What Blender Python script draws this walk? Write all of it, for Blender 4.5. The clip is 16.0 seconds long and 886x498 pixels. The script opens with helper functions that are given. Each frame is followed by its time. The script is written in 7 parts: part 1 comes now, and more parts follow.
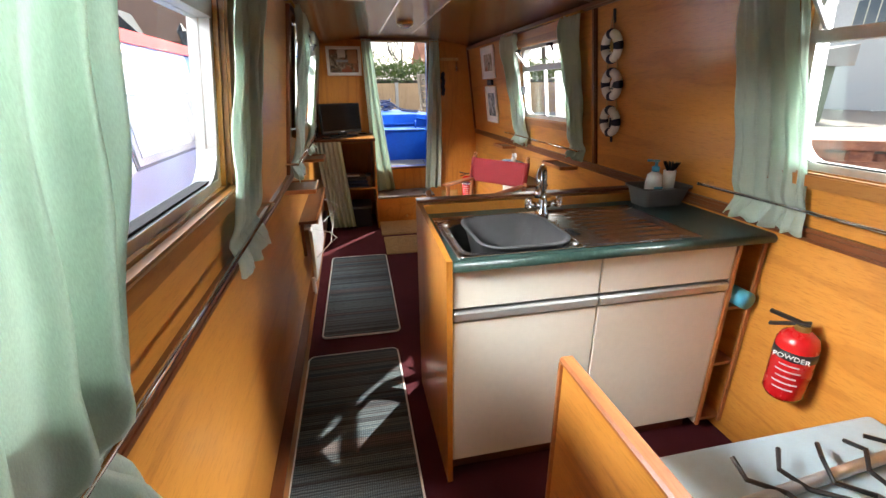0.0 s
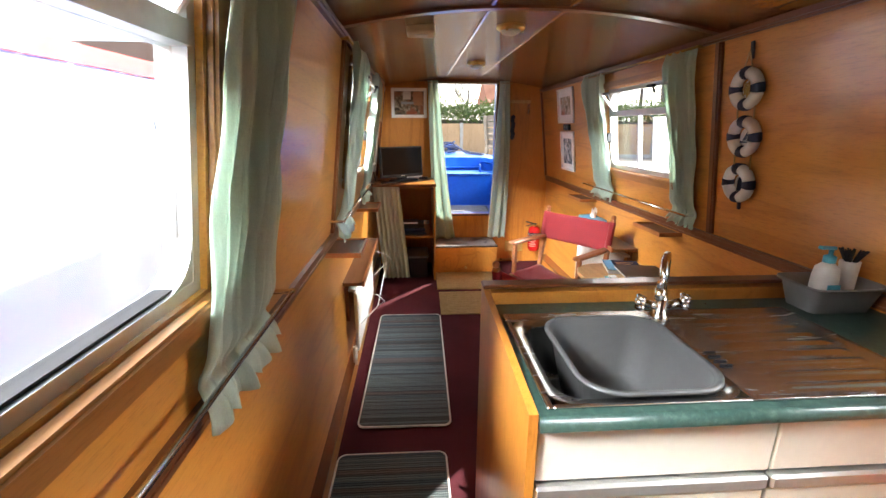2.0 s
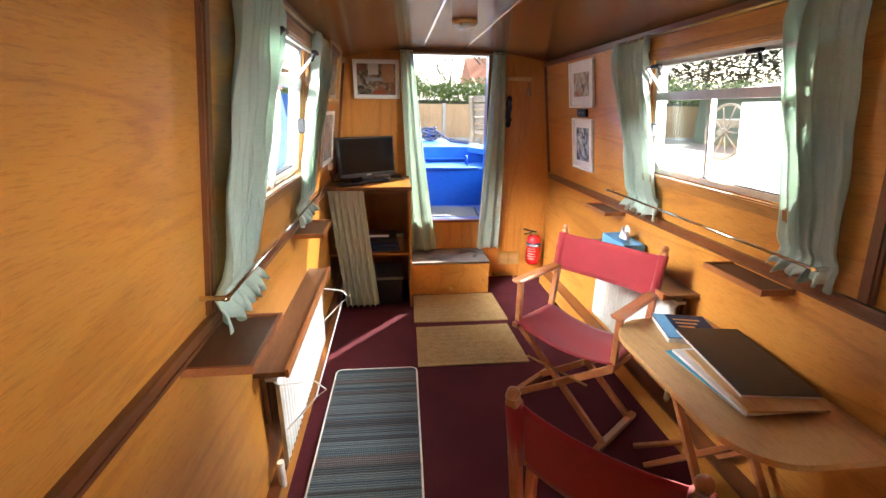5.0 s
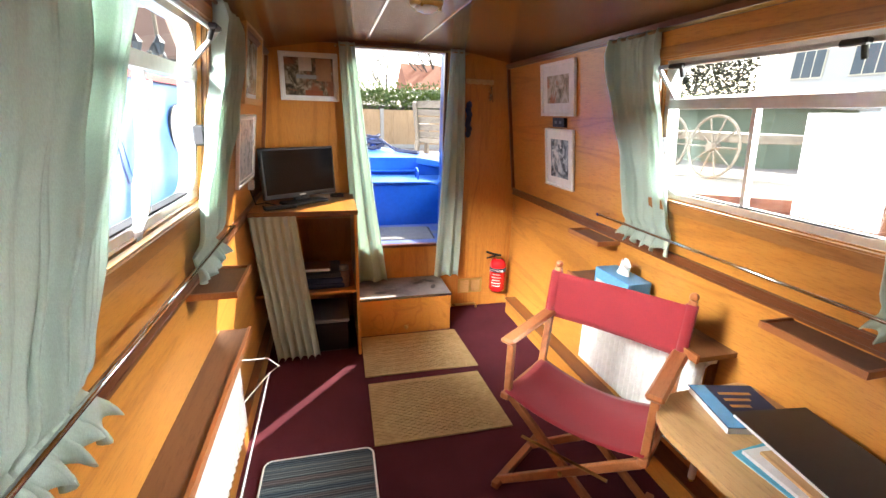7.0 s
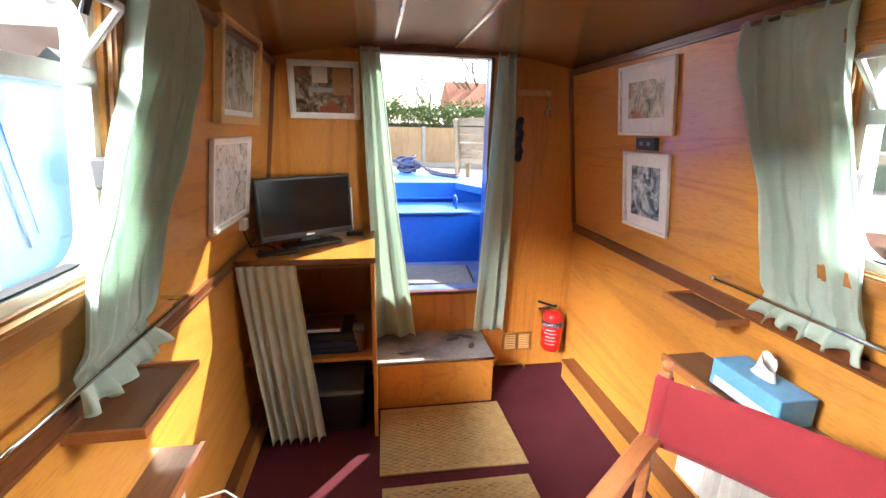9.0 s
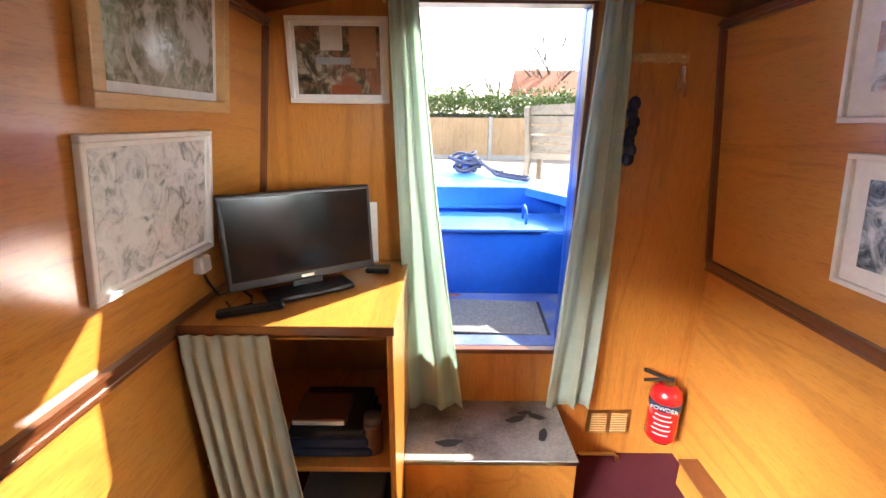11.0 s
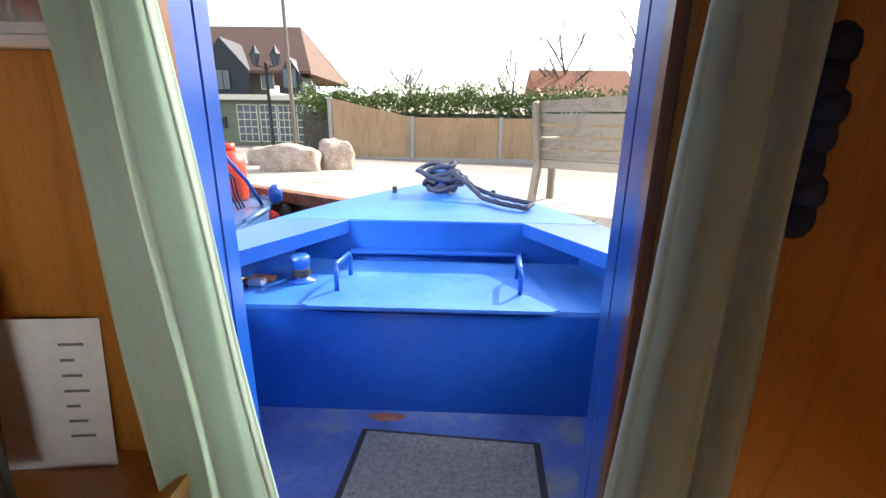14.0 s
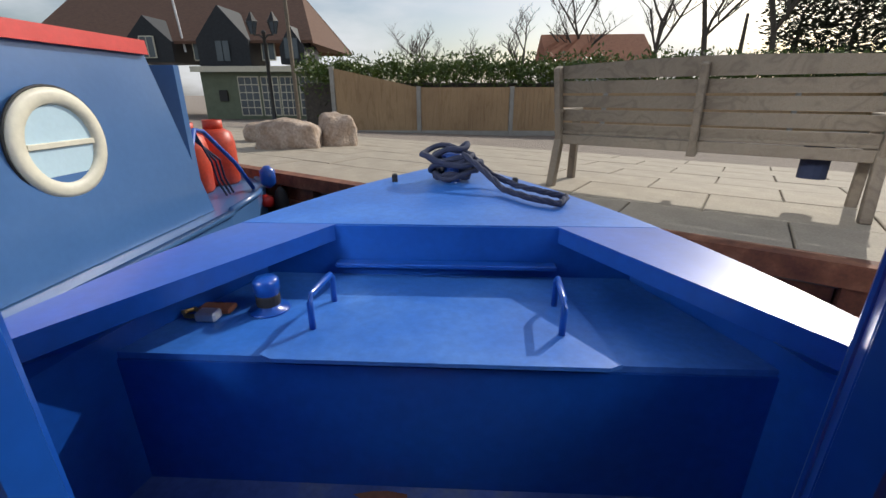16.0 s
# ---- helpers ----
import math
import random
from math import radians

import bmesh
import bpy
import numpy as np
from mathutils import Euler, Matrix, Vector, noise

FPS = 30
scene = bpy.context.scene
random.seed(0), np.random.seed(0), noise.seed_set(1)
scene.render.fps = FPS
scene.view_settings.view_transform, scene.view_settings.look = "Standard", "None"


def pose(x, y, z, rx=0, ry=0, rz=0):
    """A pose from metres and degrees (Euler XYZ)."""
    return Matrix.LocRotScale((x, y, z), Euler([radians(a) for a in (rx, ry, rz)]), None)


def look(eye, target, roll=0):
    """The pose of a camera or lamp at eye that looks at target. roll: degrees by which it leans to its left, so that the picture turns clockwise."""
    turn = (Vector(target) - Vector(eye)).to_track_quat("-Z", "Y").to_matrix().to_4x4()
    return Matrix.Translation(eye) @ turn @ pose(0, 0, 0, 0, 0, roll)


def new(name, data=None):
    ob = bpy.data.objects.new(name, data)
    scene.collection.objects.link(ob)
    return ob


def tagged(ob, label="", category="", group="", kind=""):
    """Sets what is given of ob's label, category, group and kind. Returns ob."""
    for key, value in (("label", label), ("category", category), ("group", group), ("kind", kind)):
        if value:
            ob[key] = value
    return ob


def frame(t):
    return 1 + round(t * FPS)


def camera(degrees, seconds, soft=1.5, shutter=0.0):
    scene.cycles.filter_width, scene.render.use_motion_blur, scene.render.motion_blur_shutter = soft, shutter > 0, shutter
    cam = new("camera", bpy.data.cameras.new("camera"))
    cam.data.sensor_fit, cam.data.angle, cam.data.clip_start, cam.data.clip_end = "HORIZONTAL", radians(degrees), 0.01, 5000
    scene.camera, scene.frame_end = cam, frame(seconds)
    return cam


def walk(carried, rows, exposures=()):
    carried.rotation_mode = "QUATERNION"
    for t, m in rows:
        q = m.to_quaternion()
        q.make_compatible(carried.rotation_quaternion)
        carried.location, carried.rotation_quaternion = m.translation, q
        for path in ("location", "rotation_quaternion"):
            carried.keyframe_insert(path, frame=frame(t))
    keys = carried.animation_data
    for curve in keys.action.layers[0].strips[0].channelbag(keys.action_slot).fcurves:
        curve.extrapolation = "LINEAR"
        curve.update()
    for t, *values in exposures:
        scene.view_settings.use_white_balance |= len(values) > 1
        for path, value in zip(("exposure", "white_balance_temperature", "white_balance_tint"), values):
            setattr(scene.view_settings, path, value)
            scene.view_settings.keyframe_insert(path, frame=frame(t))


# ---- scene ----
cam = camera(92.1, 16.0)
PATH = [
    (0, (-0.519, 0.259, 1.371), (-0.137, 2.093, 0.67), -0.6),
    (0.5, (-0.509, 0.358, 1.366), (-0.3, 2.243, 0.729), -1.1),
    (1, (-0.508, 0.512, 1.402), (-0.43, 2.431, 0.844), -1.1),
    (1.5, (-0.495, 0.609, 1.412), (-0.448, 2.533, 0.866), -0.3),
    (2, (-0.481, 0.729, 1.413), (-0.351, 2.649, 0.87), 0.2),
    (2.5, (-0.469, 0.875, 1.414), (-0.28, 2.787, 0.858), 0.4),
    (3, (-0.475, 0.99, 1.4), (-0.297, 2.893, 0.813), 0.6),
    (3.5, (-0.45, 1.219, 1.414), (-0.281, 3.116, 0.803), 0.8),
    (6, (-0.373, 1.917, 1.452), (-0.068, 3.793, 0.826), 0.7),
    (6.5, (-0.407, 2.107, 1.425), (-0.007, 3.974, 0.831), 1.2),
    (7, (-0.415, 2.216, 1.445), (0.073, 4.062, 0.85), 1.6),
    (7.5, (-0.414, 2.286, 1.443), (0.086, 4.131, 0.857), 1.9),
    (8, (-0.366, 2.46, 1.456), (0.066, 4.329, 0.891), 1.5),
    (8.5, (-0.297, 2.646, 1.483), (0.047, 4.541, 0.946), 1.0),
    (9, (-0.273, 2.809, 1.459), (0.031, 4.713, 0.931), 1.1),
    (11.3, (-0.144, 3.692, 1.451), (-0.148, 5.606, 0.872), 0.5),
    (11.5, (-0.138, 3.769, 1.443), (-0.122, 5.682, 0.859), 0.7),
    (12, (-0.112, 3.988, 1.44), (0.001, 5.897, 0.856), 0.7),
    (12.5, (-0.046, 4.171, 1.432), (0.07, 6.081, 0.852), 1.1),
    (13, (0.072, 4.355, 1.457), (0.084, 6.27, 0.881), 1.7),
    (13.5, (0.112, 4.476, 1.446), (0.065, 6.39, 0.866), 1.6),
    (14, (0.108, 4.643, 1.435), (0.053, 6.561, 0.871), 0.8),
    (14.5, (0.076, 4.784, 1.423), (0.016, 6.707, 0.878), 0.9),
    (15, (0.062, 4.892, 1.425), (-0.008, 6.814, 0.878), 0.8),
    (15.5, (0.077, 5.007, 1.436), (-0.006, 6.918, 0.852), 0.4),
    (16, (0.086, 5.052, 1.442), (-0.008, 6.929, 0.757), -0.1),
]
EXPOSURES = [(0.0, 1.75), (1.5, 2.1), (3.0, 2.5), (9.0, 2.45), (11.5, 2.7), (12.5, 2.75), (13.5, 2.1), (14.0, 1.5), (14.5, 0.95), (15.0, 0.3), (16.0, -0.3)]
walk(cam, [(t, look(eye, target, roll)) for t, eye, target, roll in PATH], EXPOSURES)

# world and sun ----------------------------------------------------------
SUN_AZ, SUN_EL = radians(40.5), radians(33.0)
world = bpy.data.worlds.new("sky")
scene.world = world
world.use_nodes = True
wn = world.node_tree
sky = wn.nodes.new("ShaderNodeTexSky")
sky.sky_type = "NISHITA"
sky.sun_disc = False
sky.sun_elevation, sky.sun_rotation = SUN_EL, SUN_AZ
sky.air_density, sky.dust_density = 1.0, 2.0
tcw = wn.nodes.new("ShaderNodeTexCoord")
mpw = wn.nodes.new("ShaderNodeMapping")
mpw.inputs["Scale"].default_value = (1.0, 1.0, 3.0)
cl = wn.nodes.new("ShaderNodeTexNoise")
cl.inputs["Scale"].default_value, cl.inputs["Detail"].default_value = 2.6, 7.0
rw = wn.nodes.new("ShaderNodeValToRGB")
rw.color_ramp.elements[0].position, rw.color_ramp.elements[1].position = 0.44, 0.66
mxw = wn.nodes.new("ShaderNodeMix")
mxw.data_type = "RGBA"
mxw.inputs[7].default_value = (7.6, 7.8, 8.2, 1)
wn.links.new(tcw.outputs["Generated"], mpw.inputs["Vector"])
wn.links.new(mpw.outputs["Vector"], cl.inputs["Vector"])
wn.links.new(cl.outputs["Fac"], rw.inputs["Fac"])
wn.links.new(rw.outputs["Color"], mxw.inputs[0])
wn.links.new(sky.outputs["Color"], mxw.inputs[6])
wn.links.new(mxw.outputs[2], wn.nodes["Background"].inputs["Color"])
wn.nodes["Background"].inputs["Strength"].default_value = 0.13
sun = new("sun", bpy.data.lights.new("sun", "SUN"))
sun.data.energy, sun.data.angle, sun.data.color = 4.2, radians(0.55), (1.0, 0.95, 0.86)
sun.matrix_world = look((math.sin(SUN_AZ) * math.cos(SUN_EL) * 30, math.cos(SUN_AZ) * math.cos(SUN_EL) * 30, math.sin(SUN_EL) * 30), (0, 0, 0))


# unseen area lamps added outside to strengthen the sky's light through the side windows
for px, py, pz, wx_, wy_, wz, watts in ((5.0, 2.2, 3.9, 0.85, 2.2, 1.42, 190.0), (-5.5, 2.2, 3.4, -0.80, 2.2, 1.43, 230.0),
                                        (5.2, -2.2, 1.9, 0.85, 3.2, 1.45, 22.0), (-4.4, 0.2, 4.2, -0.80, 3.4, 1.50, 99.0)):
    la = new("skylight", bpy.data.lights.new("skylight", "AREA"))
    la.data.shape, la.data.size, la.data.size_y, la.data.energy, la.data.color = "RECTANGLE", 5.0 if watts > 100 else 2.5, 2.2 if watts > 100 else 1.4, watts, (0.97, 0.99, 1.0)
    la.data.spread = radians(75 if watts > 100 else 45)
    la.matrix_world = look((px, py, pz), (wx_, wy_, wz))

# materials ------------------------------------------------------------
def nodes_of(name):
    m = bpy.data.materials.new(name)
    m.use_nodes = True
    nt = m.node_tree
    return m, nt, nt.nodes["Principled BSDF"]


def coords(nt, scale, rot=(0, 0, 0)):
    tc = nt.nodes.new("ShaderNodeTexCoord")
    mp = nt.nodes.new("ShaderNodeMapping")
    mp.inputs["Scale"].default_value = scale
    mp.inputs["Rotation"].default_value = rot
    nt.links.new(tc.outputs["Object"], mp.inputs["Vector"])
    return mp.outputs["Vector"]


def noise_tex(nt, vec, scale, detail=4.0, rough=0.55, distort=0.0):
    n = nt.nodes.new("ShaderNodeTexNoise")
    n.inputs["Scale"].default_value = scale
    n.inputs["Detail"].default_value = detail
    n.inputs["Roughness"].default_value = rough
    n.inputs["Distortion"].default_value = distort
    nt.links.new(vec, n.inputs["Vector"])
    return n.outputs["Fac"]


def ramp(nt, fac, stops):
    r = nt.nodes.new("ShaderNodeValToRGB")
    els = r.color_ramp.elements
    while len(els) < len(stops):
        els.new(0.5)
    for e, (p, c) in zip(els, stops):
        e.position = p
        e.color = (*c, 1)
    nt.links.new(fac, r.inputs["Fac"])
    return r.outputs["Color"]


def mixc(nt, a, b, fac, mode="MIX"):
    n = nt.nodes.new("ShaderNodeMix")
    n.data_type = "RGBA"
    n.blend_type = mode
    for sock, v in ((n.inputs[6], a), (n.inputs[7], b), (n.inputs[0], fac)):
        if isinstance(v, bpy.types.NodeSocket):
            nt.links.new(v, sock)
        elif isinstance(v, (int, float)):
            sock.default_value = v
        else:
            sock.default_value = (*v, 1)
    return n.outputs[2]


def bump(nt, bsdf, height, strength, dist=0.002):
    b = nt.nodes.new("ShaderNodeBump")
    b.inputs["Strength"].default_value = strength
    b.inputs["Distance"].default_value = dist
    nt.links.new(height, b.inputs["Height"])
    nt.links.new(b.outputs["Normal"], bsdf.inputs["Normal"])


def surface(name, stops, scale=6.0, stretch=(1, 1, 1), rough=0.5, metal=0.0, bumps=0.15, dist=0.002, fine=40.0, coat=0.0, distort=0.0, spec=0.5, stain=0.25):
    """A general surface: large mottling through a ramp, fine grain over it, relief and uneven gloss."""
    m, nt, b = nodes_of(name)
    v = coords(nt, stretch)
    big = noise_tex(nt, v, scale, 5, 0.6, distort)
    small = noise_tex(nt, v, fine, 3)
    col = ramp(nt, big, stops)
    dark = ramp(nt, small, ((0.3, (1 - stain,) * 3), (0.7, (1, 1, 1))))
    nt.links.new(mixc(nt, col, dark, 1.0, "MULTIPLY"), b.inputs["Base Color"])
    rr = nt.nodes.new("ShaderNodeMapRange")
    rr.inputs["To Min"].default_value = max(0.02, rough - 0.08)
    rr.inputs["To Max"].default_value = min(1.0, rough + 0.1)
    nt.links.new(big, rr.inputs["Value"])
    nt.links.new(rr.outputs["Result"], b.inputs["Roughness"])
    b.inputs["Metallic"].default_value = metal
    b.inputs["Specular IOR Level"].default_value = spec
    b.inputs["Coat Weight"].default_value = coat
    b.inputs["Coat Roughness"].default_value = 0.12
    if bumps:
        bump(nt, b, small, bumps, dist)
    return m


def veneer(name, light, mid, dark, along="Y", gloss=0.3, coat=0.5, cell=1.0):
    """Varnished oak-faced ply: cathedral figure running one way, fine pores, varnish."""
    m, nt, b = nodes_of(name)
    st = {"X": (0.35, 3, 3), "Y": (3, 0.35, 3), "Z": (3, 3, 0.35)}[along]
    st = tuple(s * cell for s in st)
    v = coords(nt, st)
    warp = noise_tex(nt, v, 1.6, 3, 0.5, 0.6)
    w = nt.nodes.new("ShaderNodeMath")
    w.operation = "MULTIPLY"
    w.inputs[1].default_value = 26.0
    nt.links.new(warp, w.inputs[0])
    s = nt.nodes.new("ShaderNodeMath")
    s.operation = "SINE"
    nt.links.new(w.outputs[0], s.inputs[0])
    h = nt.nodes.new("ShaderNodeMapRange")
    h.inputs["From Min"].default_value = -1
    nt.links.new(s.outputs[0], h.inputs["Value"])
    tone = noise_tex(nt, coords(nt, (0.8, 0.8, 0.8)), 1.3, 3)
    fig = ramp(nt, h.outputs["Result"], ((0.0, dark), (0.12, mid), (0.75, light), (1.0, mid)))
    base = mixc(nt, mid, fig, 0.33)
    st2 = tuple(7.0 * x for x in st)
    pores = noise_tex(nt, coords(nt, st2), 9.0, 3, 0.7)
    pr = ramp(nt, pores, ((0.32, (0.8, 0.75, 0.7)), (0.5, (1, 1, 1))))
    col = mixc(nt, base, pr, 1.0, "MULTIPLY")
    tn = ramp(nt, tone, ((0.3, (0.85, 0.82, 0.8)), (0.7, (1.06, 1.05, 1.02))))
    nt.links.new(mixc(nt, col, tn, 1.0, "MULTIPLY"), b.inputs["Base Color"])
    b.inputs["Roughness"].default_value = gloss
    b.inputs["Coat Weight"].default_value = coat
    b.inputs["Coat Roughness"].default_value = 0.14
    bump(nt, b, pores, 0.1, 0.001)
    return m


def fabric(name, c1, c2, through_light=0.35, weave=900.0):
    m, nt, b = nodes_of(name)
    v = coords(nt, (1, 1, 1))
    big = noise_tex(nt, v, 3.0, 3)
    th = noise_tex(nt, coords(nt, (1, 1, 0.2)), weave, 2)
    col = mixc(nt, ramp(nt, big, ((0.3, c1), (0.7, c2))), ramp(nt, th, ((0.3, (0.86, 0.86, 0.86)), (0.7, (1, 1, 1)))), 1.0, "MULTIPLY")
    nt.links.new(col, b.inputs["Base Color"])
    b.inputs["Roughness"].default_value = 0.85
    b.inputs["Sheen Weight"].default_value = 0.2
    bump(nt, b, th, 0.25, 0.0008)
    if through_light:
        tr = nt.nodes.new("ShaderNodeBsdfTranslucent")
        nt.links.new(col, tr.inputs["Color"])
        mx = nt.nodes.new("ShaderNodeMixShader")
        mx.inputs[0].default_value = through_light
        nt.links.new(b.outputs[0], mx.inputs[1])
        nt.links.new(tr.outputs[0], mx.inputs[2])
        nt.links.new(mx.outputs[0], nt.nodes["Material Output"].inputs["Surface"])
    return m


def stripes(name, along, bands, period, rough=0.9, fine=350.0):
    """Woven stripes across a rug: bands of colour along one axis, broken up by yarn grain."""
    m, nt, b = nodes_of(name)
    sc = {"X": (1, 0, 0), "Y": (0, 1, 0)}[along]
    v = coords(nt, tuple(x / period for x in sc))
    n = noise_tex(nt, v, 8.0, 6, 0.75)
    col = ramp(nt, n, bands)
    yarn = noise_tex(nt, coords(nt, (1, 1, 1)), fine, 2)
    wv = nt.nodes.new("ShaderNodeTexWave")
    wv.inputs["Scale"].default_value = 26
    wv.inputs["Distortion"].default_value = 3.0
    wv.inputs["Detail"].default_value = 1
    wv.bands_direction = along
    nt.links.new(coords(nt, (1, 1, 1)), wv.inputs["Vector"])
    c2 = mixc(nt, col, ramp(nt, yarn, ((0.3, (0.55,) * 3), (0.7, (1.15,) * 3))), 1.0, "MULTIPLY")
    c3 = mixc(nt, c2, ramp(nt, wv.outputs["Fac"], ((0.1, (0.5,) * 3), (0.6, (1.1,) * 3))), 0.7, "MULTIPLY")
    wq = nt.nodes.new("ShaderNodeTexWave")
    wq.inputs["Scale"].default_value = 38
    wq.inputs["Distortion"].default_value = 2.0
    wq.bands_direction = "X" if along == "Y" else "Y"
    nt.links.new(coords(nt, (1, 1, 1)), wq.inputs["Vector"])
    c4 = mixc(nt, c3, ramp(nt, wq.outputs["Fac"], ((0.15, (0.45,) * 3), (0.6, (1.5,) * 3))), 0.6, "MULTIPLY")
    nt.links.new(c4, b.inputs["Base Color"])
    b.inputs["Roughness"].default_value = rough
    bump(nt, b, wv.outputs["Fac"], 0.5, 0.004)
    return m


def glass(name, tint=(0.95, 0.97, 0.97)):
    m, nt, b = nodes_of(name)
    tr = nt.nodes.new("ShaderNodeBsdfTransparent")
    tr.inputs[0].default_value = (*tint, 1)
    gl = nt.nodes.new("ShaderNodeBsdfGlossy")
    gl.inputs["Roughness"].default_value = 0.03
    mx = nt.nodes.new("ShaderNodeMixShader")
    mx.inputs[0].default_value = 0.05
    nt.links.new(tr.outputs[0], mx.inputs[1])
    nt.links.new(gl.outputs[0], mx.inputs[2])
    nt.links.new(mx.outputs[0], nt.nodes["Material Output"].inputs["Surface"])
    return m


def plain(name, c, rough=0.5, metal=0.0, var=0.12, coat=0.0):
    return surface(name, ((0.3, tuple(x * (1 - var) for x in c)), (0.7, c)), 9.0, rough=rough, metal=metal, bumps=0.05, coat=coat, stain=0.1)


OAK = veneer("oak_veneer", (0.62, 0.295, 0.062), (0.55, 0.235, 0.042), (0.30, 0.11, 0.02), "Y")
OAK_Z = veneer("oak_veneer_upright", (0.58, 0.265, 0.055), (0.51, 0.205, 0.035), (0.27, 0.10, 0.018), "Z")
OAK_C = veneer("oak_ceiling", (0.52, 0.27, 0.08), (0.44, 0.21, 0.055), (0.22, 0.085, 0.02), "Y", 0.22, 0.7, 1.3)
TRIM = veneer("dark_hardwood", (0.20, 0.07, 0.025), (0.15, 0.05, 0.018), (0.07, 0.02, 0.008), "Y", 0.3, 0.4)
TRIM_Z = veneer("dark_hardwood_upright", (0.20, 0.07, 0.025), (0.15, 0.05, 0.018), (0.07, 0.02, 0.008), "Z", 0.3, 0.4)
FRAMEWOOD = veneer("window_wood", (0.48, 0.24, 0.07), (0.38, 0.17, 0.045), (0.20, 0.08, 0.02), "Y", 0.35, 0.4)
SHELFWOOD = veneer("brown_shelf", (0.19, 0.09, 0.04), (0.15, 0.065, 0.028), (0.08, 0.03, 0.012), "Y", 0.45, 0.2)
CHAIRWOOD = veneer("chair_wood", (0.46, 0.19, 0.075), (0.38, 0.14, 0.05), (0.22, 0.07, 0.025), "Y", 0.35, 0.4)
BEECH = veneer("pale_table_wood", (0.66, 0.44, 0.20), (0.60, 0.38, 0.16), (0.45, 0.26, 0.10), "Y", 0.35, 0.3)
CARPET = surface("carpet_burgundy", ((0.3, (0.085, 0.018, 0.026)), (0.7, (0.125, 0.028, 0.038))), 2.2, rough=0.95, bumps=0.7, dist=0.004, fine=420, spec=0.1, stain=0.45)
CURTAIN = fabric("curtain_sage", (0.58, 0.69, 0.61), (0.66, 0.77, 0.68), 0.5)
CABCURTAIN = fabric("curtain_cream_stripe", (0.50, 0.54, 0.44), (0.62, 0.62, 0.48), 0.2)
CANVAS = fabric("red_canvas", (0.26, 0.012, 0.020), (0.33, 0.018, 0.026), 0.1, 700)
WORKTOP = surface("green_worktop", ((0.3, (0.018, 0.045, 0.04)), (0.55, (0.035, 0.075, 0.062)), (0.75, (0.09, 0.14, 0.11))), 55, rough=0.3, fine=160, bumps=0.03)
LAMINATE = surface("cream_laminate", ((0.3, (0.74, 0.70, 0.60)), (0.7, (0.80, 0.76, 0.66))), 3, rough=0.35, bumps=0.03, stain=0.04)
STEEL = surface("brushed_steel", ((0.3, (0.52, 0.51, 0.49)), (0.7, (0.66, 0.65, 0.63))), 5, stretch=(1, 8, 1), rough=0.24, metal=1.0, fine=60, bumps=0.04, stain=0.1)
CHROME = surface("chrome", ((0.3, (0.75, 0.75, 0.75)), (0.7, (0.85, 0.85, 0.85))), 5, rough=0.1, metal=1.0, bumps=0.0, stain=0.02)
BRASS = plain("brass", (0.55, 0.38, 0.14), 0.3, 1.0)
ALU = surface("window_aluminium", ((0.3, (0.60, 0.60, 0.58)), (0.7, (0.75, 0.75, 0.73))), 6, rough=0.38, metal=0.85, bumps=0.03, stain=0.1)
BLACK = plain("black_plastic", (0.012, 0.012, 0.013), 0.4)
SCREEN = surface("tv_screen", ((0.3, (0.004, 0.004, 0.005)), (0.7, (0.006, 0.006, 0.007))), 9, rough=0.12, bumps=0.0, stain=0.02, spec=0.35)
RUBBER = plain("black_rubber", (0.015, 0.015, 0.016), 0.7)
GREYPLASTIC = plain("grey_plastic", (0.17, 0.175, 0.18), 0.45)
WHITEPL = plain("white_plastic", (0.75, 0.75, 0.72), 0.4)
RADIATOR = plain("radiator_enamel", (0.78, 0.77, 0.73), 0.35)
REDPAINT = plain("red_enamel", (0.55, 0.012, 0.015), 0.25, coat=0.4)
GAS = surface("gas_bottle_red", ((0.3, (0.55, 0.05, 0.02)), (0.7, (0.66, 0.07, 0.03))), 12, rough=0.45)
PAPER = plain("paper", (0.80, 0.80, 0.78), 0.8)
BLUE = surface("hull_blue", ((0.3, (0.006, 0.062, 0.34)), (0.7, (0.009, 0.085, 0.43))), 3, rough=0.3, fine=30, bumps=0.05, coat=0.25, stain=0.18)
BLUE_DECK = surface("deck_blue", ((0.25, (0.018, 0.10, 0.38)), (0.5, (0.028, 0.135, 0.48)), (0.8, (0.07, 0.20, 0.54))), 4, rough=0.42, fine=45, bumps=0.15, stain=0.2)
BLUE_WORN = surface("worn_blue_floor", ((0.3, (0.03, 0.06, 0.22)), (0.55, (0.06, 0.11, 0.33)), (0.72, (0.16, 0.18, 0.2)), (0.8, (0.2, 0.16, 0.06))), 5, rough=0.55, fine=50, bumps=0.3)
BOAT2 = surface("neighbour_blue", ((0.3, (0.05, 0.13, 0.30)), (0.7, (0.065, 0.16, 0.36))), 1.6, rough=0.32, fine=30, bumps=0.02, coat=0.3, stain=0.08)
BOAT2TOP = plain("red_trim_paint", (0.62, 0.035, 0.03), 0.35)
WHITEHULL = surface("white_grp", ((0.3, (0.68, 0.69, 0.69)), (0.7, (0.75, 0.75, 0.74))), 2, rough=0.35, bumps=0.02, stain=0.06)
JUTE = surface("jute", ((0.3, (0.42, 0.29, 0.12)), (0.7, (0.56, 0.41, 0.19))), 30, rough=0.95, fine=260, bumps=0.8, dist=0.004, stain=0.4)
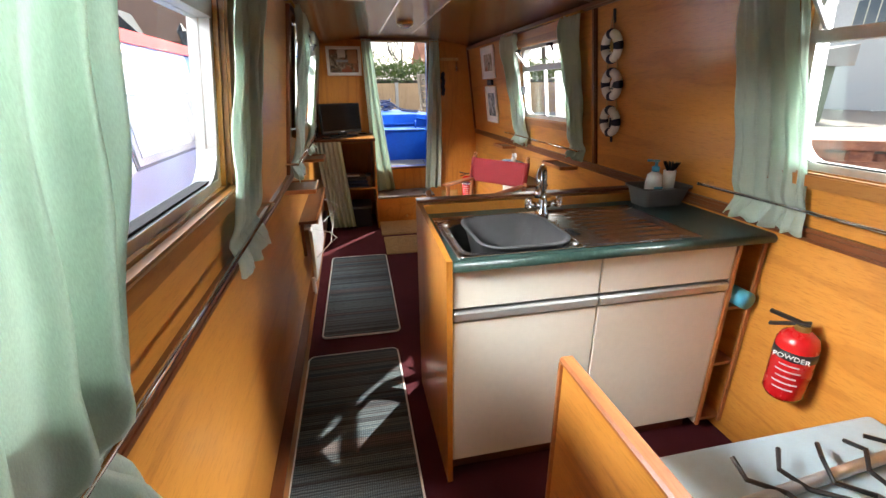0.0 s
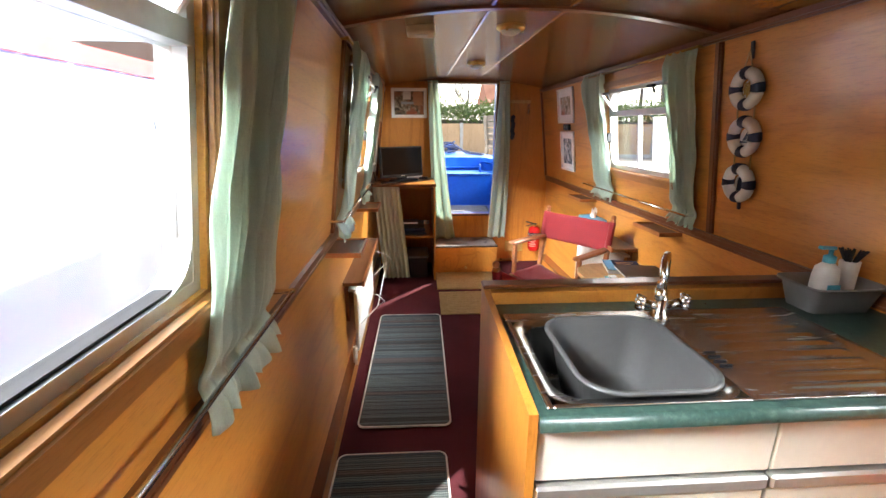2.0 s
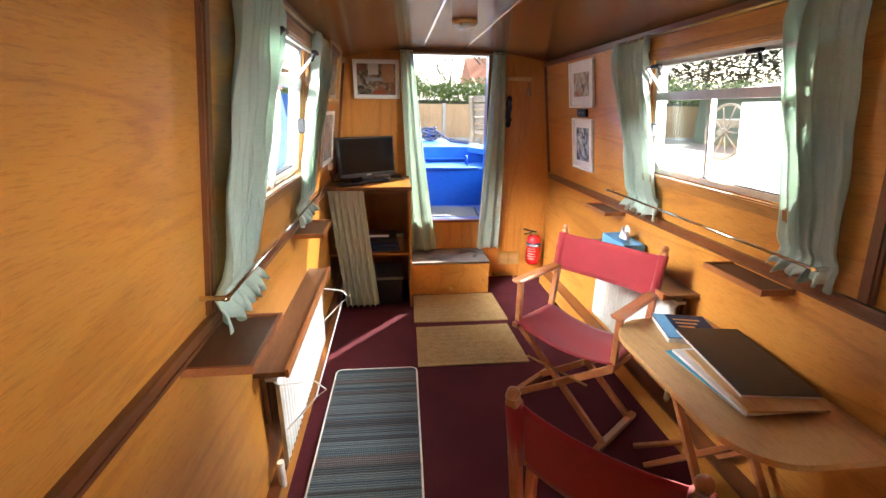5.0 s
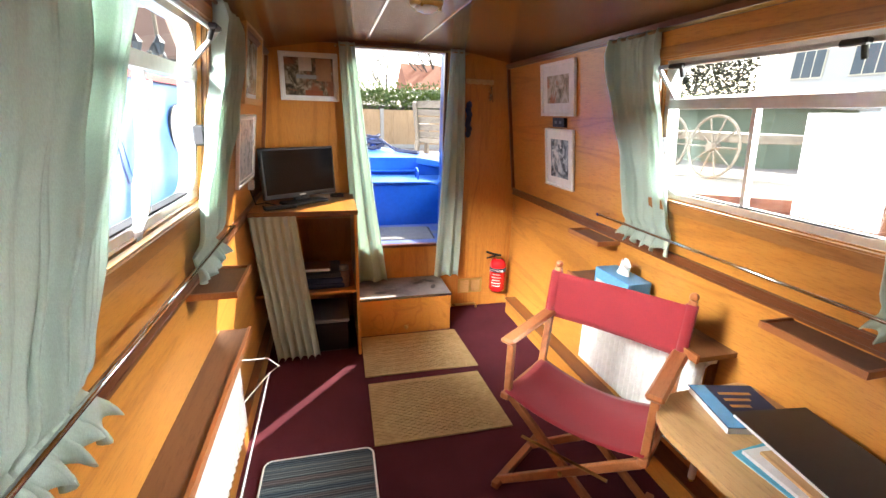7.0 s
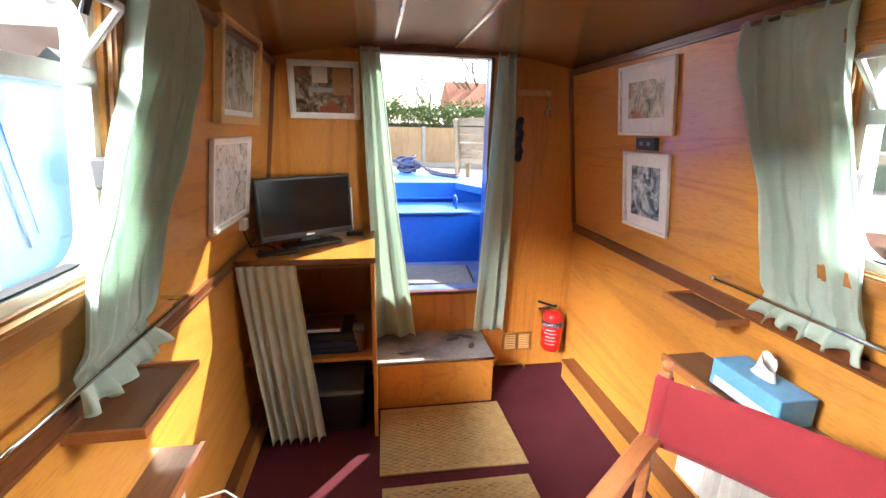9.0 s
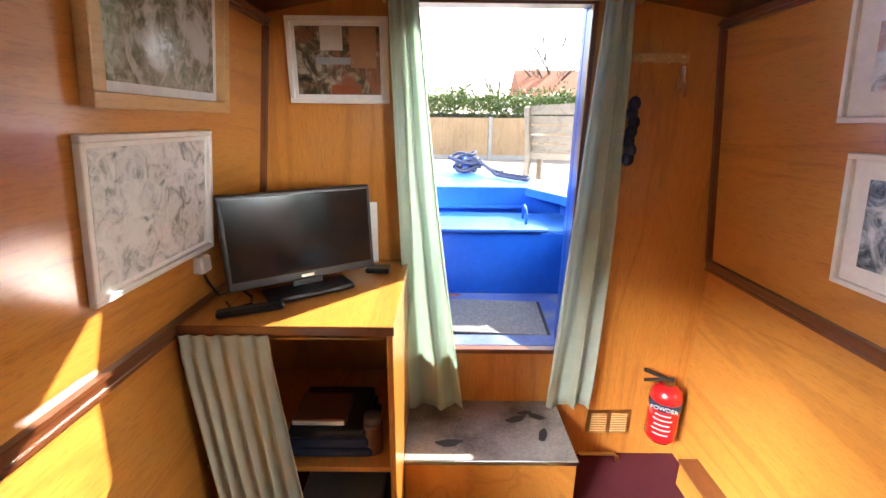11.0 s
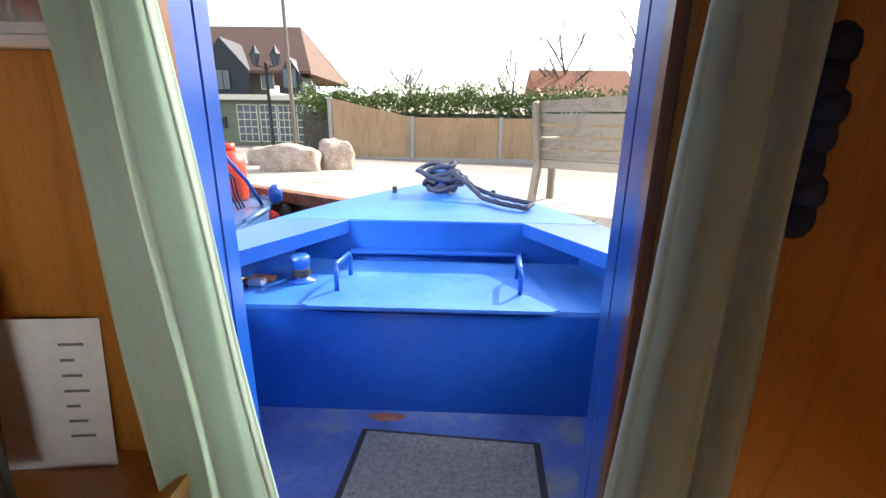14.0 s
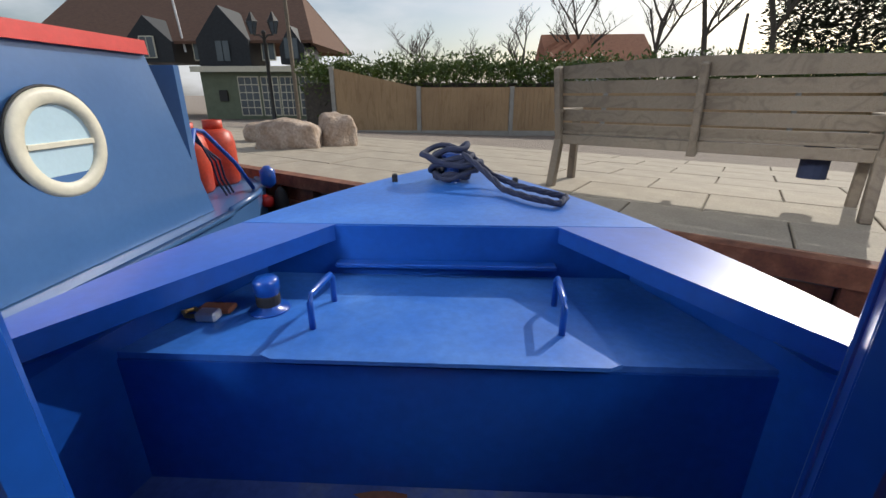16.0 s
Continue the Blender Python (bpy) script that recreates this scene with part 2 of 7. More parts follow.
GREYMAT = surface("grey_doormat", ((0.3, (0.16, 0.155, 0.15)), (0.7, (0.32, 0.31, 0.29))), 90, rough=1, fine=300, bumps=0.9, dist=0.005, stain=0.4)
RUG = stripes("striped_rug", "Y", ((0.30, (0.012, 0.016, 0.026)), (0.42, (0.028, 0.055, 0.08)), (0.48, (0.13, 0.17, 0.18)), (0.53, (0.02, 0.026, 0.036)), (0.60, (0.14, 0.12, 0.115)), (0.70, (0.03, 0.07, 0.10))), 0.9)
STEPTOP = surface("scuffed_step_top", ((0.3, (0.10, 0.085, 0.08)), (0.5, (0.26, 0.235, 0.215)), (0.7, (0.32, 0.29, 0.27))), 5, rough=0.6, fine=80, bumps=0.2)
GLASS = glass("window_glass")
PICGLASS = plain("picture_glazing", (0.4, 0.4, 0.4), 0.08)
ROPE = surface("navy_rope", ((0.3, (0.008, 0.012, 0.035)), (0.7, (0.02, 0.03, 0.075))), 60, rough=0.8, fine=200, bumps=0.5)
RUST = surface("rusty_piling", ((0.3, (0.10, 0.03, 0.018)), (0.5, (0.20, 0.07, 0.035)), (0.7, (0.30, 0.13, 0.07))), 7, rough=0.8, fine=60, bumps=0.5)
SLAB = surface("paving_slab", ((0.3, (0.36, 0.31, 0.24)), (0.7, (0.48, 0.42, 0.33))), 3.5, rough=0.85, fine=70, bumps=0.3)
JOINT = surface("paving_joint", ((0.3, (0.13, 0.115, 0.09)), (0.7, (0.2, 0.18, 0.14))), 20, rough=0.95, fine=120)
GRAVEL = surface("gravel", ((0.3, (0.24, 0.19, 0.15)), (0.5, (0.36, 0.30, 0.25)), (0.7, (0.50, 0.44, 0.38))), 45, rough=0.95, fine=130, bumps=0.9, dist=0.02, stain=0.4)
WEATHERED = veneer("weathered_oak", (0.27, 0.23, 0.175), (0.21, 0.175, 0.132), (0.10, 0.08, 0.06), "Y", 0.8, 0.0)
FENCEWOOD = veneer("fence_larch", (0.52, 0.37, 0.22), (0.44, 0.30, 0.17), (0.27, 0.17, 0.09), "Z", 0.85, 0.0)
CONCRETE = surface("concrete", ((0.3, (0.36, 0.34, 0.30)), (0.7, (0.46, 0.44, 0.40))), 6, rough=0.9, fine=90)
ROCK = surface("sandstone_rock", ((0.25, (0.30, 0.21, 0.15)), (0.45, (0.48, 0.36, 0.27)), (0.6, (0.58, 0.47, 0.38)), (0.78, (0.46, 0.24, 0.10))), 3.0, rough=0.9, fine=28, bumps=0.8, dist=0.02, distort=0.6, stain=0.35)
BRICKWALL = surface("orange_brick", ((0.3, (0.33, 0.105, 0.04)), (0.7, (0.46, 0.16, 0.065))), 9, stretch=(1, 1, 3), rough=0.9, fine=30, bumps=0.3)
ROOFTILE = surface("brown_roof", ((0.3, (0.12, 0.065, 0.045)), (0.7, (0.19, 0.105, 0.07))), 5, stretch=(1, 1, 4), rough=0.9, fine=25, bumps=0.5)
REDROOF = surface("red_roof", ((0.3, (0.30, 0.11, 0.06)), (0.7, (0.40, 0.17, 0.09))), 5, rough=0.9, fine=25, bumps=0.5)
BLACKBOARD = surface("black_weatherboard", ((0.3, (0.015, 0.018, 0.022)), (0.7, (0.03, 0.034, 0.04))), 8, rough=0.6, fine=50)
SAGEPAINT = surface("sage_render", ((0.3, (0.15, 0.18, 0.12)), (0.7, (0.20, 0.235, 0.16))), 3, rough=0.8, fine=60)
CREAMPAINT = plain("cream_paint", (0.72, 0.68, 0.54), 0.5)
HOUSEWHITE = plain("pale_render", (0.62, 0.62, 0.60), 0.8)
DARKGLASS = plain("house_glazing", (0.10, 0.12, 0.14), 0.08)
LEAF = surface("laurel_leaf", ((0.3, (0.05, 0.10, 0.015)), (0.7, (0.16, 0.22, 0.035))), 2.5, rough=0.45, fine=20, bumps=0.0, stain=0.3)
IVY = surface("dark_ivy", ((0.3, (0.02, 0.028, 0.012)), (0.7, (0.045, 0.055, 0.022))), 2.5, rough=0.6, fine=20, bumps=0.0, stain=0.3)
BARK = surface("bark", ((0.3, (0.07, 0.06, 0.05)), (0.7, (0.14, 0.12, 0.10))), 12, rough=0.95, fine=60, bumps=0.6)
WATER = surface("canal_water", ((0.3, (0.012, 0.016, 0.013)), (0.7, (0.02, 0.025, 0.02))), 2, rough=0.08, fine=9, bumps=0.25, dist=0.02)
# cushion vinyl, and the reflected sky painted on the porthole glass
PALEBLUE = surface("pale_blue_vinyl_and_sky_sheen", ((0.3, (0.44, 0.60, 0.68)), (0.7, (0.52, 0.68, 0.76))), 3, rough=0.4, fine=50, bumps=0.1, stain=0.06)
NAVY = plain("navy_cloth", (0.02, 0.03, 0.07), 0.85)
SKYBLUE = plain("sky_blue_card", (0.14, 0.40, 0.66), 0.5)
NETTED = surface("netted_glazing", ((0.35, (0.30, 0.32, 0.30)), (0.6, (0.62, 0.62, 0.58))), 9, stretch=(1, 6, 0.5), rough=0.15, fine=40, bumps=0.0, coat=0.5)
BOWLGREY = plain("bowl_plastic", (0.085, 0.088, 0.09), 0.38)
NOTICE = fabric("thin_paper", (0.80, 0.80, 0.79), (0.84, 0.84, 0.83), 0.55, 300)
CYANPL = plain("cyan_plastic", (0.08, 0.42, 0.60), 0.35)


# builders --------------------------------------------------------------
def part(name, bm, material, parent=None, label="", smooth=False):
    me = bpy.data.meshes.new(name)
    bmesh.ops.recalc_face_normals(bm, faces=bm.faces)
    bm.to_mesh(me)
    bm.free()
    me.materials.append(material)
    if smooth:
        for p in me.polygons:
            p.use_smooth = True
    ob = new(name, me)
    if parent is not None:
        ob.parent = parent
        top = parent
        m = Matrix.Identity(4)
        while top is not None:
            m = top.matrix_basis.copy() @ m if top.parent is None else m
            top = top.parent
        if parent.parent is None:
            ob.matrix_parent_inverse = m.inverted()
    if label:
        ob["label"] = label
    return ob


def thing(name, at, label, category, group=""):
    ob = new(name)
    ob.empty_display_size = 0.05
    ob.matrix_basis = Matrix.Translation(at)
    return tagged(ob, label, category, group)


def setting(name, bm, material, parent=None, label="", category="", smooth=False):
    ob = part(name, bm, material, parent, label, smooth)
    if parent is None:
        tagged(ob, label or name.replace("_", " "), category or name.split("_")[0], kind="structure")
    return ob


def box(bm, lo, hi, bev=0.0, m=None, seg=1):
    c = [(a + b) / 2 for a, b in zip(lo, hi)]
    s = [abs(b - a) for a, b in zip(lo, hi)]
    mat = Matrix.Translation(c) @ Matrix.Diagonal((*s, 1))
    if m is not None:
        mat = m @ mat
    vs = bmesh.ops.create_cube(bm, size=1, matrix=mat)["verts"]
    if bev:
        es = list({e for v in vs for e in v.link_edges})
        bmesh.ops.bevel(bm, geom=es, offset=bev, segments=seg, affect="EDGES", profile=0.5)
    return bm


def bx(lo, hi, bev=0.004, m=None, seg=1):
    return box(bmesh.new(), lo, hi, bev, m, seg)


def rod(bm, a, b, r, r2=None, n=10):
    a, b = Vector(a), Vector(b)
    d = b - a
    m = Matrix.Translation((a + b) / 2) @ d.to_track_quat("Z", "Y").to_matrix().to_4x4()
    bmesh.ops.create_cone(bm, cap_ends=True, segments=n, radius1=r, radius2=r if r2 is None else r2, depth=d.length, matrix=m)
    return bm


def bar(bm, a, b, w, h, bev=0.003, up=(0, 0, 1)):
    """A squared bar from a to b, w wide and h deep."""
    a, b = Vector(a), Vector(b)
    d = (b - a)
    z = d.normalized()
    x = Vector(up).cross(z)
    if x.length < 1e-4:
        x = Vector((1, 0, 0))
    x.normalize()
    y = z.cross(x)
    m = Matrix((x, y, z)).transposed().to_4x4()
    m.translation = (a + b) / 2
    return box(bm, (-w / 2, -h / 2, -d.length / 2), (w / 2, h / 2, d.length / 2), bev, m)


def tube(bm, pts, r, n=8, closed=False):
    pts = [Vector(p) for p in pts]
    rings = []
    for i, p in enumerate(pts):
        a = pts[i - 1] if i or closed else p
        b = pts[(i + 1) % len(pts)] if i < len(pts) - 1 or closed else p
        d = (b - a).normalized()
        x = d.cross(Vector((0.13, 0.21, 0.97)))
        if x.length < 1e-3:
            x = d.cross(Vector((1, 0, 0)))
        x.normalize()
        y = d.cross(x)
        rings.append([bm.verts.new(p + r * (math.cos(k * math.tau / n) * x + math.sin(k * math.tau / n) * y)) for k in range(n)])
    m = len(rings)
    for i in range(m if closed else m - 1):
        A, B = rings[i], rings[(i + 1) % m]
        for k in range(n):
            bm.faces.new((A[k], A[(k + 1) % n], B[(k + 1) % n], B[k]))
    if not closed:
        bm.faces.new(rings[0])
        bm.faces.new(rings[-1][::-1])
    return bm


def lathe(bm, profile, m=None, n=24):
    rings = []
    m = m or Matrix.Identity(4)
    for r, z in profile:
        rings.append([bm.verts.new(m @ Vector((r * math.cos(k * math.tau / n), r * math.sin(k * math.tau / n), z))) for k in range(n)])
    for A, B in zip(rings, rings[1:]):
        for k in range(n):
            bm.faces.new((A[k], A[(k + 1) % n], B[(k + 1) % n], B[k]))
    bm.faces.new(rings[0][::-1])
    bm.faces.new(rings[-1])
    return bm


def prism(bm, pts, z0, z1):
    """An outline in plan, pulled up from z0 to z1 (each a number or a list with one height a corner)."""
    n = len(pts)
    za = z0 if isinstance(z0, (list, tuple)) else [z0] * n
    zb = z1 if isinstance(z1, (list, tuple)) else [z1] * n
    lo = [bm.verts.new((x, y, z)) for (x, y), z in zip(pts, za)]
    hi = [bm.verts.new((x, y, z)) for (x, y), z in zip(pts, zb)]
    bm.faces.new(lo[::-1])
    bm.faces.new(hi)
    for i in range(n):
        j = (i + 1) % n
        bm.faces.new((lo[i], lo[j], hi[j], hi[i]))
    return bm


def sheet(bm, f, nu, nv, thick=0.0):
    """A grid surface from f(u, v)."""
    g = [[bm.verts.new(f(i / nu, j / nv)) for j in range(nv + 1)] for i in range(nu + 1)]
    for i in range(nu):
        for j in range(nv):
            bm.faces.new((g[i][j], g[i + 1][j], g[i + 1][j + 1], g[i][j + 1]))
    if thick:
        bm.normal_update()
        g2 = [[bm.verts.new(v.co - v.normal * thick) for v in row] for row in g]
        for i in range(nu):
            for j in range(nv):
                bm.faces.new((g2[i][j], g2[i][j + 1], g2[i + 1][j + 1], g2[i + 1][j]))
        for i in range(nu):
            bm.faces.new((g[i][0], g2[i][0], g2[i + 1][0], g[i + 1][0]))
            bm.faces.new((g[i][nv], g[i + 1][nv], g2[i + 1][nv], g2[i][nv]))
        for j in range(nv):
            bm.faces.new((g[0][j], g[0][j + 1], g2[0][j + 1], g2[0][j]))
            bm.faces.new((g[nu][j], g2[nu][j], g2[nu][j + 1], g[nu][j + 1]))
    return bm

# the cabin shell ----------------------------------------------------------
R0, L0, K, ZM = 0.915, -0.875, 0.124, 0.915
YB, YF = -1.3, 5.195
ZTOP = 1.80


def wx(side, z, d=0.0):
    """x of the lining at height z, d metres inside it; upper panels lean inwards."""
    lean = K * max(0.0, z - ZM)
    return (R0 - lean - d) if side > 0 else (L0 + lean + d)


def wall_slab(bm, side, y0, y1, z0, z1, d0, d1):
    """A slab on a side wall between depths d0 and d1 (positive: into the cabin)."""
    vs = []
    for z in (z0, z1):
        for y in (y0, y1):
            for d in (d0, d1):
                vs.append(bm.verts.new((wx(side, z, d), y, z)))
    for f in ((0, 1, 3, 2), (4, 6, 7, 5), (0, 4, 5, 1), (2, 3, 7, 6), (0, 2, 6, 4), (1, 5, 7, 3)):
        bm.faces.new([vs[i] for i in f])
    return bm


# glazed openings: name, side, y from, y to, z from, z to
WINS = [("window_1", 1, 2.86, 3.70, 1.155, 1.665), ("window_2", 1, 0.56, 1.42, 1.12, 1.66),
        ("window_3", -1, 2.95, 3.80, 1.165, 1.70), ("window_4", -1, 0.42, 1.46, 1.14, 1.70)]

for side, nm in ((1, "wall_right"), (-1, "wall_left")):
    bm = bmesh.new()
    wall_slab(bm, side, YB, YF, 0.0, ZM, -0.05, 0.0)
    cuts = sorted((w for w in WINS if w[1] == side), key=lambda w: w[2])
    y = YB
    for _, _, a, b, z0, z1 in cuts:
        wall_slab(bm, side, y, a, ZM, ZTOP, -0.05, 0.0)
        wall_slab(bm, side, a, b, ZM, z0, -0.05, 0.0)
        wall_slab(bm, side, a, b, z1, ZTOP, -0.05, 0.0)
        y = b
    wall_slab(bm, side, y, YF, ZM, ZTOP, -0.05, 0.0)
    setting(nm, bm, OAK, label="orange varnished oak ply cabin side panelling", category="wall")
    # outer steel side of the cabin
    bm = bmesh.new()
    y = YB - 0.05
    for _, _, a, b, z0, z1 in cuts:
        wall_slab(bm, side, y, a, 0.95, ZTOP + 0.06, -0.065, -0.054)
        wall_slab(bm, side, a, b, 0.95, z0, -0.065, -0.054)
        wall_slab(bm, side, a, b, z1, ZTOP + 0.06, -0.065, -0.054)
        y = b
    wall_slab(bm, side, y, YF + 0.06, 0.95, ZTOP + 0.06, -0.065, -0.054)
    setting("cladding", bm, BLUE, label="blue painted steel cabin side", category="hull")

# rails, mouldings and upright trims on the lining
for side in (1, -1):
    bm = bmesh.new()
    for dz, dd, hh in ((0.0, 0.012, 0.022), (0.02, 0.018, 0.012), (-0.014, 0.016, 0.01)):
        wall_slab(bm, side, YB, YF - 0.003, ZM + dz - hh / 2, ZM + dz + hh / 2, -0.001, dd)
    setting("trim", bm, TRIM, label="dark hardwood dado moulding along the panelling", category="moulding")
    bm = bmesh.new()
    wall_slab(bm, side, YB, YF - 0.003, ZTOP - 0.035, ZTOP - 0.004, -0.001, 0.016)
    wall_slab(bm, side, YB, YF - 0.003, ZTOP - 0.026, ZTOP - 0.013, -0.001, 0.024)
    setting("trim", bm, TRIM, label="dark hardwood cornice moulding", category="moulding")
    for yy in ((2.60,) if side > 0 else (2.70, 0.15)):
        bm = bmesh.new()
        wall_slab(bm, side, yy - 0.02, yy + 0.02, ZM + 0.03, ZTOP - 0.038, -0.001, 0.012)
        wall_slab(bm, side, yy - 0.011, yy + 0.011, ZM + 0.03, ZTOP - 0.038, -0.001, 0.017)
        setting("trim", bm, TRIM_Z, label="dark upright cover strip on the panelling", category="moulding")
    bm = bmesh.new()
    wall_slab(bm, side, YF - 0.02, YF - 0.003, ZM + 0.03, ZTOP - 0.038, -0.001, 0.02)
    setting("trim", bm, TRIM_Z, label="dark corner strip by the front bulkhead", category="moulding")
    # pipe boxing along the floor
    bm = bmesh.new()
    d = 0.075 if side > 0 else 0.035
    wall_slab(bm, side, YB if side < 0 else 2.25, 5.02, 0.002, 0.11, 0.001, d)
    setting("baseboard", bm, OAK, label="oak pipe boxing along the floor", category="baseboard")
    bm = bmesh.new()
    wall_slab(bm, side, YB if side < 0 else 2.25, 5.025, 0.112, 0.124, 0.001, d + 0.008)
    setting("trim", bm, TRIM, label="dark cap strip on the pipe boxing", category="moulding")

bm = bmesh.new()
box(bm, (L0 - 0.05, YB, -0.05), (R0 + 0.05, YF, 0.0))
setting("floor", bm, CARPET, label="burgundy carpet over the cabin floor", category="floor")


def ceil_z(x):
    return 1.885 - 0.085 * ((x - 0.02) / 0.80) ** 2


bm = bmesh.new()
N = 24
xs = [L0 + 0.02 + (R0 - L0 - 0.04) * i / N for i in range(N + 1)]
rows4 = []
for x in xs:
    rows4.append([bm.verts.new((x, y, ceil_z(x) + dz)) for y, dz in ((YB, 0), (YF + 0.06, 0), (YF + 0.06, 0.05), (YB, 0.05))])
for A, B in zip(rows4, rows4[1:]):
    for k in range(4):
        bm.faces.new((A[k], A[(k + 1) % 4], B[(k + 1) % 4], B[k]))
setting("ceiling", bm, OAK_C, label="varnished oak veneer cabin ceiling panels", category="ceiling", smooth=True)
for x in (-0.165, 0.155):
    for y0, y1 in ((YB, 2.585), (2.635, YF - 0.004)):
        bm = bmesh.new()
        box(bm, (x - 0.008, y0, ceil_z(x) - 0.005), (x + 0.008, y1, ceil_z(x) + 0.004), 0.002)
        setting("trim", bm, OAK_C, label="slim oak batten along the ceiling joint", category="moulding")
for y in (2.61, 0.4):
    bm = bmesh.new()
    for i in range(N):
        a, b = xs[i], xs[i + 1]
        if i == 0 or i == N - 1:
            continue
        vs = [bm.verts.new((x, yy, ceil_z(x) + dz)) for dz in (-0.01, 0.003) for yy in (y - 0.02, y + 0.02) for x in (a, b)]
        for f in ((0, 1, 3, 2), (4, 6, 7, 5), (0, 4, 5, 1), (2, 3, 7, 6), (0, 2, 6, 4), (1, 5, 7, 3)):
            bm.faces.new([vs[k] for k in f])
    setting("trim", bm, TRIM, label="dark cross batten on the ceiling", category="moulding")

# roof over the ceiling
bm = bmesh.new()
rows4 = []
for x in xs:
    rows4.append([bm.verts.new((x * 1.02, y, ceil_z(x) + dz)) for y, dz in ((YB - 0.06, 0.055), (YF + 0.1, 0.055), (YF + 0.1, 0.065), (YB - 0.06, 0.065))])
for A, B in zip(rows4, rows4[1:]):
    for k in range(4):
        bm.faces.new((A[k], A[(k + 1) % 4], B[(k + 1) % 4], B[k]))
setting("roof", bm, BLUE, label="blue steel cabin roof", category="roof", smooth=True)

# front bulkhead with the door opening; unseen back wall added to close the cabin
DX0, DX1, DZ0, DZ1 = -0.262, 0.367, 0.535, 1.852
bm = bmesh.new()


def bulk(bm, x0, x1, z0, z1):
    prism(bm, [(x0, YF), (x1, YF), (x1, YF + 0.055), (x0, YF + 0.055)], z0, z1)


bulk(bm, L0, DX0, 0, 1.80)
bulk(bm, DX1, R0, 0, 1.80)
bulk(bm, DX0, DX1, 0, DZ0)
bulk(bm, L0 + 0.1, DX0, 1.80, 1.86)
bulk(bm, DX1, R0 - 0.1, 1.80, 1.86)
bulk(bm, DX0 - 0.25, DX1 + 0.25, DZ1 + 0.008, 1.90)
setting("wall_front", bm, OAK_Z, label="oak ply front bulkhead around the doorway", category="wall")
bm = bmesh.new()
prism(bm, [(L0 - 0.08, YF + 0.058), (DX0 - 0.03, YF + 0.058), (DX0 - 0.03, YF + 0.07), (L0 - 0.08, YF + 0.07)], 0.5, 1.9)
prism(bm, [(DX1 + 0.03, YF + 0.058), (R0 + 0.08, YF + 0.058), (R0 + 0.08, YF + 0.07), (DX1 + 0.03, YF + 0.07)], 0.5, 1.9)
prism(bm, [(DX0 - 0.03, YF + 0.058), (DX1 + 0.03, YF + 0.058), (DX1 + 0.03, YF + 0.07), (DX0 - 0.03, YF + 0.07)], 0.5, DZ0 - 0.01)
setting("cladding", bm, BLUE, label="blue painted steel cabin front", category="hull")
bm = bmesh.new()
box(bm, (L0, YB - 0.05, 0), (R0, YB, 1.9))
setting("wall_back", bm, OAK_Z, label="oak ply bulkhead added unseen behind the camera to close the cabin", category="wall")
bm = bmesh.new()
box(bm, (L0 + 0.12, YF - 0.02, 1.853), (DX0 - 0.3, YF - 0.003, 1.872))
box(bm, (DX0 - 0.3, YF - 0.02, 1.857), (DX1 + 0.3, YF - 0.003, 1.88))
box(bm, (DX1 + 0.3, YF - 0.02, 1.845), (R0 - 0.12, YF - 0.003, 1.868))
setting("trim", bm, TRIM, label="dark strip over the front bulkhead", category="moulding")

# doorway: lining, sill, two steel leaves folded outwards
door = thing("door_1", (0.05, YF + 0.05, DZ0), "open blue steel double doors folded outwards", "door")
door["kind"] = "structure"
for x0, x1 in ((DX0, DX0 + 0.018), (DX1 - 0.018, DX1)):
    part("frame", bx((x0, YF - 0.012, DZ0), (x1, YF + 0.016, DZ1), 0.003), TRIM_Z, door, "dark hardwood door lining")
part("frame", bx((DX0, YF - 0.012, DZ1 - 0.014), (DX1, YF + 0.06, DZ1 + 0.006), 0.003), TRIM, door)
part("sill", bx((DX0 - 0.005, YF - 0.02, DZ0 - 0.018), (DX1 + 0.005, YF + 0.02, DZ0 + 0.004), 0.004), TRIM, door, "dark hardwood sill")
part("sill", bx((DX0 - 0.005, YF + 0.022, DZ0 - 0.018), (DX1 + 0.005, YF + 0.12, DZ0 + 0.002), 0.004), BLUE_WORN, door, "worn blue steel threshold")
for x0, x1 in ((DX0 - 0.035, DX0 + 0.014), (DX1 - 0.014, DX1 + 0.03)):
    part("jamb_lining", bx((max(x0, DX0 + 0.001), YF + 0.0165, DZ0), (min(x1, DX1 - 0.001), YF + 0.0705, DZ1 - 0.015), 0.002), BLUE, door, "blue painted reveal")
    part("steel_jamb", bx((x0, YF + 0.071, DZ0), (x1, YF + 0.115, DZ1 + 0.03), 0.004), BLUE, door, "blue steel door jamb")
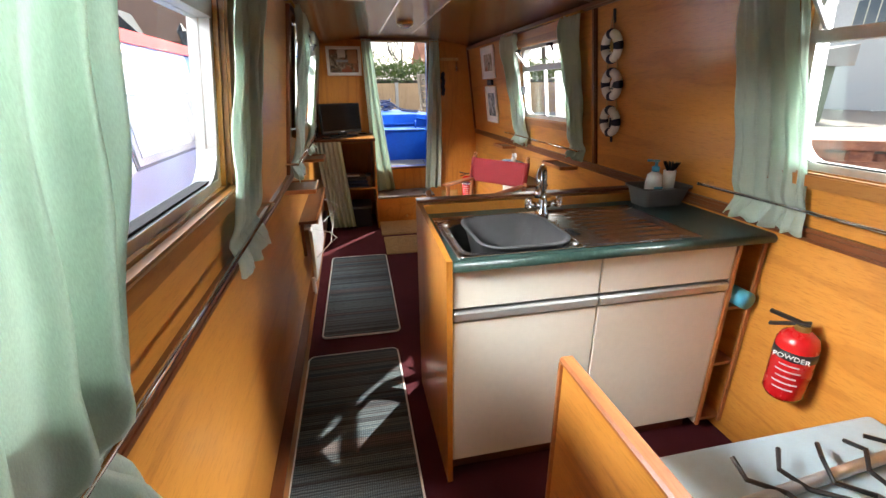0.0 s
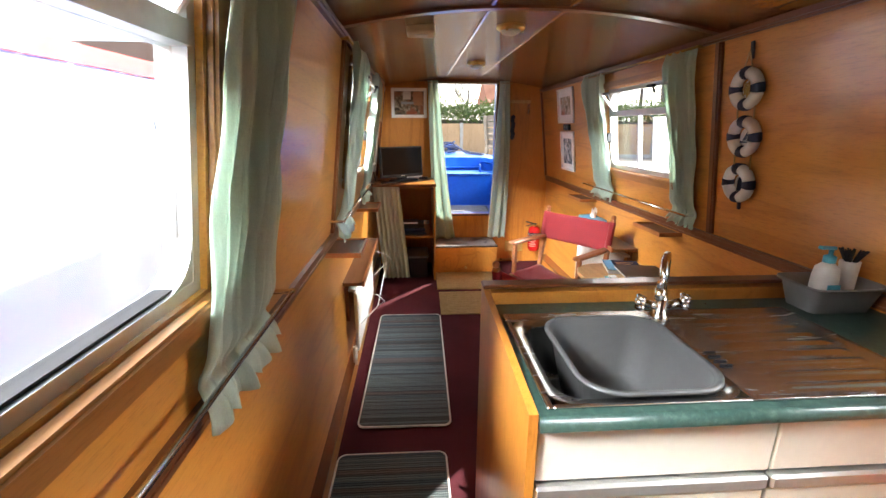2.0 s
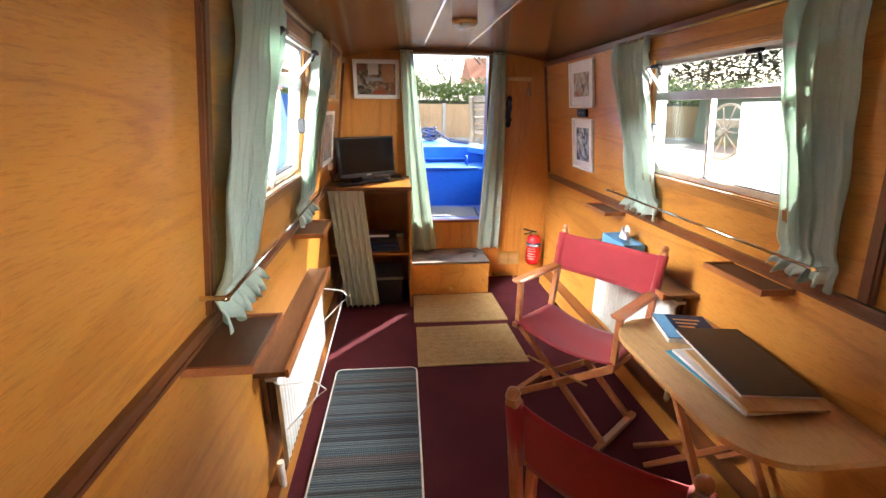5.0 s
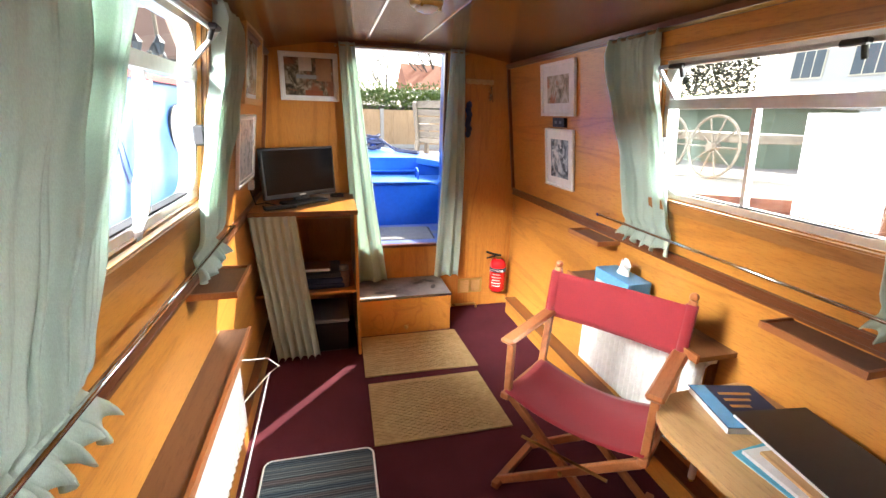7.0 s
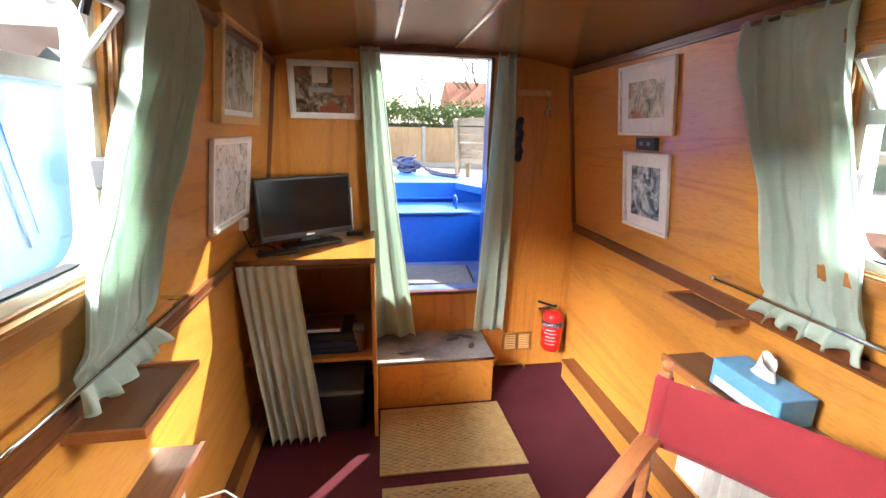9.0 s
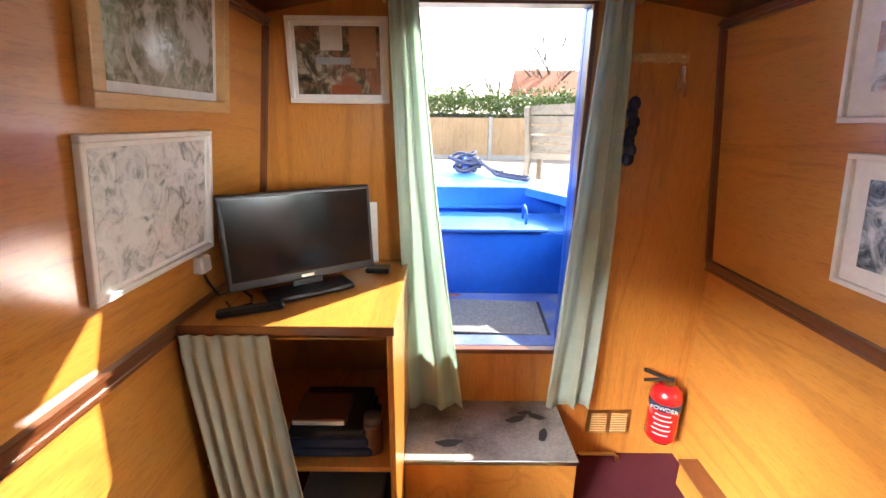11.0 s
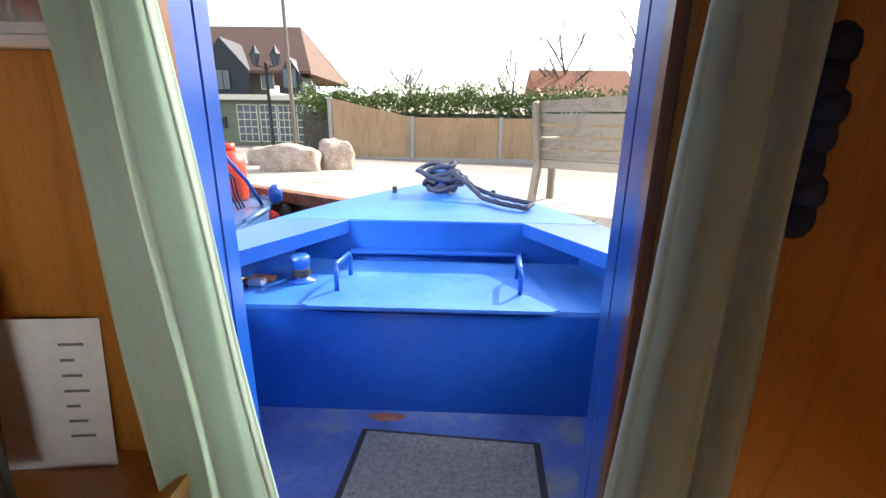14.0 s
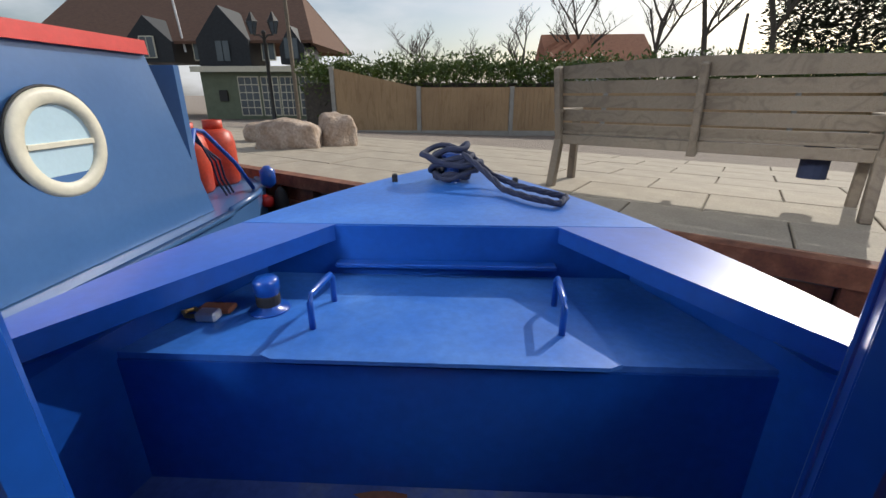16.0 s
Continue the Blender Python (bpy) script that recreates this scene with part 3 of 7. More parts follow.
for s, hx, ang in ((-1, DX0 - 0.03, 146), (1, DX1 + 0.028, 47)):
    m = Matrix.Translation((hx, YF + 0.125, 0)) @ pose(0, 0, 0, 0, 0, ang)
    leaf = part("leaf", bx((0.0, -0.013, DZ0 + 0.01), (0.285, 0.013, DZ1 - 0.01), 0.004, m), BLUE, door, "blue painted steel door leaf")
    part("edge_strip", bx((0.25, -0.02, DZ0 + 0.012), (0.29, 0.02, DZ1 - 0.012), 0.004, m), BLUE, leaf)
    part("edge_strip", bx((0.0, -0.02, DZ0 + 0.012), (0.03, 0.02, DZ1 - 0.012), 0.004, m), BLUE, leaf)
    for hz in (0.7, 1.6):
        bm = bmesh.new()
        rod(bm, (hx, YF + 0.122, hz - 0.05), (hx, YF + 0.122, hz + 0.05), 0.01)
        part("hinge", bm, STEEL, leaf)
    hk = tube(bmesh.new(), [m @ Vector((0.30 + 0.04 * math.sin(a), 0, 0.95 + 0.05 * math.cos(a))) for a in [math.pi * i / 8 for i in range(9)]], 0.005)
    part("handle", hk, CHROME, leaf, "bent steel door pull")


def window(name, side, y0, y1, z0, z1):
    w = thing(name, (wx(side, z0), (y0 + y1) / 2, z0), "aluminium framed boat window with hopper top light, wood reveal", "window")
    w["kind"] = "structure"
    # wooden lining round the opening
    for nm, a in (("window_sill", (y0 - 0.035, y1 + 0.035, z0 - 0.05, z0 - 0.003, 0.001, 0.032)),
                  ("window_frame", (y0 - 0.04, y1 + 0.04, z1 + 0.003, z1 + 0.045, 0.001, 0.022)),
                  ("window_frame", (y0 - 0.045, y0 - 0.003, z0, z1, 0.001, 0.02)),
                  ("window_frame", (y1 + 0.003, y1 + 0.045, z0, z1, 0.001, 0.02))):
        bm = wall_slab(bmesh.new(), side, *a)
        bmesh.ops.bevel(bm, geom=bm.edges[:], offset=0.006, segments=2, affect="EDGES")
        part(nm, bm, FRAMEWOOD, w)
    zr = z1 - 0.155
    # aluminium frame set in the opening
    frame_al = part("metal_frame", wall_slab(bmesh.new(), side, y0, y1, z0, z0 + 0.022, -0.06, -0.012), ALU, w, "brushed aluminium frame")
    for a in ((y0, y1, z1 - 0.02, z1, -0.06, -0.012), (y0, y0 + 0.022, z0 + 0.022, z1 - 0.02, -0.06, -0.012), (y1 - 0.022, y1, z0 + 0.022, z1 - 0.02, -0.06, -0.012),
              (y0 + 0.022, y1 - 0.022, zr - 0.017, zr + 0.017, -0.055, -0.005)):
        part("metal_frame", wall_slab(bmesh.new(), side, *a), ALU, w)
    part("seal", wall_slab(bmesh.new(), side, y0 + 0.022, y1 - 0.022, z0 + 0.022, z0 + 0.027, -0.05, -0.02), RUBBER, w, "black rubber seal")
    p = part("pane", wall_slab(bmesh.new(), side, y0 + 0.022, y1 - 0.022, z0 + 0.022, zr - 0.017, -0.038, -0.034), GLASS, w)
    p.visible_shadow = False
    if y0 > 2.0:
        part("mullion", wall_slab(bmesh.new(), side, y0 + 0.46, y0 + 0.475, z0 + 0.022, zr - 0.017, -0.045, -0.022), ALU, w)
    # hopper light leaning in at its top
    bm = bmesh.new()
    a0, a1, dd = zr + 0.02, z1 - 0.03, 0.05
    vs = [bm.verts.new((wx(side, z, d), y, z)) for z, d in ((a0, -0.03), (a1, dd)) for y in (y0 + 0.03, y1 - 0.03)]
    f = bm.faces.new((vs[0], vs[1], vs[3], vs[2]))
    bmesh.ops.solidify(bm, geom=[f], thickness=0.004)
    p = part("hopper_pane", bm, GLASS, w)
    p.visible_shadow = False
    for y in (y0 + 0.03, y1 - 0.03):
        part("hopper_frame", bar(bmesh.new(), (wx(side, a0, -0.03), y, a0), (wx(side, a1, dd), y, a1), 0.014, 0.014), ALU, w)
    part("hopper_frame", bar(bmesh.new(), (wx(side, a1, dd), y0 + 0.03, a1), (wx(side, a1, dd), y1 - 0.03, a1), 0.014, 0.014), ALU, w)
    for y in (y0 + 0.16, y1 - 0.14):
        bm = bmesh.new()
        c = Vector((wx(side, a1, dd + 0.02), y, a1 - 0.005))
        box(bm, c - Vector((0.012, 0.03, 0.008)), c + Vector((0.012, 0.03, 0.008)), 0.004)
        rod(bm, c - Vector((0, 0.018, 0)), c - Vector((side * -0.015, 0.018, 0.035)), 0.007)
        part("catch", bm, BLACK, w, "black plastic hopper catch")
    # rounded corners of the metal frame
    rc = 0.075
    for yc_, zc_, sy_, sz_ in ((y0 + 0.022, z0 + 0.022, 1, 1), (y1 - 0.022, z0 + 0.022, -1, 1), (y0 + 0.022, z1 - 0.02, 1, -1), (y1 - 0.022, z1 - 0.02, -1, -1)):
        out = [(yc_, zc_)] + [(yc_ + sy_ * rc * (1 - math.sin(a)), zc_ + sz_ * rc * (1 - math.cos(a))) for a in [math.pi / 2 * k / 7 for k in range(8)]]
        bm = bmesh.new()
        lo = [bm.verts.new((wx(side, q_, -0.058), p_, q_)) for p_, q_ in out]
        hi = [bm.verts.new((wx(side, q_, -0.0135), p_, q_)) for p_, q_ in out]
        for k in range(1, len(out) - 1):
            bm.faces.new((lo[0], lo[k], lo[k + 1]))
            bm.faces.new((hi[0], hi[k + 1], hi[k]))
        for k in range(len(out)):
            n_ = (k + 1) % len(out)
            bm.faces.new((lo[k], hi[k], hi[n_], lo[n_]))
        part("corner_piece", bm, ALU, w)
    if y0 < 2.0:
        return w
    # slider latch at the forward upright
    c = Vector((wx(side, z0 + 0.2, 0.0), y1 - 0.012, z0 + 0.2))
    bm = box(bmesh.new(), c - Vector((0.018, 0.02, 0.032)), c + Vector((0.018, 0.02, 0.032)), 0.006)
    box(bm, c + Vector((-side * 0.022 - 0.006, -0.008, -0.02)), c + Vector((-side * 0.022 + 0.006, 0.008, 0.02)), 0.002)
    part("latch", bm, BLACK, w, "black plastic window latch")
    return w


for w in WINS:
    window(*w)


def curtain(name, side, ya, yb, yc, yd, z_top, z_rail, z_bot, folds, label, seed, out=0.035, top_gather=0.75):
    """A gathered curtain on a side wall: ya-yb its top, yc-yd where the lower rail holds it."""
    c = thing(name, (wx(side, z_bot, 0.02), (yc + yd) / 2, z_bot), label, "curtain")
    ph = seed * 1.7

    def f(u, v):
        z = z_top + (z_bot - z_top) * v
        rail = (z_top - z_rail) / (z_top - z_bot)
        e = v / rail if v < rail else 1.0
        e2 = e * e * (3 - 2 * e)
        y0, y1 = ya + (yc - ya) * e2, yb + (yd - yb) * e2
        if v > rail:
            k = (v - rail) / (1 - rail)
            y0, y1 = y0 - 0.02 * k, y1 + 0.02 * k
        wob = 0.25 * math.sin(3.1 * u + ph) + 0.12 * math.sin(9 * v + 5 * u + ph)
        a = math.tau * folds * (u + 0.035 * math.sin(7 * u + ph) + 0.02 * math.sin(5 * v + ph))
        amp = 0.017 + 0.007 * math.sin(4 * v + 6 * u + ph)
        d = out + amp * (0.75 + 0.45 * math.sin(1.3 * u * folds + ph)) * math.sin(a + wob) + 0.005 * math.sin(2.3 * a + ph + 3 * v) + 0.003 * math.sin(23 * v + 9 * u + ph)
        pinch = math.exp(-((v - rail) / 0.035) ** 2)
        d = d * (1 - 0.55 * pinch) + 0.004
        if v < 0.06:
            d *= 0.7 + 5 * v
        if v > rail:
            d += 0.012 * (v - rail) / (1 - rail) * (1 + math.sin(a * 1.6 + ph))
            z += 0.012 * math.sin(a * 1.0 + ph) * (v - rail) / (1 - rail)
        y = y0 + (y1 - y0) * u + 0.006 * math.cos(a)
        return Vector((wx(side, z, max(0.006, d)), y, z))

    part("cloth", sheet(bmesh.new(), f, folds * 14, 46, 0.0018), CURTAIN, c, smooth=True)
    return c


SAGE = "sage green gathered cotton curtain"
curtain("curtain", 1, 3.70, 3.985, 3.57, 3.85, 1.775, 1.005, 0.94, 5, SAGE, 1)
curtain("curtain", 1, 2.71, 2.97, 2.67, 2.87, 1.765, 1.015, 0.955, 5, "sage green cotton curtain gathered between window and galley", 2)
curtain("curtain", 1, 1.41, 1.64, 1.31, 1.58, 1.765, 0.985, 0.92, 5, SAGE + " beside the galley window", 3)
curtain("curtain", -1, 3.84, 4.12, 3.60, 3.86, 1.775, 1.0, 0.93, 5, SAGE + " by the framed pictures", 4, 0.045)
curtain("curtain", -1, 2.76, 3.18, 2.66, 2.95, 1.775, 0.995, 0.92, 6, SAGE + " over the radiator shelf", 5, 0.05)
curtain("curtain", -1, 1.46, 1.79, 1.37, 1.69, 1.775, 1.0, 0.92, 5, SAGE + " opposite the sink", 6, 0.04)
curtain("curtain", -1, 0.20, 0.79, 0.24, 0.71, 1.775, 1.0, 0.90, 7, SAGE + ", half drawn", 7, 0.065)

for side, y0, y1 in ((1, 2.70, 4.02), (1, 0.3, 1.72), (-1, 2.64, 4.02), (-1, -0.3, 1.80)):
    for z, hi in ((1.005, False), (1.765, True)):
        r = thing("curtain_rail", (wx(side, z, 0.05), (y0 + y1) / 2, z), "slim chrome curtain rail on end brackets" if not hi else "slim brass-toned upper curtain rail", "curtain rail")
        dd = 0.062 if not hi else 0.03
        part("rod", rod(bmesh.new(), (wx(side, z, dd), y0, z), (wx(side, z, dd), y1, z), 0.006), CHROME if not hi else BRASS, r, smooth=True)
        for y in (y0 + 0.01, y1 - 0.01):
            part("bracket", rod(bmesh.new(), (wx(side, z, 0.001), y, z), (wx(side, z, dd + 0.006), y, z), 0.007), CHROME if not hi else BRASS, r)


def door_curtain(x_top0, x_top1, x_b0, x_b1, z_bot, seed, bow):
    c = thing("curtain", ((x_b0 + x_b1) / 2, YF - 0.05, z_bot), "long sage green door curtain tied back, sunlit edge", "curtain")

    def f(u, v):
        z = 1.86 + (z_bot - 1.86) * v
        x0 = x_top0 + (x_b0 - x_top0) * v
        x1 = x_top1 + (x_b1 - x_top1) * v + bow * math.sin(math.pi * v)
        a = math.tau * 2.4 * (u + 0.07 * math.sin(5 * u + seed)) + 0.7 * math.sin(3 * v + seed) + 0.5 * v
        d = 0.055 + (0.012 + 0.012 * v) * math.sin(a) + 0.004 * math.sin(2.7 * a + 4 * v + seed) + 0.003 * math.sin(17 * v + 6 * u)
        return Vector((x0 + (x1 - x0) * u + 0.006 * math.cos(a), YF - d, z + 0.01 * math.sin(a + 1) * (v > 0.97)))

    part("cloth", sheet(bmesh.new(), f, 56, 40, 0.0018), CURTAIN, c, smooth=True)


door_curtain(-0.335, -0.235, -0.29, -0.055, 0.285, 1.0, -0.01)
door_curtain(0.372, 0.475, 0.287, 0.487, 0.29, 2.2, 0.02)
r = thing("curtain_rail", (0.05, YF - 0.05, 1.855), "thin curtain wire over the doorway", "curtain rail")
part("rod", rod(bmesh.new(), (-0.36, YF - 0.05, 1.842), (0.50, YF - 0.05, 1.842), 0.004), BRASS, r)
for x in (-0.355, 0.495):
    part("bracket", rod(bmesh.new(), (x, YF - 0.055, 1.842), (x, YF - 0.001, 1.842), 0.006), BRASS, r)

# floor coverings ----------------------------------------------------------
def rug(cx, cy, w, l, rot, label):
    m = Matrix.Translation((cx, cy, 0)) @ pose(0, 0, 0, 0, 0, rot)
    t = thing("rug", (cx, cy, 0), label, "rug", "striped runner rugs")
    t.matrix_basis = m
    pts = []
    rr = 0.035
    for sx, sy, a0 in ((1, 1, 0), (-1, 1, 90), (-1, -1, 180), (1, -1, 270)):
        for k in range(6):
            a = radians(a0 + 18 * k)
            pts.append((sx * (w / 2 - rr) + rr * math.cos(a), sy * (l / 2 - rr) + rr * math.sin(a)))
    ob = part("weave", prism(bmesh.new(), pts, 0.001, 0.011), RUG, t)
    ob.matrix_parent_inverse = Matrix.Identity(4)
    ob = part("bound_edge", tube(bmesh.new(), [(x, y, 0.008) for x, y in pts], 0.0055, 6, True), PAPER, t, "pale overlocked edge")
    ob.matrix_parent_inverse = Matrix.Identity(4)


rug(-0.535, 3.165, 0.455, 1.30, -1.0, "narrow striped grey, blue and navy woven rug on the carpet")
rug(-0.60, 1.70, 0.475, 1.27, -0.5, "narrow striped brown, grey and navy woven rug with sun patches")


def jute_mat(x0, x1, y0, y1, sk, label):
    t = thing("jute_mat", ((x0 + x1) / 2, (y0 + y1) / 2, 0), label, "mat", "jute mats")
    pts = [(x0, y0), (x1, y0 - 0.01 + sk), (x1 - 0.02, y1 + sk), (x0 + 0.01, y1)]
    part("base", prism(bmesh.new(), pts, 0.001, 0.009), JUTE, t)
    bm = bmesh.new()
    nx, ny = 26, 18
    for i in range(nx):
        for j in range(ny):
            u, v = (i + 0.5) / nx, (j + 0.5 + 0.5 * (i % 2)) / (ny + 0.5)
            inner = 0.14 < u < 0.86
            x, y = x0 + 0.01 + (x1 - x0 - 0.03) * u, y0 + 0.01 + (y1 - y0 - 0.02) * v
            s = 0.010 if inner else 0.0125
            box(bm, (x - s, y - 0.009, 0.006), (x + s, y + 0.009, 0.0135 if inner and (i + j) % 2 else 0.0115), 0.0)
    k = part("knotting", bm, JUTE, t, "woven knotted rows")
    k["kind"] = "stuff"


jute_mat(-0.285, 0.39, 4.365, 4.82, 0.0, "sandy jute mat woven in knots, in front of the step")
jute_mat(-0.285, 0.385, 3.82, 4.29, 0.0, "sandy jute mat woven in knots, on the burgundy carpet")

# step below the door ------------------------------------------------------
st = thing("step_box", (0.03, 5.0, 0), "oak ply step box with scuffed grey top", "step")
part("front", bx((-0.285, 4.845, 0.0), (0.345, 4.863, 0.262), 0.003), OAK, st)
part("side", bx((0.327, 4.864, 0.0), (0.345, 5.194, 0.262), 0.003), OAK, st)
part("side", bx((-0.285, 4.864, 0.0), (-0.267, 5.194, 0.262), 0.003), OAK, st)
part("tread", bx((-0.287, 4.842, 0.263), (0.349, 5.194, 0.278), 0.003), STEPTOP, st, "scuffed grey-brown lino tread")
part("edging", bx((-0.287, 4.836, 0.262), (0.349, 4.8415, 0.279), 0.001), STEEL, st, "thin metal edging")
part("knob", lathe(bmesh.new(), [(0.004, 0.0), (0.007, 0.006), (0.014, 0.013), (0.014, 0.02), (0.006, 0.026)], Matrix.Translation((0.03, 4.845, 0.055)) @ pose(0, 0, 0, 90, 0, 0), 14), BRASS, st, smooth=True)
for x, y, a, l in ((0.16, 5.07, 0.4, 0.045), (0.24, 5.09, -0.5, 0.04), (0.25, 4.98, 1.2, 0.04), (-0.12, 4.93, 0.1, 0.05), (0.20, 5.11, 0.2, 0.03)):
    bm = prism(bmesh.new(), [(x + l * math.cos(t) * math.cos(a) * (1 + 0.3 * math.sin(3 * t)) - 0.4 * l * math.sin(t) * math.sin(a), y + l * math.cos(t) * math.sin(a) + 0.4 * l * math.sin(t) * math.cos(a)) for t in [math.tau * k / 12 for k in range(12)]], 0.2785, 0.279)
    part("scuff", bm, BLACK, st, "dark wet-looking scuff mark")

# television cabinet -------------------------------------------------------
CT = 0.925
cb = thing("cabinet", (-0.58, 4.92, 0), "corner television cabinet in oak ply, curtained open front", "cabinet")
part("top", prism(bmesh.new(), [(L0 + 0.002, 4.615), (-0.285, 4.615), (-0.285, 5.193), (L0 + 0.002, 5.193)], CT - 0.022, CT), OAK, cb)
part("edging", bx((L0 + 0.002, 4.607, CT - 0.024), (-0.281, 4.6145, CT + 0.002), 0.002), TRIM, cb, "dark lipped edge")
part("side_panel", bx((-0.305, 4.625, 0.0), (-0.287, 5.192, CT - 0.023), 0.002), OAK_Z, cb)
part("shelf", bx((L0 + 0.002, 4.645, 0.415), (-0.306, 5.192, 0.433), 0.002), OAK, cb)
part("rail", rod(bmesh.new(), (L0 + 0.01, 4.623, 0.885), (-0.31, 4.623, 0.885), 0.003), BRASS, cb)


def cabf(u, v):
    z = 0.905 + (0.04 - 0.905) * v
    x0, x1 = -0.855 + 0.075 * v, -0.615 + 0.075 * v
    a = math.tau * 6 * (u + 0.02 * math.sin(6 * u)) + 0.4 * math.sin(4 * v)
    d = 0.018 + (0.008 + 0.016 * v) * math.sin(a)
    if v < 0.04:
        d *= 0.6
    return Vector((x0 + (x1 - x0) * u + 0.008 * math.cos(a) * v, 4.610 - d, z))


part("curtain", sheet(bmesh.new(), cabf, 84, 30, 0.0018), CABCURTAIN, cb, "cream and sage gathered cabinet curtain", True)
for i, (dz, w, c) in enumerate(((0.0, 0.26, NAVY), (0.035, 0.25, NAVY), (0.07, 0.24, BLACK))):
    f = thing("folded_cloth", (-0.50, 4.74, 0.434 + dz), "folded dark blue cloth stacked on the cabinet shelf", "cloth", "folded cloths")
    bm = bmesh.new()
    box(bm, (-0.63, 4.68, 0.434 + dz), (-0.63 + w, 4.92, 0.434 + dz + 0.033), 0.012, None, 3)
    part("fold", bm, c, f, smooth=True)
bkk = thing("book", (-0.54, 4.74, 0.54), "brown hardback book lying on folded cloths", "book")
part("cover", bx((-0.62, 4.70, 0.540), (-0.45, 4.84, 0.562), 0.003, None), TRIM, bkk)
part("pages", bx((-0.615, 4.696, 0.544), (-0.455, 4.83, 0.558), 0.001), PAPER, bkk)
tin = thing("canister", (-0.36, 4.70, 0.434), "small brown canister on the cabinet shelf", "canister")
part("body", lathe(bmesh.new(), [(0.03, 0.434), (0.032, 0.44), (0.032, 0.53), (0.028, 0.54)], Matrix.Translation((-0.37, 4.72, 0)), 18), SHELFWOOD, tin, smooth=True)
part("lid", lathe(bmesh.new(), [(0.027, 0.541), (0.027, 0.565), (0.02, 0.57)], Matrix.Translation((-0.37, 4.72, 0)), 18), GREYPLASTIC, tin, smooth=True)
dvd = thing("storage_box", (-0.48, 4.85, 0), "dark lidded box on the floor under the shelf", "box")
part("body", bx((-0.62, 4.70, 0.001), (-0.36, 5.02, 0.20), 0.01), BLACK, dvd)
part("lid", bx((-0.63, 4.69, 0.201), (-0.35, 5.03, 0.225), 0.006), GREYPLASTIC, dvd)

tv = thing("television", (-0.60, 4.86, CT), "small black flat-screen television on a low stand, turned to the room", "television")
mt = Matrix.Translation((-0.585, 4.875, 0)) @ pose(0, 0, 0, 0, 0, 34) @ Matrix.Translation((0, 0, CT)) @ pose(0, 0, 0, -4, 0, 0)
part("bezel", bx((-0.235, 0.0, 0.038), (0.235, 0.032, 0.325), 0.006, mt, 2), BLACK, tv)
part("screen", bx((-0.222, -0.003, 0.066), (0.222, -0.0005, 0.312), 0.0, mt), SCREEN, tv, "dark glossy switched-off screen")
part("back", bx((-0.15, 0.033, 0.08), (0.15, 0.06, 0.26), 0.012, mt), BLACK, tv)
part("neck", bx((-0.05, 0.006, 0.012), (0.05, 0.03, 0.05), 0.004, mt), BLACK, tv)
part("stand", bx((-0.135, -0.055, 0.001), (0.135, 0.055, 0.02), 0.009, Matrix.Translation((-0.58, 4.86, CT)) @ pose(0, 0, 0, 0, 0, 34), 3), BLACK, tv, "low glossy black foot")
part("mark", bx((-0.02, -0.0015, 0.048), (0.02, -0.0002, 0.056), 0.0, mt), ALU, tv, "small silver mark")
nt_ = thing("note_sheet", (-0.42, 5.13, CT), "white printed sheet leaning on the bulkhead behind the television", "paper")
mn = Matrix.Translation((-0.455, 5.155, CT + 0.001)) @ pose(0, 0, 0, -7, 0, 6)
part("sheet", bx((-0.10, 0.0, 0.0), (0.055, 0.001, 0.235), 0.0, mn), PAPER, nt_)
for k in range(7):
    part("print_line", bx((-0.005, -0.0008, 0.05 + 0.024 * k), (0.03 - 0.008 * (k % 3), -0.0002, 0.054 + 0.024 * k), 0.0, mn), GREYPLASTIC, nt_)
rem = thing("remote_control", (-0.70, 4.70, CT), "black remote control lying on the cabinet top", "remote control")
part("body", bx((-0.09, -0.02, CT + 0.001), (0.09, 0.02, CT + 0.02), 0.006, Matrix.Translation((-0.70, 4.70, 0)) @ pose(0, 0, 0, 0, 0, 25)), BLACK, rem)
ph = thing("receiver_box", (-0.33, 5.0, CT), "small black receiver box on the cabinet", "receiver")
part("case", bx((-0.43, 5.03, CT + 0.001), (-0.345, 5.085, CT + 0.02), 0.004), BLACK, ph)
cbl = thing("power_cable", (-0.84, 4.85, CT), "black cable trailing behind the television", "cable")
part("wire", tube(bmesh.new(), [(-0.858, 4.75, 1.05), (-0.85, 4.77, 0.99), (-0.84, 4.80, 0.935), (-0.80, 4.86, 0.931), (-0.74, 4.80, 0.931), (-0.72, 4.75, 0.931), (-0.76, 4.71, 0.931), (-0.80, 4.76, 0.931)], 0.004, 6), BLACK, cbl)
part("plug", bx((-0.872, 4.72, 1.03), (-0.83, 4.77, 1.08), 0.006), WHITEPL, cbl, "white plug")


# pictures -----------------------------------------------------------------
def art(c_sky, c_mid, c_dark, c_acc, seed):
    m, nt, b = nodes_of("print")
    v = coords(nt, (1, 1, 1))
    n = noise_tex(nt, v, 14 + seed, 6, 0.65, 1.5)
    k = noise_tex(nt, v, 6 + seed, 4, 0.6, 0.8)
    c1 = ramp(nt, n, ((0.32, c_dark), (0.48, c_mid), (0.62, c_sky)))
    c2 = mixc(nt, c1, c_acc, ramp(nt, k, ((0.52, (0, 0, 0)), (0.62, (1, 1, 1)))))
    nt.links.new(c2, b.inputs["Base Color"])
    b.inputs["Roughness"].default_value = 0.12
    return m


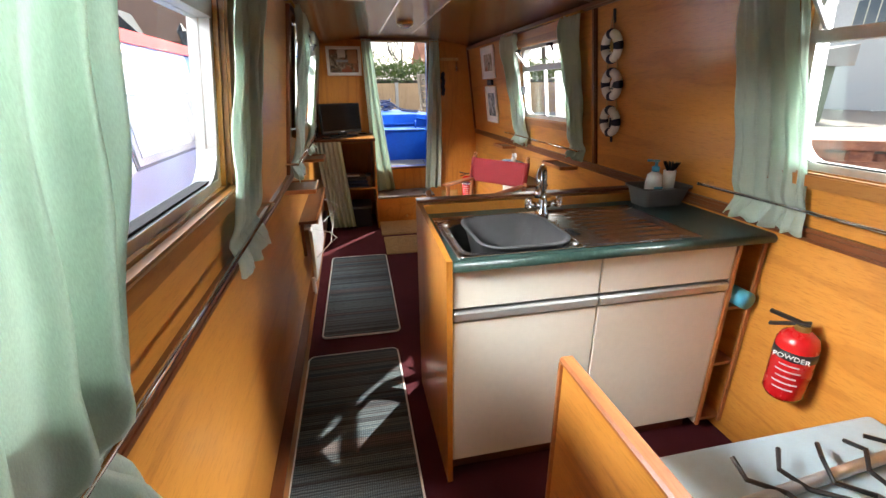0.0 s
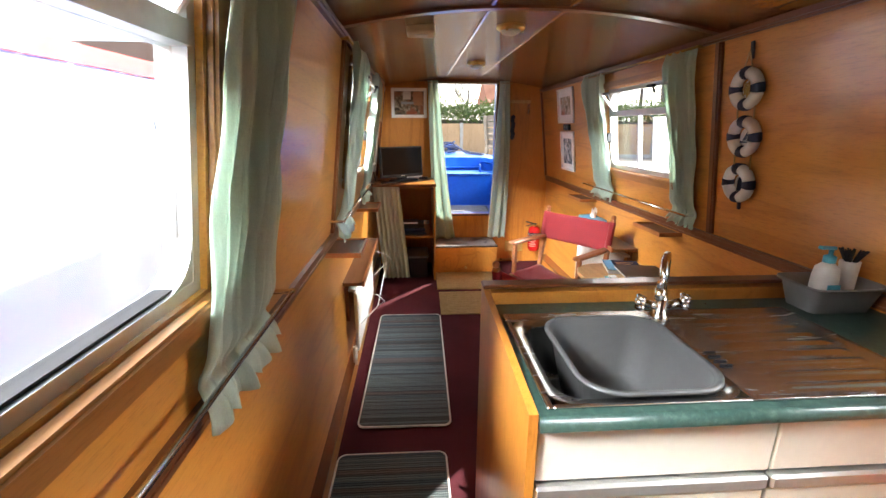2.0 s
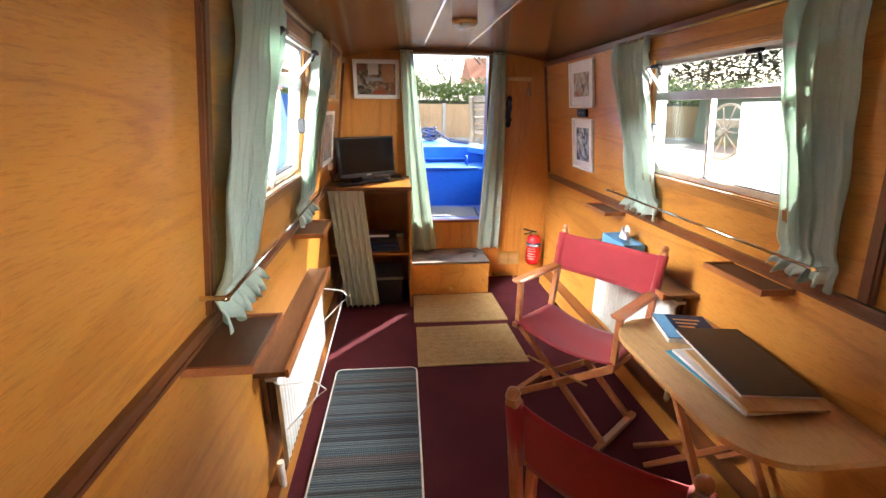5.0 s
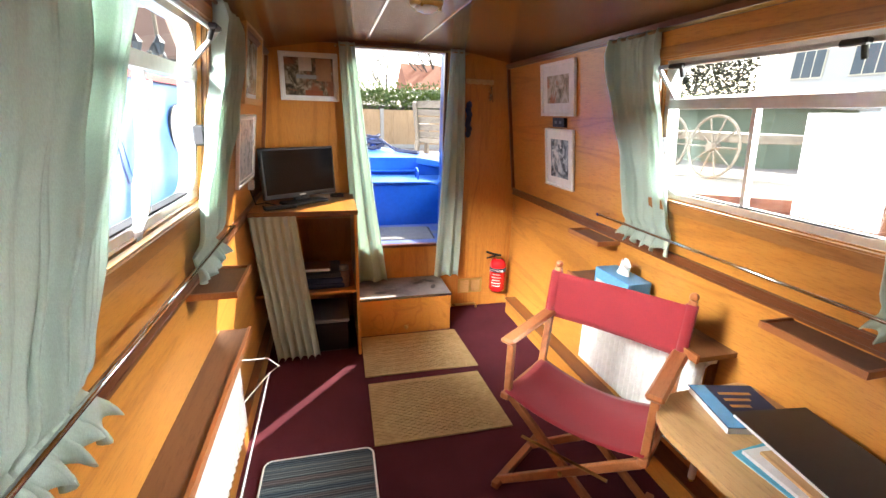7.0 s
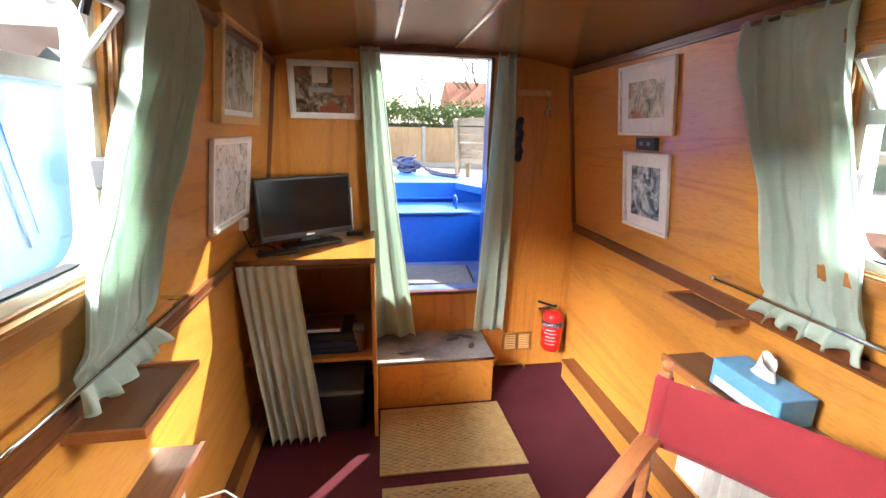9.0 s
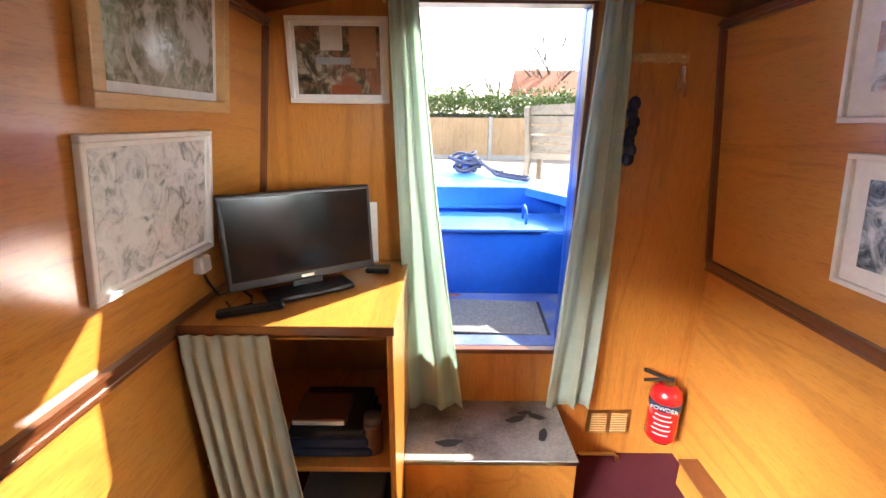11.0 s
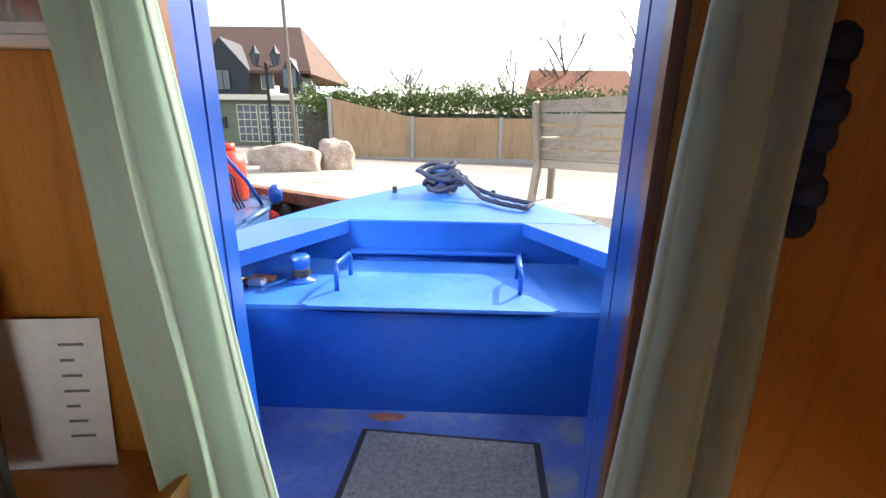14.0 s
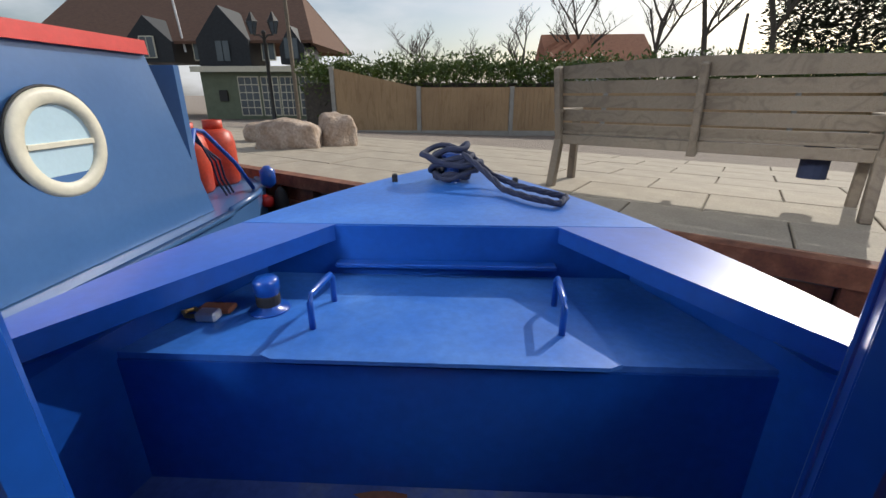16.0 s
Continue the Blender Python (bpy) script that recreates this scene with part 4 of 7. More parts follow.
def picture(corner, ux, uz, n, w, h, border, mat_frame, mat_art, mount, label, depth=0.018, cls="picture", shapes=()):
    """A framed print: corner is lower-left, ux along, uz up, n out of the wall."""
    ux, uz, n = Vector(ux).normalized(), Vector(uz).normalized(), Vector(n).normalized()
    m = Matrix((ux, uz, n)).transposed().to_4x4()
    m.translation = Vector(corner)
    t = thing("picture", corner, label, cls)
    for lo, hi in (((0, 0, 0.001), (w, border, depth)), ((0, h - border, 0.001), (w, h, depth)), ((0, border, 0.001), (border, h - border, depth)), ((w - border, border, 0.001), (w, h - border, depth))):
        part("frame", bx(lo, hi, 0.002, m), mat_frame, t)
    part("mount", bx((border, border, 0.001), (w - border, h - border, 0.006), 0, m), PAPER, t, "white card mount")
    pr = part("print", bx((border + mount, border + mount, 0.0065), (w - border - mount, h - border - mount, 0.008), 0, m), mat_art, t)
    for nm, x0, z0, x1, z1, mt_ in shapes:
        part(nm, bx((x0 * w, z0 * h, 0.0082), (x1 * w, z1 * h, 0.0088), 0, m), mt_, t)
    return t


WHITEFR = plain("white_frame", (0.78, 0.76, 0.72), 0.4)
CANAL_D = plain("print_dark", (0.05, 0.04, 0.03), 0.2)
CANAL_R = plain("print_red", (0.30, 0.09, 0.04), 0.2)
CANAL_P = plain("print_pale", (0.55, 0.50, 0.42), 0.2)
SEPIA = plain("print_terracotta", (0.36, 0.19, 0.10), 0.2)
GREYP = plain("print_grey", (0.30, 0.32, 0.32), 0.2)
picture((-0.695, YF - 0.001, 1.514), (1, 0, 0.0), (0, 0, 1), (0, -1, 0), 0.35, 0.28, 0.016, WHITEFR, art((0.35, 0.30, 0.22), (0.12, 0.09, 0.05), (0.03, 0.025, 0.02), (0.25, 0.10, 0.05), 1), 0.014, "white framed canal bridge print on the bulkhead",
        shapes=(("sky_patch", 0.33, 0.62, 0.55, 0.90, CANAL_P), ("building", 0.62, 0.42, 0.88, 0.88, SEPIA), ("bridge", 0.28, 0.46, 0.66, 0.54, GREYP), ("boat", 0.42, 0.12, 0.72, 0.22, CANAL_R)))
nR, nL = Vector((-1, 0, -K)), Vector((1, 0, -K))
uR, uL = Vector((-K, 0, 1)), Vector((K, 0, 1))
picture((wx(1, 1.462, 0.002), 4.69, 1.462), (0, -1, 0), uR, nR, 0.375, 0.285, 0.014, WHITEFR, art((0.62, 0.60, 0.52), (0.42, 0.40, 0.32), (0.12, 0.12, 0.09), (0.45, 0.22, 0.14), 2), 0.055, "white framed watercolour of a canal street on the panelling")
picture((wx(1, 1.06, 0.002), 4.645, 1.06), (0, -1, 0), uR, nR, 0.315, 0.335, 0.014, WHITEFR, art((0.45, 0.55, 0.62), (0.16, 0.20, 0.24), (0.02, 0.03, 0.035), (0.6, 0.65, 0.68), 3), 0.045, "white framed print of dark trees and boats on water")
picture((wx(-1, 1.475, 0.002), 4.38, 1.475), (0, 1, 0), uL, nL, 0.50, 0.36, 0.03, BEECH, art((0.45, 0.45, 0.38), (0.20, 0.20, 0.14), (0.06, 0.06, 0.04), (0.5, 0.5, 0.46), 4), 0.02, "wood framed glazed canal scene on the panelling", 0.03)
picture((wx(-1, 1.095, 0.002), 4.35, 1.095), (0, 1, 0), uL, nL, 0.45, 0.335, 0.014, WHITEFR, art((0.74, 0.76, 0.76), (0.60, 0.63, 0.64), (0.22, 0.25, 0.26), (0.75, 0.77, 0.77), 5), 0.012, "white framed grey and white snowy canal print")
sb = thing("switch_box", (wx(1, 1.42), 4.48, 1.40), "small black control box between two pictures", "control box")
part("case", wall_slab(bmesh.new(), 1, 4.415, 4.54, 1.402, 1.452, 0.001, 0.022), BLACK, sb)
for y in (4.45, 4.50):
    part("button", wall_slab(bmesh.new(), 1, y - 0.012, y + 0.012, 1.42, 1.435, 0.0225, 0.025), GREYPLASTIC, sb)

# key hooks, hanging belt, vent, small extinguisher on the bulkhead
kh = thing("key_rack", (0.6, YF, 1.675), "brass key hook rail with hanging keys", "key rack")
part("plate", bx((0.50, YF - 0.012, 1.66), (0.70, YF - 0.001, 1.69), 0.003), BEECH, kh)
for i in range(4):
    x = 0.525 + i * 0.05
    part("hook", tube(bmesh.new(), [(x, YF - 0.012, 1.678), (x, YF - 0.03, 1.674), (x, YF - 0.034, 1.664), (x, YF - 0.03, 1.655), (x, YF - 0.022, 1.656)], 0.003, 6), BRASS, kh)
ky = thing("key_bunch", (0.675, YF - 0.03, 1.58), "bunch of keys hanging from a hook", "keys")
for i, (dx, dz) in enumerate(((0, 0), (0.012, -0.01), (-0.012, 0.006))):
    bm = bmesh.new()
    rod(bm, (0.675 + dx * 0.3, YF - 0.03, 1.645), (0.675 + dx, YF - 0.028, 1.60 + dz), 0.002)
    bar(bm, (0.675 + dx, YF - 0.028, 1.60 + dz), (0.675 + dx * 1.6, YF - 0.026, 1.555 + dz), 0.013, 0.002, 0.0)
    part("key", bm, STEEL, ky)
bt = thing("hanging_cord", (0.505, YF - 0.02, 1.40), "dark knotted cord hanging beside the door curtain", "cord")
bm = bmesh.new()
for i in range(7):
    bmesh.ops.create_icosphere(bm, subdivisions=2, radius=0.024, matrix=Matrix.Translation((0.522 + 0.006 * math.sin(i * 2.1), YF - 0.028, 1.33 + 0.032 * i)) @ Matrix.Diagonal((0.9, 0.8, 1.1, 1)))
part("cord", bm, NAVY, bt, smooth=True)
vt = thing("air_vent", (0.6, YF, 0.12), "twin brass louvred air vent low on the bulkhead", "vent")
part("frame", bx((0.50, YF - 0.008, 0.115), (0.695, YF - 0.001, 0.235), 0.002), BRASS, vt)
for x0 in (0.515, 0.605):
    for i in range(8):
        part("slat", bx((x0, YF - 0.014, 0.126 + i * 0.0125), (x0 + 0.072, YF - 0.008, 0.1325 + i * 0.0125), 0.001), BEECH, vt)
pk = thing("pipe", (0.6, YF - 0.03, 0.02), "thin copper pipe along the bulkhead foot", "pipe")
part("run", tube(bmesh.new(), [(0.36, YF - 0.05, 0.04), (0.62, YF - 0.05, 0.04), (0.64, YF - 0.05, 0.02), (0.64, YF - 0.05, 0.004)], 0.008, 8), BRASS, pk)


def extinguisher(at, h, face, text, label):
    """Powder extinguisher: at the base centre; face the way its label looks."""
    t = thing("fire_extinguisher", at, label, "fire extinguisher")
    m = Matrix.Translation(at)
    r = h * 0.19
    part("cylinder", lathe(bmesh.new(), [(r * 0.8, 0), (r, 0.02), (r, h * 0.66), (r * 0.85, h * 0.74), (r * 0.4, h * 0.8)], m, 24), REDPAINT, t, smooth=True)
    part("neck", lathe(bmesh.new(), [(r * 0.36, h * 0.8), (r * 0.36, h * 0.86)], m, 14), BRASS, t)
    v = Vector((face[1], -face[0], 0))
    a = Vector(at) + Vector((0, 0, h * 0.86))
    part("valve", bar(bmesh.new(), a - v * r * 0.3, a + v * r * 1.6 + Vector((0, 0, h * 0.06)), 0.018, 0.012), BLACK, t)
    part("lever", bar(bmesh.new(), a - v * r * 0.3 + Vector((0, 0, 0.012)), a + v * r * 1.5 - Vector((0, 0, h * 0.09)), 0.018, 0.01), BLACK, t)
    part("band", lathe(bmesh.new(), [(r + 0.0008, h * 0.5), (r + 0.001, h * 0.5), (r + 0.001, h * 0.6), (r + 0.0008, h * 0.6)], m, 24), NAVY if h > 0.32 else BLACK, t, "dark band with the word POWDER", True)
    fx = math.atan2(face[1], face[0])
    for k in range(5):
        z = h * (0.44 - 0.07 * k)
        lines = bmesh.new()
        pts = [(fx + da) for da in [(-0.6 + 1.2 * i / 8) * (1 if k % 2 else 0.8) for i in range(9)]]
        for a0, a1 in zip(pts, pts[1:]):
            q = [lines.verts.new(m @ Vector(((r + 0.0012) * math.cos(w), (r + 0.0012) * math.sin(w), zz))) for w, zz in ((a0, z), (a1, z), (a1, z + h * 0.018), (a0, z + h * 0.018))]
            lines.faces.new(q)
        bmesh.ops.solidify(lines, geom=lines.faces[:], thickness=0.0005)
        part("print_line", lines, PAPER, t)
    cu = bpy.data.curves.new("lettering", "FONT")
    cu.body, cu.size, cu.align_x, cu.align_y = text, h * 0.075, "CENTER", "CENTER"
    cu.extrude = 0.0004
    ob = new("lettering", cu)
    fv = Vector((face[0], face[1], 0)).normalized()
    mm = Matrix((Vector((-fv.y, fv.x, 0)), Vector((0, 0, 1)), fv)).transposed().to_4x4()
    mm.translation = Vector(at) + fv * (r + 0.004) + Vector((0, 0, h * 0.55))
    dg = bpy.context.evaluated_depsgraph_get()
    me = bpy.data.meshes.new_from_object(ob.evaluated_get(dg))
    bpy.data.objects.remove(ob)
    me.transform(mm)
    me.materials.clear()
    me.materials.append(PAPER)
    ob = new("lettering", me)
    ob.parent = t
    ob.matrix_parent_inverse = Matrix.Translation(at).inverted()
    part("bracket", bx((at[0] - 0.01, at[1] - 0.01, at[2] + h * 0.3), (at[0] + 0.01, at[1] + 0.01, at[2] + h * 0.34), 0.001, Matrix.Translation(-fv * (r + 0.01))), BLACK, t)


extinguisher((0.80, YF - 0.065, 0.145), 0.33, (-0.5, -0.85), "POWDER", "small red powder fire extinguisher on the bulkhead")
extinguisher((0.845, 1.185, 0.39), 0.31, (-0.85, -0.5), "POWDER", "red powder fire extinguisher on the galley side wall")


# small shelves and radiators ------------------------------------------------
def ledge(side, y0, y1, z, d, label):
    t = thing("shelf", (wx(side, z, d / 2), (y0 + y1) / 2, z), label, "shelf", "little dark ledges")
    part("board", wall_slab(bmesh.new(), side, y0, y1, z - 0.012, z, 0.001, d), SHELFWOOD, t)
    part("lip", wall_slab(bmesh.new(), side, y0, y1, z - 0.013, z + 0.008, d + 0.0005, d + 0.01), CHAIRWOOD, t)
    for y in (y0 - 0.009, y1 + 0.0005):
        part("lip", wall_slab(bmesh.new(), side, y, y + 0.0085, z - 0.013, z + 0.008, 0.001, d + 0.01), CHAIRWOOD, t)


ledge(1, 3.92, 4.17, 0.885, 0.115, "small dark wooden ledge under the moulding")
ledge(1, 2.82, 3.08, 0.885, 0.115, "small dark wooden ledge beneath the window")
ledge(-1, 2.53, 2.78, 0.885, 0.15, "small brown ledge above the radiator shelf")
ledge(-1, 3.60, 3.85, 0.885, 0.14, "small brown ledge beneath the curtain")


def radiator(side, y0, y1, z0, z1, zs, d, label):
    t = thing("radiator", (wx(side, 0.3, 0.05), (y0 + y1) / 2, z0), label, "radiator", "white panel radiators")
    n = int((y1 - y0) / 0.034)

    def f(u, v):
        y = y0 + (y1 - y0) * u
        s = 0.5 + 0.5 * math.cos(math.tau * u * n)
        s = s * s * (3 - 2 * s)
        e = 1 if 0.04 < v < 0.96 else 0
        return Vector((wx(side, 0.3, 0.050 + 0.019 * s * e), y, z0 + (z1 - z0) * v))

    part("panel", sheet(bmesh.new(), f, n * 6, 24, 0.004), RADIATOR, t, smooth=True)
    part("edge", wall_slab(bmesh.new(), side, y0, y1, z1, z1 + 0.012, 0.02, 0.062), RADIATOR, t)
    part("valve", rod(bmesh.new(), (wx(side, 0.1, 0.045), y0 - 0.03, z0 - 0.06), (wx(side, 0.1, 0.045), y0 - 0.03, z0 + 0.05), 0.013), RADIATOR, t, "white valve")
    part("pipe", rod(bmesh.new(), (wx(side, 0.1, 0.045), y0 - 0.03, 0.126), (wx(side, 0.1, 0.045), y0 - 0.03, z0 - 0.06), 0.008), BRASS, t, "copper pipe")
    s = thing("shelf", (wx(side, zs, d / 2), (y0 + y1) / 2, zs), "long brown wooden shelf above a radiator", "shelf")
    part("board", wall_slab(bmesh.new(), side, y0 - 0.05, y1 + 0.05, zs - 0.018, zs, 0.001, d), SHELFWOOD, s)
    part("lip", wall_slab(bmesh.new(), side, y0 - 0.05, y1 + 0.05, zs - 0.022, zs + 0.008, d + 0.0005, d + 0.012), CHAIRWOOD, s)
    for y in (y0 + 0.02, y1 - 0.02):
        part("bracket", wall_slab(bmesh.new(), side, y - 0.012, y + 0.012, zs - 0.25, zs - 0.019, 0.001, 0.02), TRIM_Z, s)


radiator(-1, 2.97, 3.85, 0.17, 0.54, 0.61, 0.105, "white ribbed panel radiator on the cabin side")
radiator(1, 3.27, 4.02, 0.20, 0.62, 0.69, 0.16, "white ribbed panel radiator behind the red chair")
air = thing("clothes_airer", (-0.74, 3.4, 0.4), "white wire airer hooked over the radiator", "airer")
for y in (3.02, 3.84):
    part("arm", tube(bmesh.new(), [(-0.79, y - 0.1, 0.56), (-0.70, y, 0.50), (-0.66, y, 0.46), (-0.70, y, 0.43), (-0.79, y - 0.08, 0.36)], 0.003, 6), WHITEPL, air)
part("bar", tube(bmesh.new(), [(-0.70, 3.02, 0.43), (-0.70, 3.84, 0.43)], 0.003, 6), WHITEPL, air)

tb = thing("tissue_box", (0.84, 3.55, 0.69), "blue and white tissue box with a tissue pulled up", "tissue box")
part("carton", bx((0.775, 3.64, 0.699), (0.893, 3.88, 0.785), 0.003), SKYBLUE, tb)
part("print", bx((0.773, 3.66, 0.705), (0.7745, 3.86, 0.735), 0.0), PAPER, tb, "white wave print")


def tissue(u, v):
    a = math.tau * u
    r = 0.03 * (1 - v) + 0.045 * v * (0.6 + 0.4 * math.sin(2 * a + 1))
    return Vector((0.835 + 0.5 * r * math.cos(a) + 0.01 * v, 3.76 + 1.4 * r * math.sin(a), 0.786 + 0.06 * v * (0.8 + 0.3 * math.sin(3 * a))))


part("tissue", sheet(bmesh.new(), tissue, 24, 8), PAPER, tb, "crumpled white tissue", True)

# director's chairs ----------------------------------------------------------
def directors_chair(at, ang, label, W=0.25, D=0.165):
    """Local: front towards -y, x across."""
    t = thing("directors_chair", (0, 0, 0), label, "chair", "red director's chairs")
    for s in (-1, 1):
        x = s * W
        part("seat_rail", bar(bmesh.new(), (x, -D, 0.43), (x, D, 0.43), 0.032, 0.026), CHAIRWOOD, t)
        part("arm_post", bar(bmesh.new(), (x, -D + 0.03, 0.44), (x, -D + 0.03, 0.655), 0.026, 0.026), CHAIRWOOD, t)
        part("armrest", bar(bmesh.new(), (x, -D - 0.012, 0.667), (x, D + 0.02, 0.667), 0.055, 0.022, 0.008), CHAIRWOOD, t)
        part("back_post", bar(bmesh.new(), (x, D - 0.02, 0.42), (x, D + 0.05, 0.855), 0.027, 0.027), CHAIRWOOD, t)
        bm = bmesh.new()
        bmesh.ops.create_uvsphere(bm, u_segments=12, v_segments=8, radius=0.016, matrix=Matrix.Translation((x, D + 0.052, 0.868)))
        part("finial", bm, CHAIRWOOD, t, smooth=True)
        part("floor_rail", bar(bmesh.new(), (x, -D - 0.02, 0.016), (x, D + 0.02, 0.016), 0.03, 0.028), CHAIRWOOD, t)
    for y in (-D + 0.03, D - 0.045):
        for s in (-1, 1):
            part("leg", bar(bmesh.new(), (s * W, y + s * 0.012, 0.02), (-s * W, y + s * 0.012, 0.42), 0.032, 0.02, 0.003, (0, 1, 0)), CHAIRWOOD, t)
        part("pivot", rod(bmesh.new(), (0, y - 0.03, 0.22), (0, y + 0.03, 0.22), 0.008), BRASS, t, "brass pivot bolt")
    part("brace", bar(bmesh.new(), (-0.16, -D + 0.0, 0.30), (0.16, -D + 0.0, 0.30), 0.012, 0.004, 0.0), BRASS, t, "brass folding stay")

    def seat(u, v):
        x = (u - 0.5) * 2 * W
        return Vector((x, (v - 0.5) * 2 * (D - 0.005), 0.452 - 0.045 * (1 - (2 * u - 1) ** 2) + 0.003 * math.sin(9 * v + 4 * u)))

    part("seat", sheet(bmesh.new(), seat, 20, 14, 0.003), CANVAS, t, "slack red canvas seat", True)

    def back(u, v):
        x = (u - 0.5) * 2 * (W + 0.018)
        z = 0.655 + 0.185 * v
        return Vector((x, D + 0.012 + 0.035 * v * 0.9 + 0.03 * (1 - (2 * u - 1) ** 2) - 0.018, z - 0.006 * (1 - (2 * u - 1) ** 2)))

    part("backrest", sheet(bmesh.new(), back, 20, 8, 0.004), CANVAS, t, "red canvas backrest", True)
    for s in (-1, 1):
        part("sleeve", rod(bmesh.new(), (s * W, D + 0.012, 0.66), (s * W, D + 0.046, 0.84), 0.021), CANVAS, t, smooth=True)
    t.matrix_basis = Matrix.Translation(at) @ pose(0, 0, 0, 0, 0, ang)
    return t


directors_chair((0.459, 3.39, 0.001), -53.8, "wooden folding director's chair with red canvas, by the radiator")
directors_chair((0.056, 2.347, 0.001), 134, "part-folded wooden director's chair with red canvas, against the galley back", 0.18, 0.055)

# folding table with papers --------------------------------------------------
tab = thing("folding_table", (0.72, 2.8, 0), "pale wooden folding table with rounded corners", "table")
pts = []
X0, X1, Y0, Y1, TZ = 0.455, 0.895, 2.38, 3.16, 0.62
for cx, cy, r, a0 in ((X1 - 0.04, Y1 - 0.04, 0.04, 0), (X0 + 0.17, Y1 - 0.17, 0.17, 90), (X0 + 0.17, Y0 + 0.17, 0.17, 180), (X1 - 0.04, Y0 + 0.04, 0.04, 270)):
    for k in range(7):
        a = radians(a0 + 15 * k)
        pts.append((cx + r * math.cos(a), cy + r * math.sin(a)))
bm = prism(bmesh.new(), pts, TZ - 0.02, TZ)
part("tabletop", bm, BEECH, tab)
for x in (0.62, 0.85):
    part("leg", bar(bmesh.new(), (x, 2.5, 0.0), (x, 3.0, TZ - 0.021), 0.028, 0.022), CHAIRWOOD, tab)
    part("leg", bar(bmesh.new(), (x + 0.03, 3.0, 0.0), (x + 0.03, 2.5, TZ - 0.021), 0.028, 0.022), CHAIRWOOD, tab)
for y in (2.52, 3.06):
    part("stretcher", bar(bmesh.new(), (0.62, y, 0.05), (0.88, y, 0.05), 0.02, 0.02), CHAIRWOOD, tab)


def flat_item(name, cx, cy, w, l, rot, z, h, mat_, label, cat, cover=None):
    t = thing(name, (cx, cy, z), label, cat)
    m = Matrix.Translation((cx, cy, 0)) @ pose(0, 0, 0, 0, 0, rot)
    part("sheets" if cover else "cover", bx((-w / 2 + 0.004, -l / 2 + 0.004, z), (w / 2 - 0.004, l / 2 - 0.004, z + h), 0.001, m), mat_, t)
    if cover:
        part("cover", bx((-w / 2, -l / 2, z + h), (w / 2, l / 2, z + h + 0.002), 0.0, m), cover, t)
    return t


z = TZ + 0.001
flat_item("folder", 0.695, 2.74, 0.25, 0.34, 4, z, 0.006, PAPER, "clear plastic folder of loose papers on the table", "folder", CYANPL)
flat_item("paper_stack", 0.70, 2.72, 0.25, 0.35, 0, z + 0.0085, 0.010, PAPER, "stack of loose white papers in plastic sleeves", "papers")
flat_item("paper_stack", 0.715, 2.70, 0.245, 0.33, -5, z + 0.0192, 0.008, BEECH, "tan cardboard wallet of papers", "papers")
flat_item("binder", 0.745, 2.785, 0.235, 0.40, -8, z + 0.0278, 0.012, PAPER, "black leather-look document binder lying closed", "binder", BLACK)
mg = flat_item("magazine", 0.73, 3.035, 0.20, 0.20, -14, z, 0.022, PAPER, "dark blue guide magazine with yellow lettering", "magazine", NAVY)
mm = Matrix.Translation((0.73, 3.035, 0.012)) @ pose(0, 0, 0, 0, 0, -14)
for k in range(3):
    part("print_line", bx((-0.03, 0.05 - 0.03 * k, z + 0.0122), (0.07 - 0.02 * k, 0.062 - 0.03 * k, z + 0.0126), 0, mm), BRASS, mg)
part("cover_photo", bx((-0.098, -0.098, z + 0.0122), (-0.05, 0.098, z + 0.0126), 0, mm), SKYBLUE, mg, "blue sky cover strip")

# galley ------------------------------------------------------------------------
GX0, GX1, GY0, GY1, GZ = -0.248, 0.915, 1.412, 2.0, 0.885
wt = thing("worktop", (0.3, 1.7, GZ - 0.03), "dark green mottled laminate worktop with rounded front edge", "worktop")
SX0, SX1, SY0, SY1 = -0.228, 0.635, 1.432, 1.865
for lo, hi in (((GX0, GY0, GZ - 0.034), (GX1 - 0.002, SY0, GZ)), ((GX0, SY1, GZ - 0.034), (GX1 - 0.002, GY1 - 0.05, GZ)), ((GX0, SY0, GZ - 0.034), (SX0, SY1, GZ)), ((SX1, SY0, GZ - 0.034), (GX1 - 0.002, SY1, GZ))):
    part("slab", bx(lo, hi, 0.0), WORKTOP, wt)
part("front_edge", tube(bmesh.new(), [(GX0, GY0, GZ - 0.017), (GX1 - 0.004, GY0, GZ - 0.017)], 0.017, 16), WORKTOP, wt, "rounded green front edge", True)

un = thing("kitchen_unit", (0.25, 1.75, 0), "cream laminate kitchen sink unit with oak end panel", "kitchen unit")
part("end_panel", prism(bmesh.new(), [(GX0 - 0.02, GY0 + 0.005), (GX0 - 0.001, GY0 + 0.005), (GX0 - 0.001, GY1 + 0.02), (GX0 - 0.02, GY1 + 0.02)], 0, [GZ, GZ, 0.928, 0.928]), OAK_Z, un)
part("back_panel", bx((GX0 - 0.001, GY1, 0), (GX1 - 0.002, GY1 + 0.02, 0.924), 0.002), OAK, un)
part("upstand", bx((GX0, GY1 - 0.048, GZ - 0.03), (GX1 - 0.002, GY1 - 0.001, 0.923), 0.002), OAK, un)
part("cap", bx((GX0 - 0.022, GY1 - 0.03, 0.9285), (GX1 - 0.002, GY1 + 0.024, 0.940), 0.004), TRIM, un, "dark capping strip")
part("body", bx((GX0, GY0 + 0.04, 0.09), (0.785, GY1 - 0.052, GZ - 0.036 - 0.19), 0.0), LAMINATE, un)
